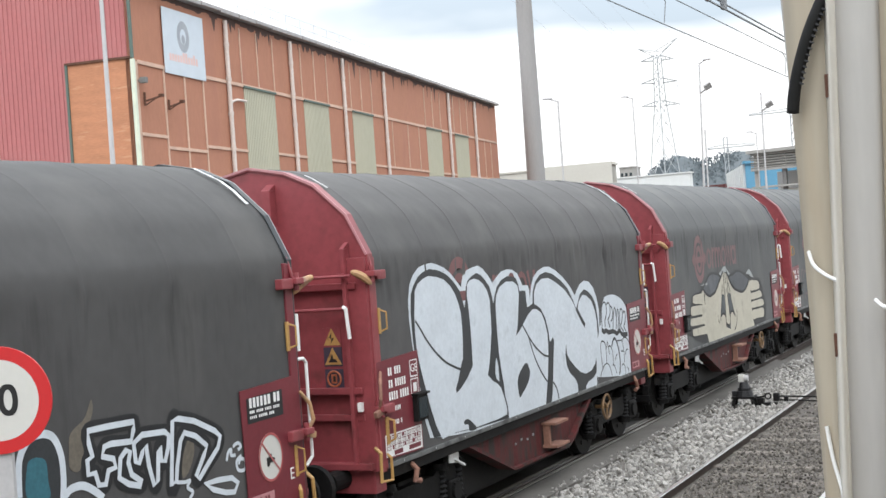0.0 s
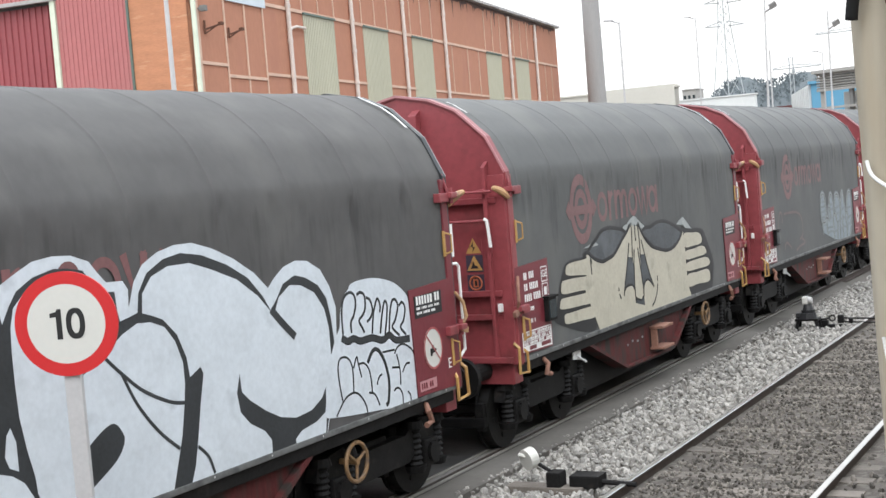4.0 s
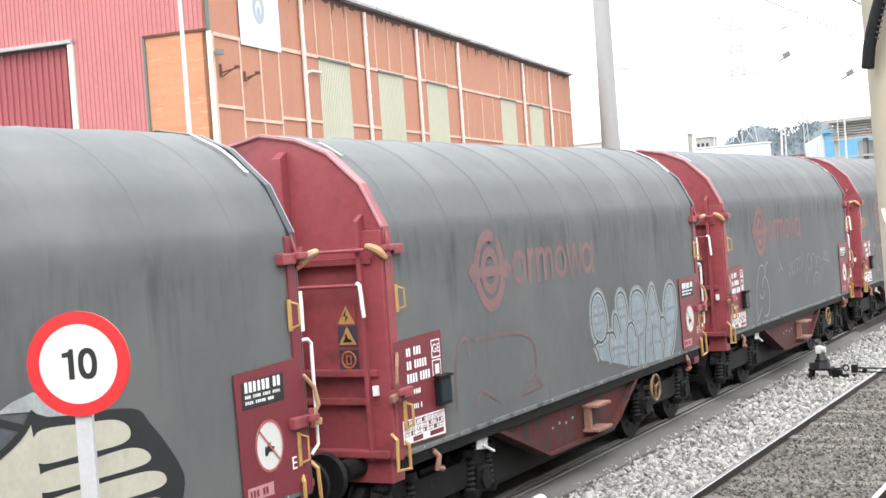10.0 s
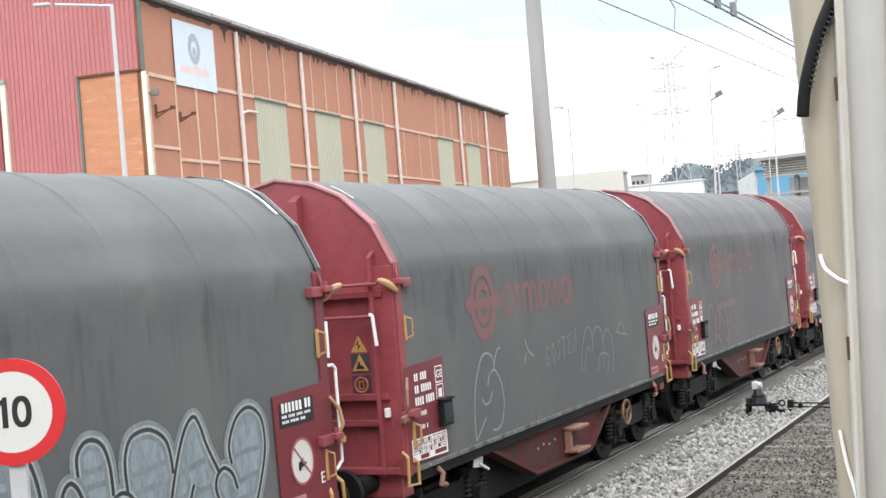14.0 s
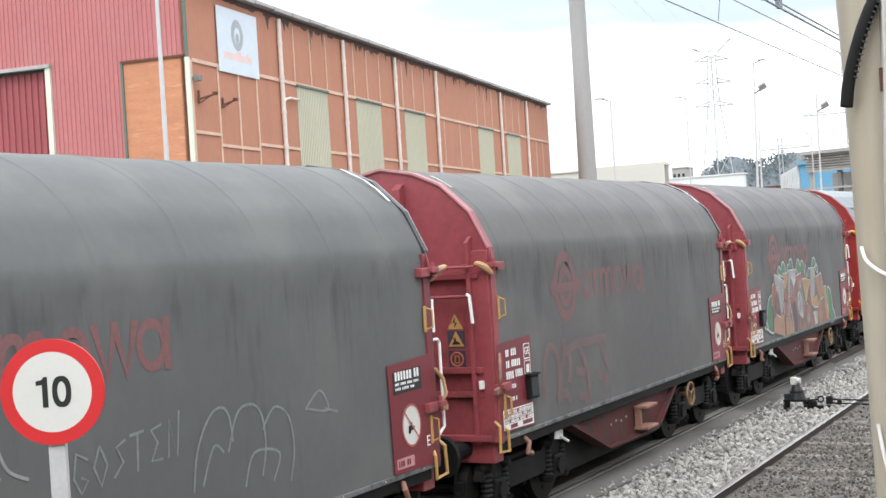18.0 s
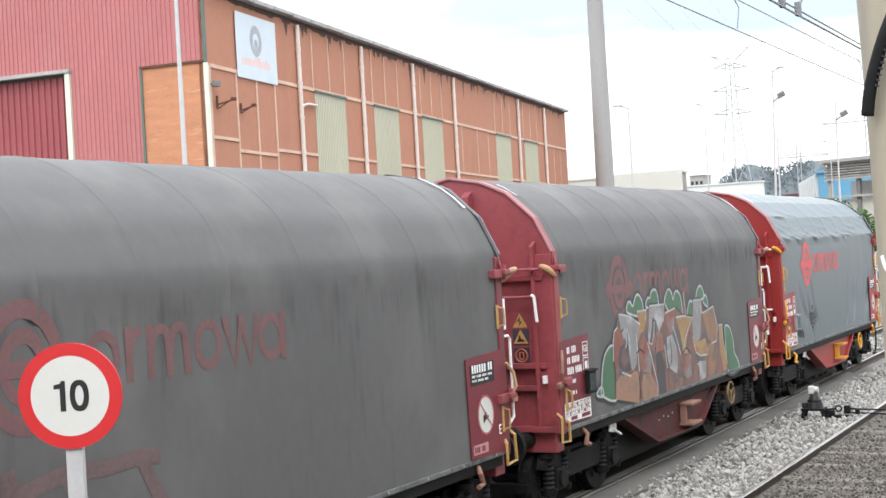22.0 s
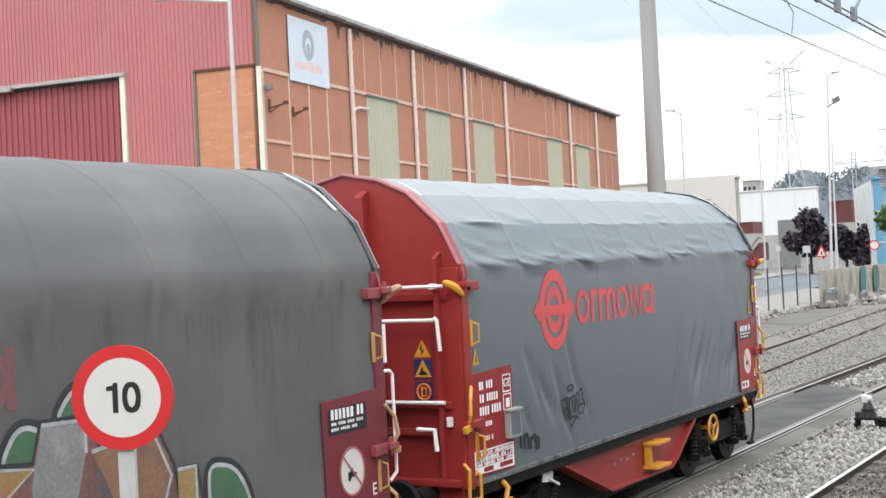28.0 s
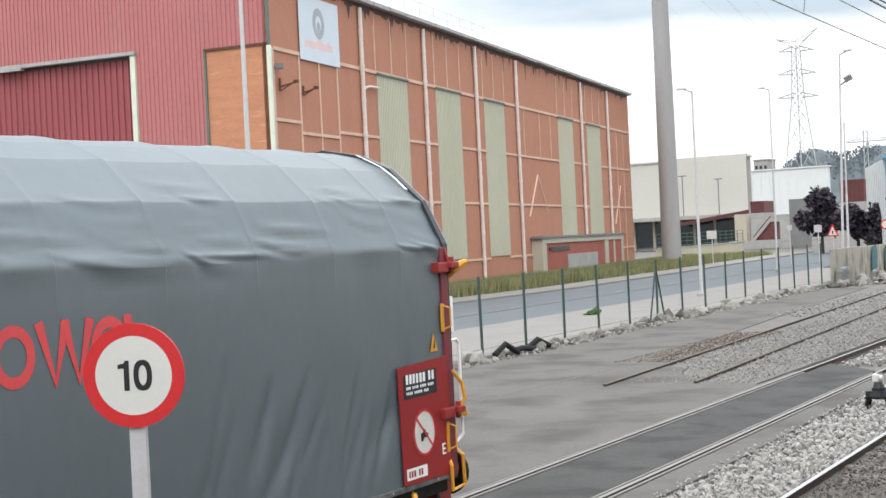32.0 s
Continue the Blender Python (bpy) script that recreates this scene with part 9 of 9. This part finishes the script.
paint(w, "line", "sprayed_outline", [[(-2.9, 1.84), (-2.92, 2.1), (-2.86, 2.25), (-2.75, 2.31), (-2.66, 2.48), (-2.27, 2.42), (-1.83, 2.29), (-1.48, 2.45), (-1.36, 2.53), (-0.72, 2.51), (-0.68, 2.36), (-0.17, 2.41), (0.15, 2.27), (0.63, 2.23), (0.71, 2.5), (1.12, 2.49), (1.22, 2.25), (1.79, 2.34), (1.96, 2.03), (2.01, 1.75), (2.07, 1.99), (2.21, 1.99), (2.28, 1.65), (2.48, 1.19), (1.95, 1.13), (0.85, 1.13), (-0.26, 1.13), (-1.24, 1.13), (-2.0, 1.14), (-2.94, 1.31), (-2.87, 1.68)]], M["spray_dark"], P1 + 0.00065, 0.07, closed=True, smooth=False)
paint(w, "fill", "sprayed_ground", [[(-2.9, 1.84), (-2.92, 2.1), (-2.86, 2.25), (-2.75, 2.31), (-2.66, 2.48), (-2.27, 2.42), (-1.83, 2.29), (-1.48, 2.45), (-1.36, 2.53), (-0.72, 2.51), (-0.68, 2.36), (-0.17, 2.41), (0.15, 2.27), (0.63, 2.23), (0.71, 2.5), (1.12, 2.49), (1.22, 2.25), (1.79, 2.34), (1.96, 2.03), (2.01, 1.75), (2.07, 1.99), (2.21, 1.99), (2.28, 1.65), (2.48, 1.19), (1.95, 1.13), (0.85, 1.13), (-0.26, 1.13), (-1.24, 1.13), (-2.0, 1.14), (-2.94, 1.31), (-2.87, 1.68)]], M["spray_mix"], P1 + 0.0016, smooth=False, label="mottled brown sprayed ground")
for shapes, tint in (([[(-2.66, 2.49), (-2.22, 2.42), (-1.82, 2.28), (-1.89, 2.19), (-1.94, 2.03), (-2.04, 1.71), (-2.2, 1.63), (-2.27, 1.69), (-2.32, 1.97), (-2.35, 2.21), (-2.41, 2.09), (-2.5, 2.13), (-2.57, 2.21)], [(-1.37, 2.52), (-0.72, 2.51), (-0.77, 2.36), (-0.81, 2.25), (-1.01, 2.09), (-1.11, 2.28), (-1.27, 2.35), (-1.38, 2.07), (-1.5, 1.96), (-1.46, 2.2)], [(-0.66, 1.99), (-0.41, 2.02), (-0.24, 1.82), (-0.2, 1.57), (-0.29, 1.39), (-0.59, 1.5), (-0.71, 1.76)], [(0.71, 2.49), (1.1, 2.48), (1.1, 2.25), (0.98, 1.86), (0.87, 1.81), (0.62, 1.84), (0.61, 2.1)], [(0.82, 1.48), (1.23, 1.45), (1.16, 1.18), (0.86, 1.16)]], "spray_grey"), ([[(-2.75, 2.31), (-2.87, 2.22), (-2.92, 2.05), (-2.93, 1.87), (-2.87, 1.73), (-2.77, 1.82), (-2.66, 2.01), (-2.5, 2.1), (-2.42, 2.14), (-2.54, 2.21)], [(-1.86, 2.02), (-1.69, 2.11), (-1.54, 1.98), (-1.42, 1.68), (-1.48, 1.52), (-1.8, 1.57), (-1.94, 1.7)], [(-1.37, 1.96), (-1.24, 2.12), (-0.89, 2.08), (-0.8, 1.83), (-1.04, 1.8), (-1.33, 1.84)], [(-0.7, 2.37), (-0.21, 2.41), (-0.29, 2.19), (-0.41, 2.02), (-0.59, 2.1), (-0.68, 2.23)], [(0.15, 2.26), (0.23, 2.64), (0.31, 2.25)], [(0.14, 1.64), (0.44, 1.64), (0.44, 1.28), (0.16, 1.26), (0.01, 1.35)]], "spray_rust"), ([[(-1.91, 2.47), (-1.5, 2.47), (-1.53, 2.32), (-1.68, 2.17), (-1.84, 2.13), (-1.91, 2.02), (-1.92, 2.19), (-1.85, 2.28)], [(-0.19, 2.27), (0.15, 2.27), (0.63, 2.21), (0.36, 2.0), (0.22, 1.76), (0.35, 1.65), (0.08, 1.68), (-0.02, 1.98)], [(0.58, 1.84), (0.94, 1.8), (1.25, 1.83), (1.33, 1.62), (1.13, 1.55), (0.77, 1.59), (0.61, 1.7)], [(2.01, 1.99), (2.21, 1.99), (2.23, 1.65), (2.36, 1.35), (2.34, 1.18), (2.13, 1.17), (2.01, 1.54)]], "spray_amber"), ([[(-2.91, 1.3), (-2.88, 1.53), (-2.69, 1.62), (-2.31, 1.58), (-2.16, 1.62), (-2.0, 1.6), (-1.97, 1.43), (-2.02, 1.14)], [(-1.8, 1.54), (-1.48, 1.52), (-1.22, 1.3), (-1.21, 1.13), (-1.84, 1.15), (-1.89, 1.36)]], "spray_peach"), ([[(-0.7, 1.46), (-0.29, 1.36), (0.0, 1.29), (-0.07, 1.13), (-0.7, 1.13)], [(1.15, 2.25), (1.75, 2.31), (1.92, 2.11), (1.91, 1.76), (1.62, 1.71), (1.37, 1.82), (1.27, 2.03)], [(1.34, 1.72), (1.87, 1.69), (1.89, 1.27), (1.7, 1.13), (1.24, 1.17)]], "spray_brown"), ([[(-2.79, 1.87), (-2.66, 2.01), (-2.41, 2.06), (-2.27, 1.96), (-2.3, 1.64), (-2.55, 1.65), (-2.73, 1.74)], [(-1.22, 1.77), (-0.98, 1.82), (-0.83, 1.59), (-0.82, 1.15), (-1.12, 1.13), (-1.2, 1.47)], [(1.43, 1.81), (1.65, 1.89), (1.86, 1.89), (1.87, 1.75), (1.62, 1.71)]], "spray_plum")):
    for shape in shapes:
        paint(w, "fill", "sprayed_letter", [shape], M[tint], P3, smooth=False, label="multicoloured sprayed letter")
paint(w, "line", "sprayed_rim", [[(-2.64, 2.48), (-2.22, 2.42), (-1.82, 2.28)], [(-2.94, 1.84), (-2.92, 2.1), (-2.86, 2.25), (-2.72, 2.3)], [(-2.64, 1.65), (-2.28, 1.56)], [(-1.91, 2.47), (-1.5, 2.47), (-1.58, 2.32)], [(-1.37, 2.52), (-0.72, 2.51), (-0.79, 2.24)], [(-1.48, 2.14), (-1.46, 1.97), (-1.35, 1.94), (-1.24, 2.12), (-1.2, 2.28)], [(-0.7, 2.37), (-0.21, 2.42)], [(-0.36, 2.14), (-0.22, 1.94), (-0.06, 1.67)], [(-0.19, 2.27), (0.15, 2.27), (0.63, 2.21), (0.24, 1.95), (0.08, 1.68)], [(0.23, 2.64), (0.31, 2.26)]] + [[(0.71, 2.49), (1.1, 2.48), (1.1, 2.25)], [(0.59, 1.91), (0.7, 1.64), (0.91, 1.56), (1.29, 1.55), (1.35, 1.65)], [(1.15, 2.25), (1.75, 2.33), (1.94, 1.96), (1.84, 1.73), (1.54, 1.71)], [(2.01, 1.99), (2.21, 1.99), (2.21, 1.73), (2.4, 1.28)], [(-1.54, 1.98), (-1.4, 1.73), (-1.19, 1.3), (-1.24, 1.13)], [(-0.8, 1.89), (-0.72, 1.52)], [(-2.0, 2.15), (-1.96, 1.81), (-1.95, 1.59)], [(-2.39, 2.25), (-2.39, 2.06), (-2.44, 1.98)], [(-2.34, 2.24), (-2.29, 2.07)], [(0.75, 1.43), (0.9, 1.47), (1.01, 1.2)]], M["spray_rim"], P3 + 0.0018, 0.03, smooth=False)
paint(w, "line", "sprayed_line", [[(-2.03, 1.86), (-1.87, 1.91), (-1.71, 1.84)], [(-1.96, 1.52), (-1.96, 1.19)], [(0.02, 1.67), (0.22, 1.75), (0.44, 1.64)], [(-1.22, 2.29), (-1.16, 2.05), (-1.23, 1.82)], [(-0.54, 1.98), (-0.49, 1.73), (-0.57, 1.53)], [(-2.59, 2.22), (-2.49, 2.26)]], M["spray_black"], P3 + 0.0018, 0.025)

w = wagons[7]
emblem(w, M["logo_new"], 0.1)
paint(w, "line", "scribble", [[(-2.42, 1.88), (-2.36, 1.91), (-2.28, 1.91), (-2.25, 1.88), (-2.32, 1.85), (-2.4, 1.86), (-2.42, 1.88)], [(-2.52, 1.52), (-2.56, 1.64), (-2.58, 1.75), (-2.51, 1.76), (-2.45, 1.78)], [(-2.44, 1.79), (-2.43, 1.66), (-2.41, 1.53)], [(-2.53, 1.65), (-2.42, 1.65)], [(-2.39, 1.76), (-2.38, 1.65), (-2.35, 1.53)], [(-2.41, 1.75), (-2.31, 1.76), (-2.24, 1.78), (-2.23, 1.68), (-2.22, 1.57)], [(-2.31, 1.76), (-2.29, 1.66), (-2.27, 1.57)], [(-2.19, 1.79), (-2.12, 1.8), (-2.11, 1.71), (-2.15, 1.65), (-2.19, 1.73), (-2.19, 1.79)], [(-2.09, 1.82), (-2.02, 1.83), (-2.0, 1.73), (-2.04, 1.7)], [(-1.99, 1.8), (-2.02, 1.73), (-1.94, 1.65)], [(-2.17, 1.62), (-2.08, 1.65), (-1.96, 1.66)], [(-2.17, 1.62), (-2.12, 1.55), (-2.02, 1.56), (-1.95, 1.64)], [(-2.49, 1.54), (-2.34, 1.53), (-2.19, 1.53)], [(-2.19, 1.54), (-2.26, 1.48), (-2.37, 1.42)], [(-2.19, 1.53), (-2.14, 1.48)]], M["spray_black"], P0, 0.026, label="dark scribbled tag")
paint(w, "line", "scribble", [[(-3.66, 1.35), (-3.66, 1.5)], [(-3.57, 1.33), (-3.57, 1.46), (-3.51, 1.48), (-3.48, 1.43), (-3.49, 1.32)], [(-3.41, 1.45), (-3.42, 1.31)], [(-3.42, 1.41), (-3.32, 1.45), (-3.29, 1.35)], [(-3.29, 1.28), (-3.26, 1.41), (-3.22, 1.38), (-3.23, 1.28)]], M["spray_black"], P0, 0.05, label="thick dark scribbled tag")


# ---- what moves ----
# the train does not roll evenly: seconds, metres ahead of an even run
SURGE = ((0, -0.11), (0.5, -0.02), (1, 0.07), (1.5, 0.01), (2, 0.01), (2.5, -0.04), (4.5, 0.01), (5, 0.04), (5.5, -0.02), (6, 0.04), (6.5, -0.05), (7, -0.06), (7.5, -0.05), (8, 0.04), (8.5, 0.04), (9, 0.01), (9.5, -0.04), (10, -0.01), (10.5, -0.10), (11, -0.17), (11.5, -0.01), (12, 0.11), (12.5, 0.07), (13, -0.02), (13.5, -0.06), (14, -0.05), (14.5, -0.03), (15, 0.02), (15.5, -0.03), (17.5, -0.02), (18, -0.05), (18.5, -0.08), (19, -0.13), (19.5, -0.17), (20, -0.13), (20.5, -0.14), (21, -0.05), (21.5, -0.08), (22, -0.04), (22.5, -0.02), (23, 0.00), (23.5, 0.03), (24, 0.02), (24.5, 0.07), (25, -0.00), (25.5, 0.02), (27.5, 0.10), (28, 0.09), (28.5, 0.01), (29, 0.17), (29.5, 0.09), (30, 0.06), (30.5, 0.04), (31, -0.00), (31.5, 0.04), (32, -0.03))


def run(t):
    """How far the first gap of the train lies along the track at t seconds."""
    even = 0.974 * (3.1585e-5 * t ** 3 - 4.5605e-3 * t ** 2 - 2.38771 * t + 11.026) - 0.03
    return even + float(np.interp(t, [k for k, _ in SURGE], [v for _, v in SURGE]))


def motions():
    for k, wagon in enumerate(wagons):
        walk(wagon, [(t, pose(TRACK_X, run(t) + PITCH * (k - 1) + 6.62, 0)) for t in np.arange(0, 32.01, 0.5)])
        for yc in (-3.55, 3.55):
            for dy in (-0.9, 0.9):
                ws = new("wheelset", wheelset_mesh)
                ws.parent = wagon
                walk(ws, [(t, pose(0, yc + dy, 0.46, math.degrees((run(0) - run(t)) / 0.46))) for t in np.arange(0, 32.01, 0.2)])


motions()
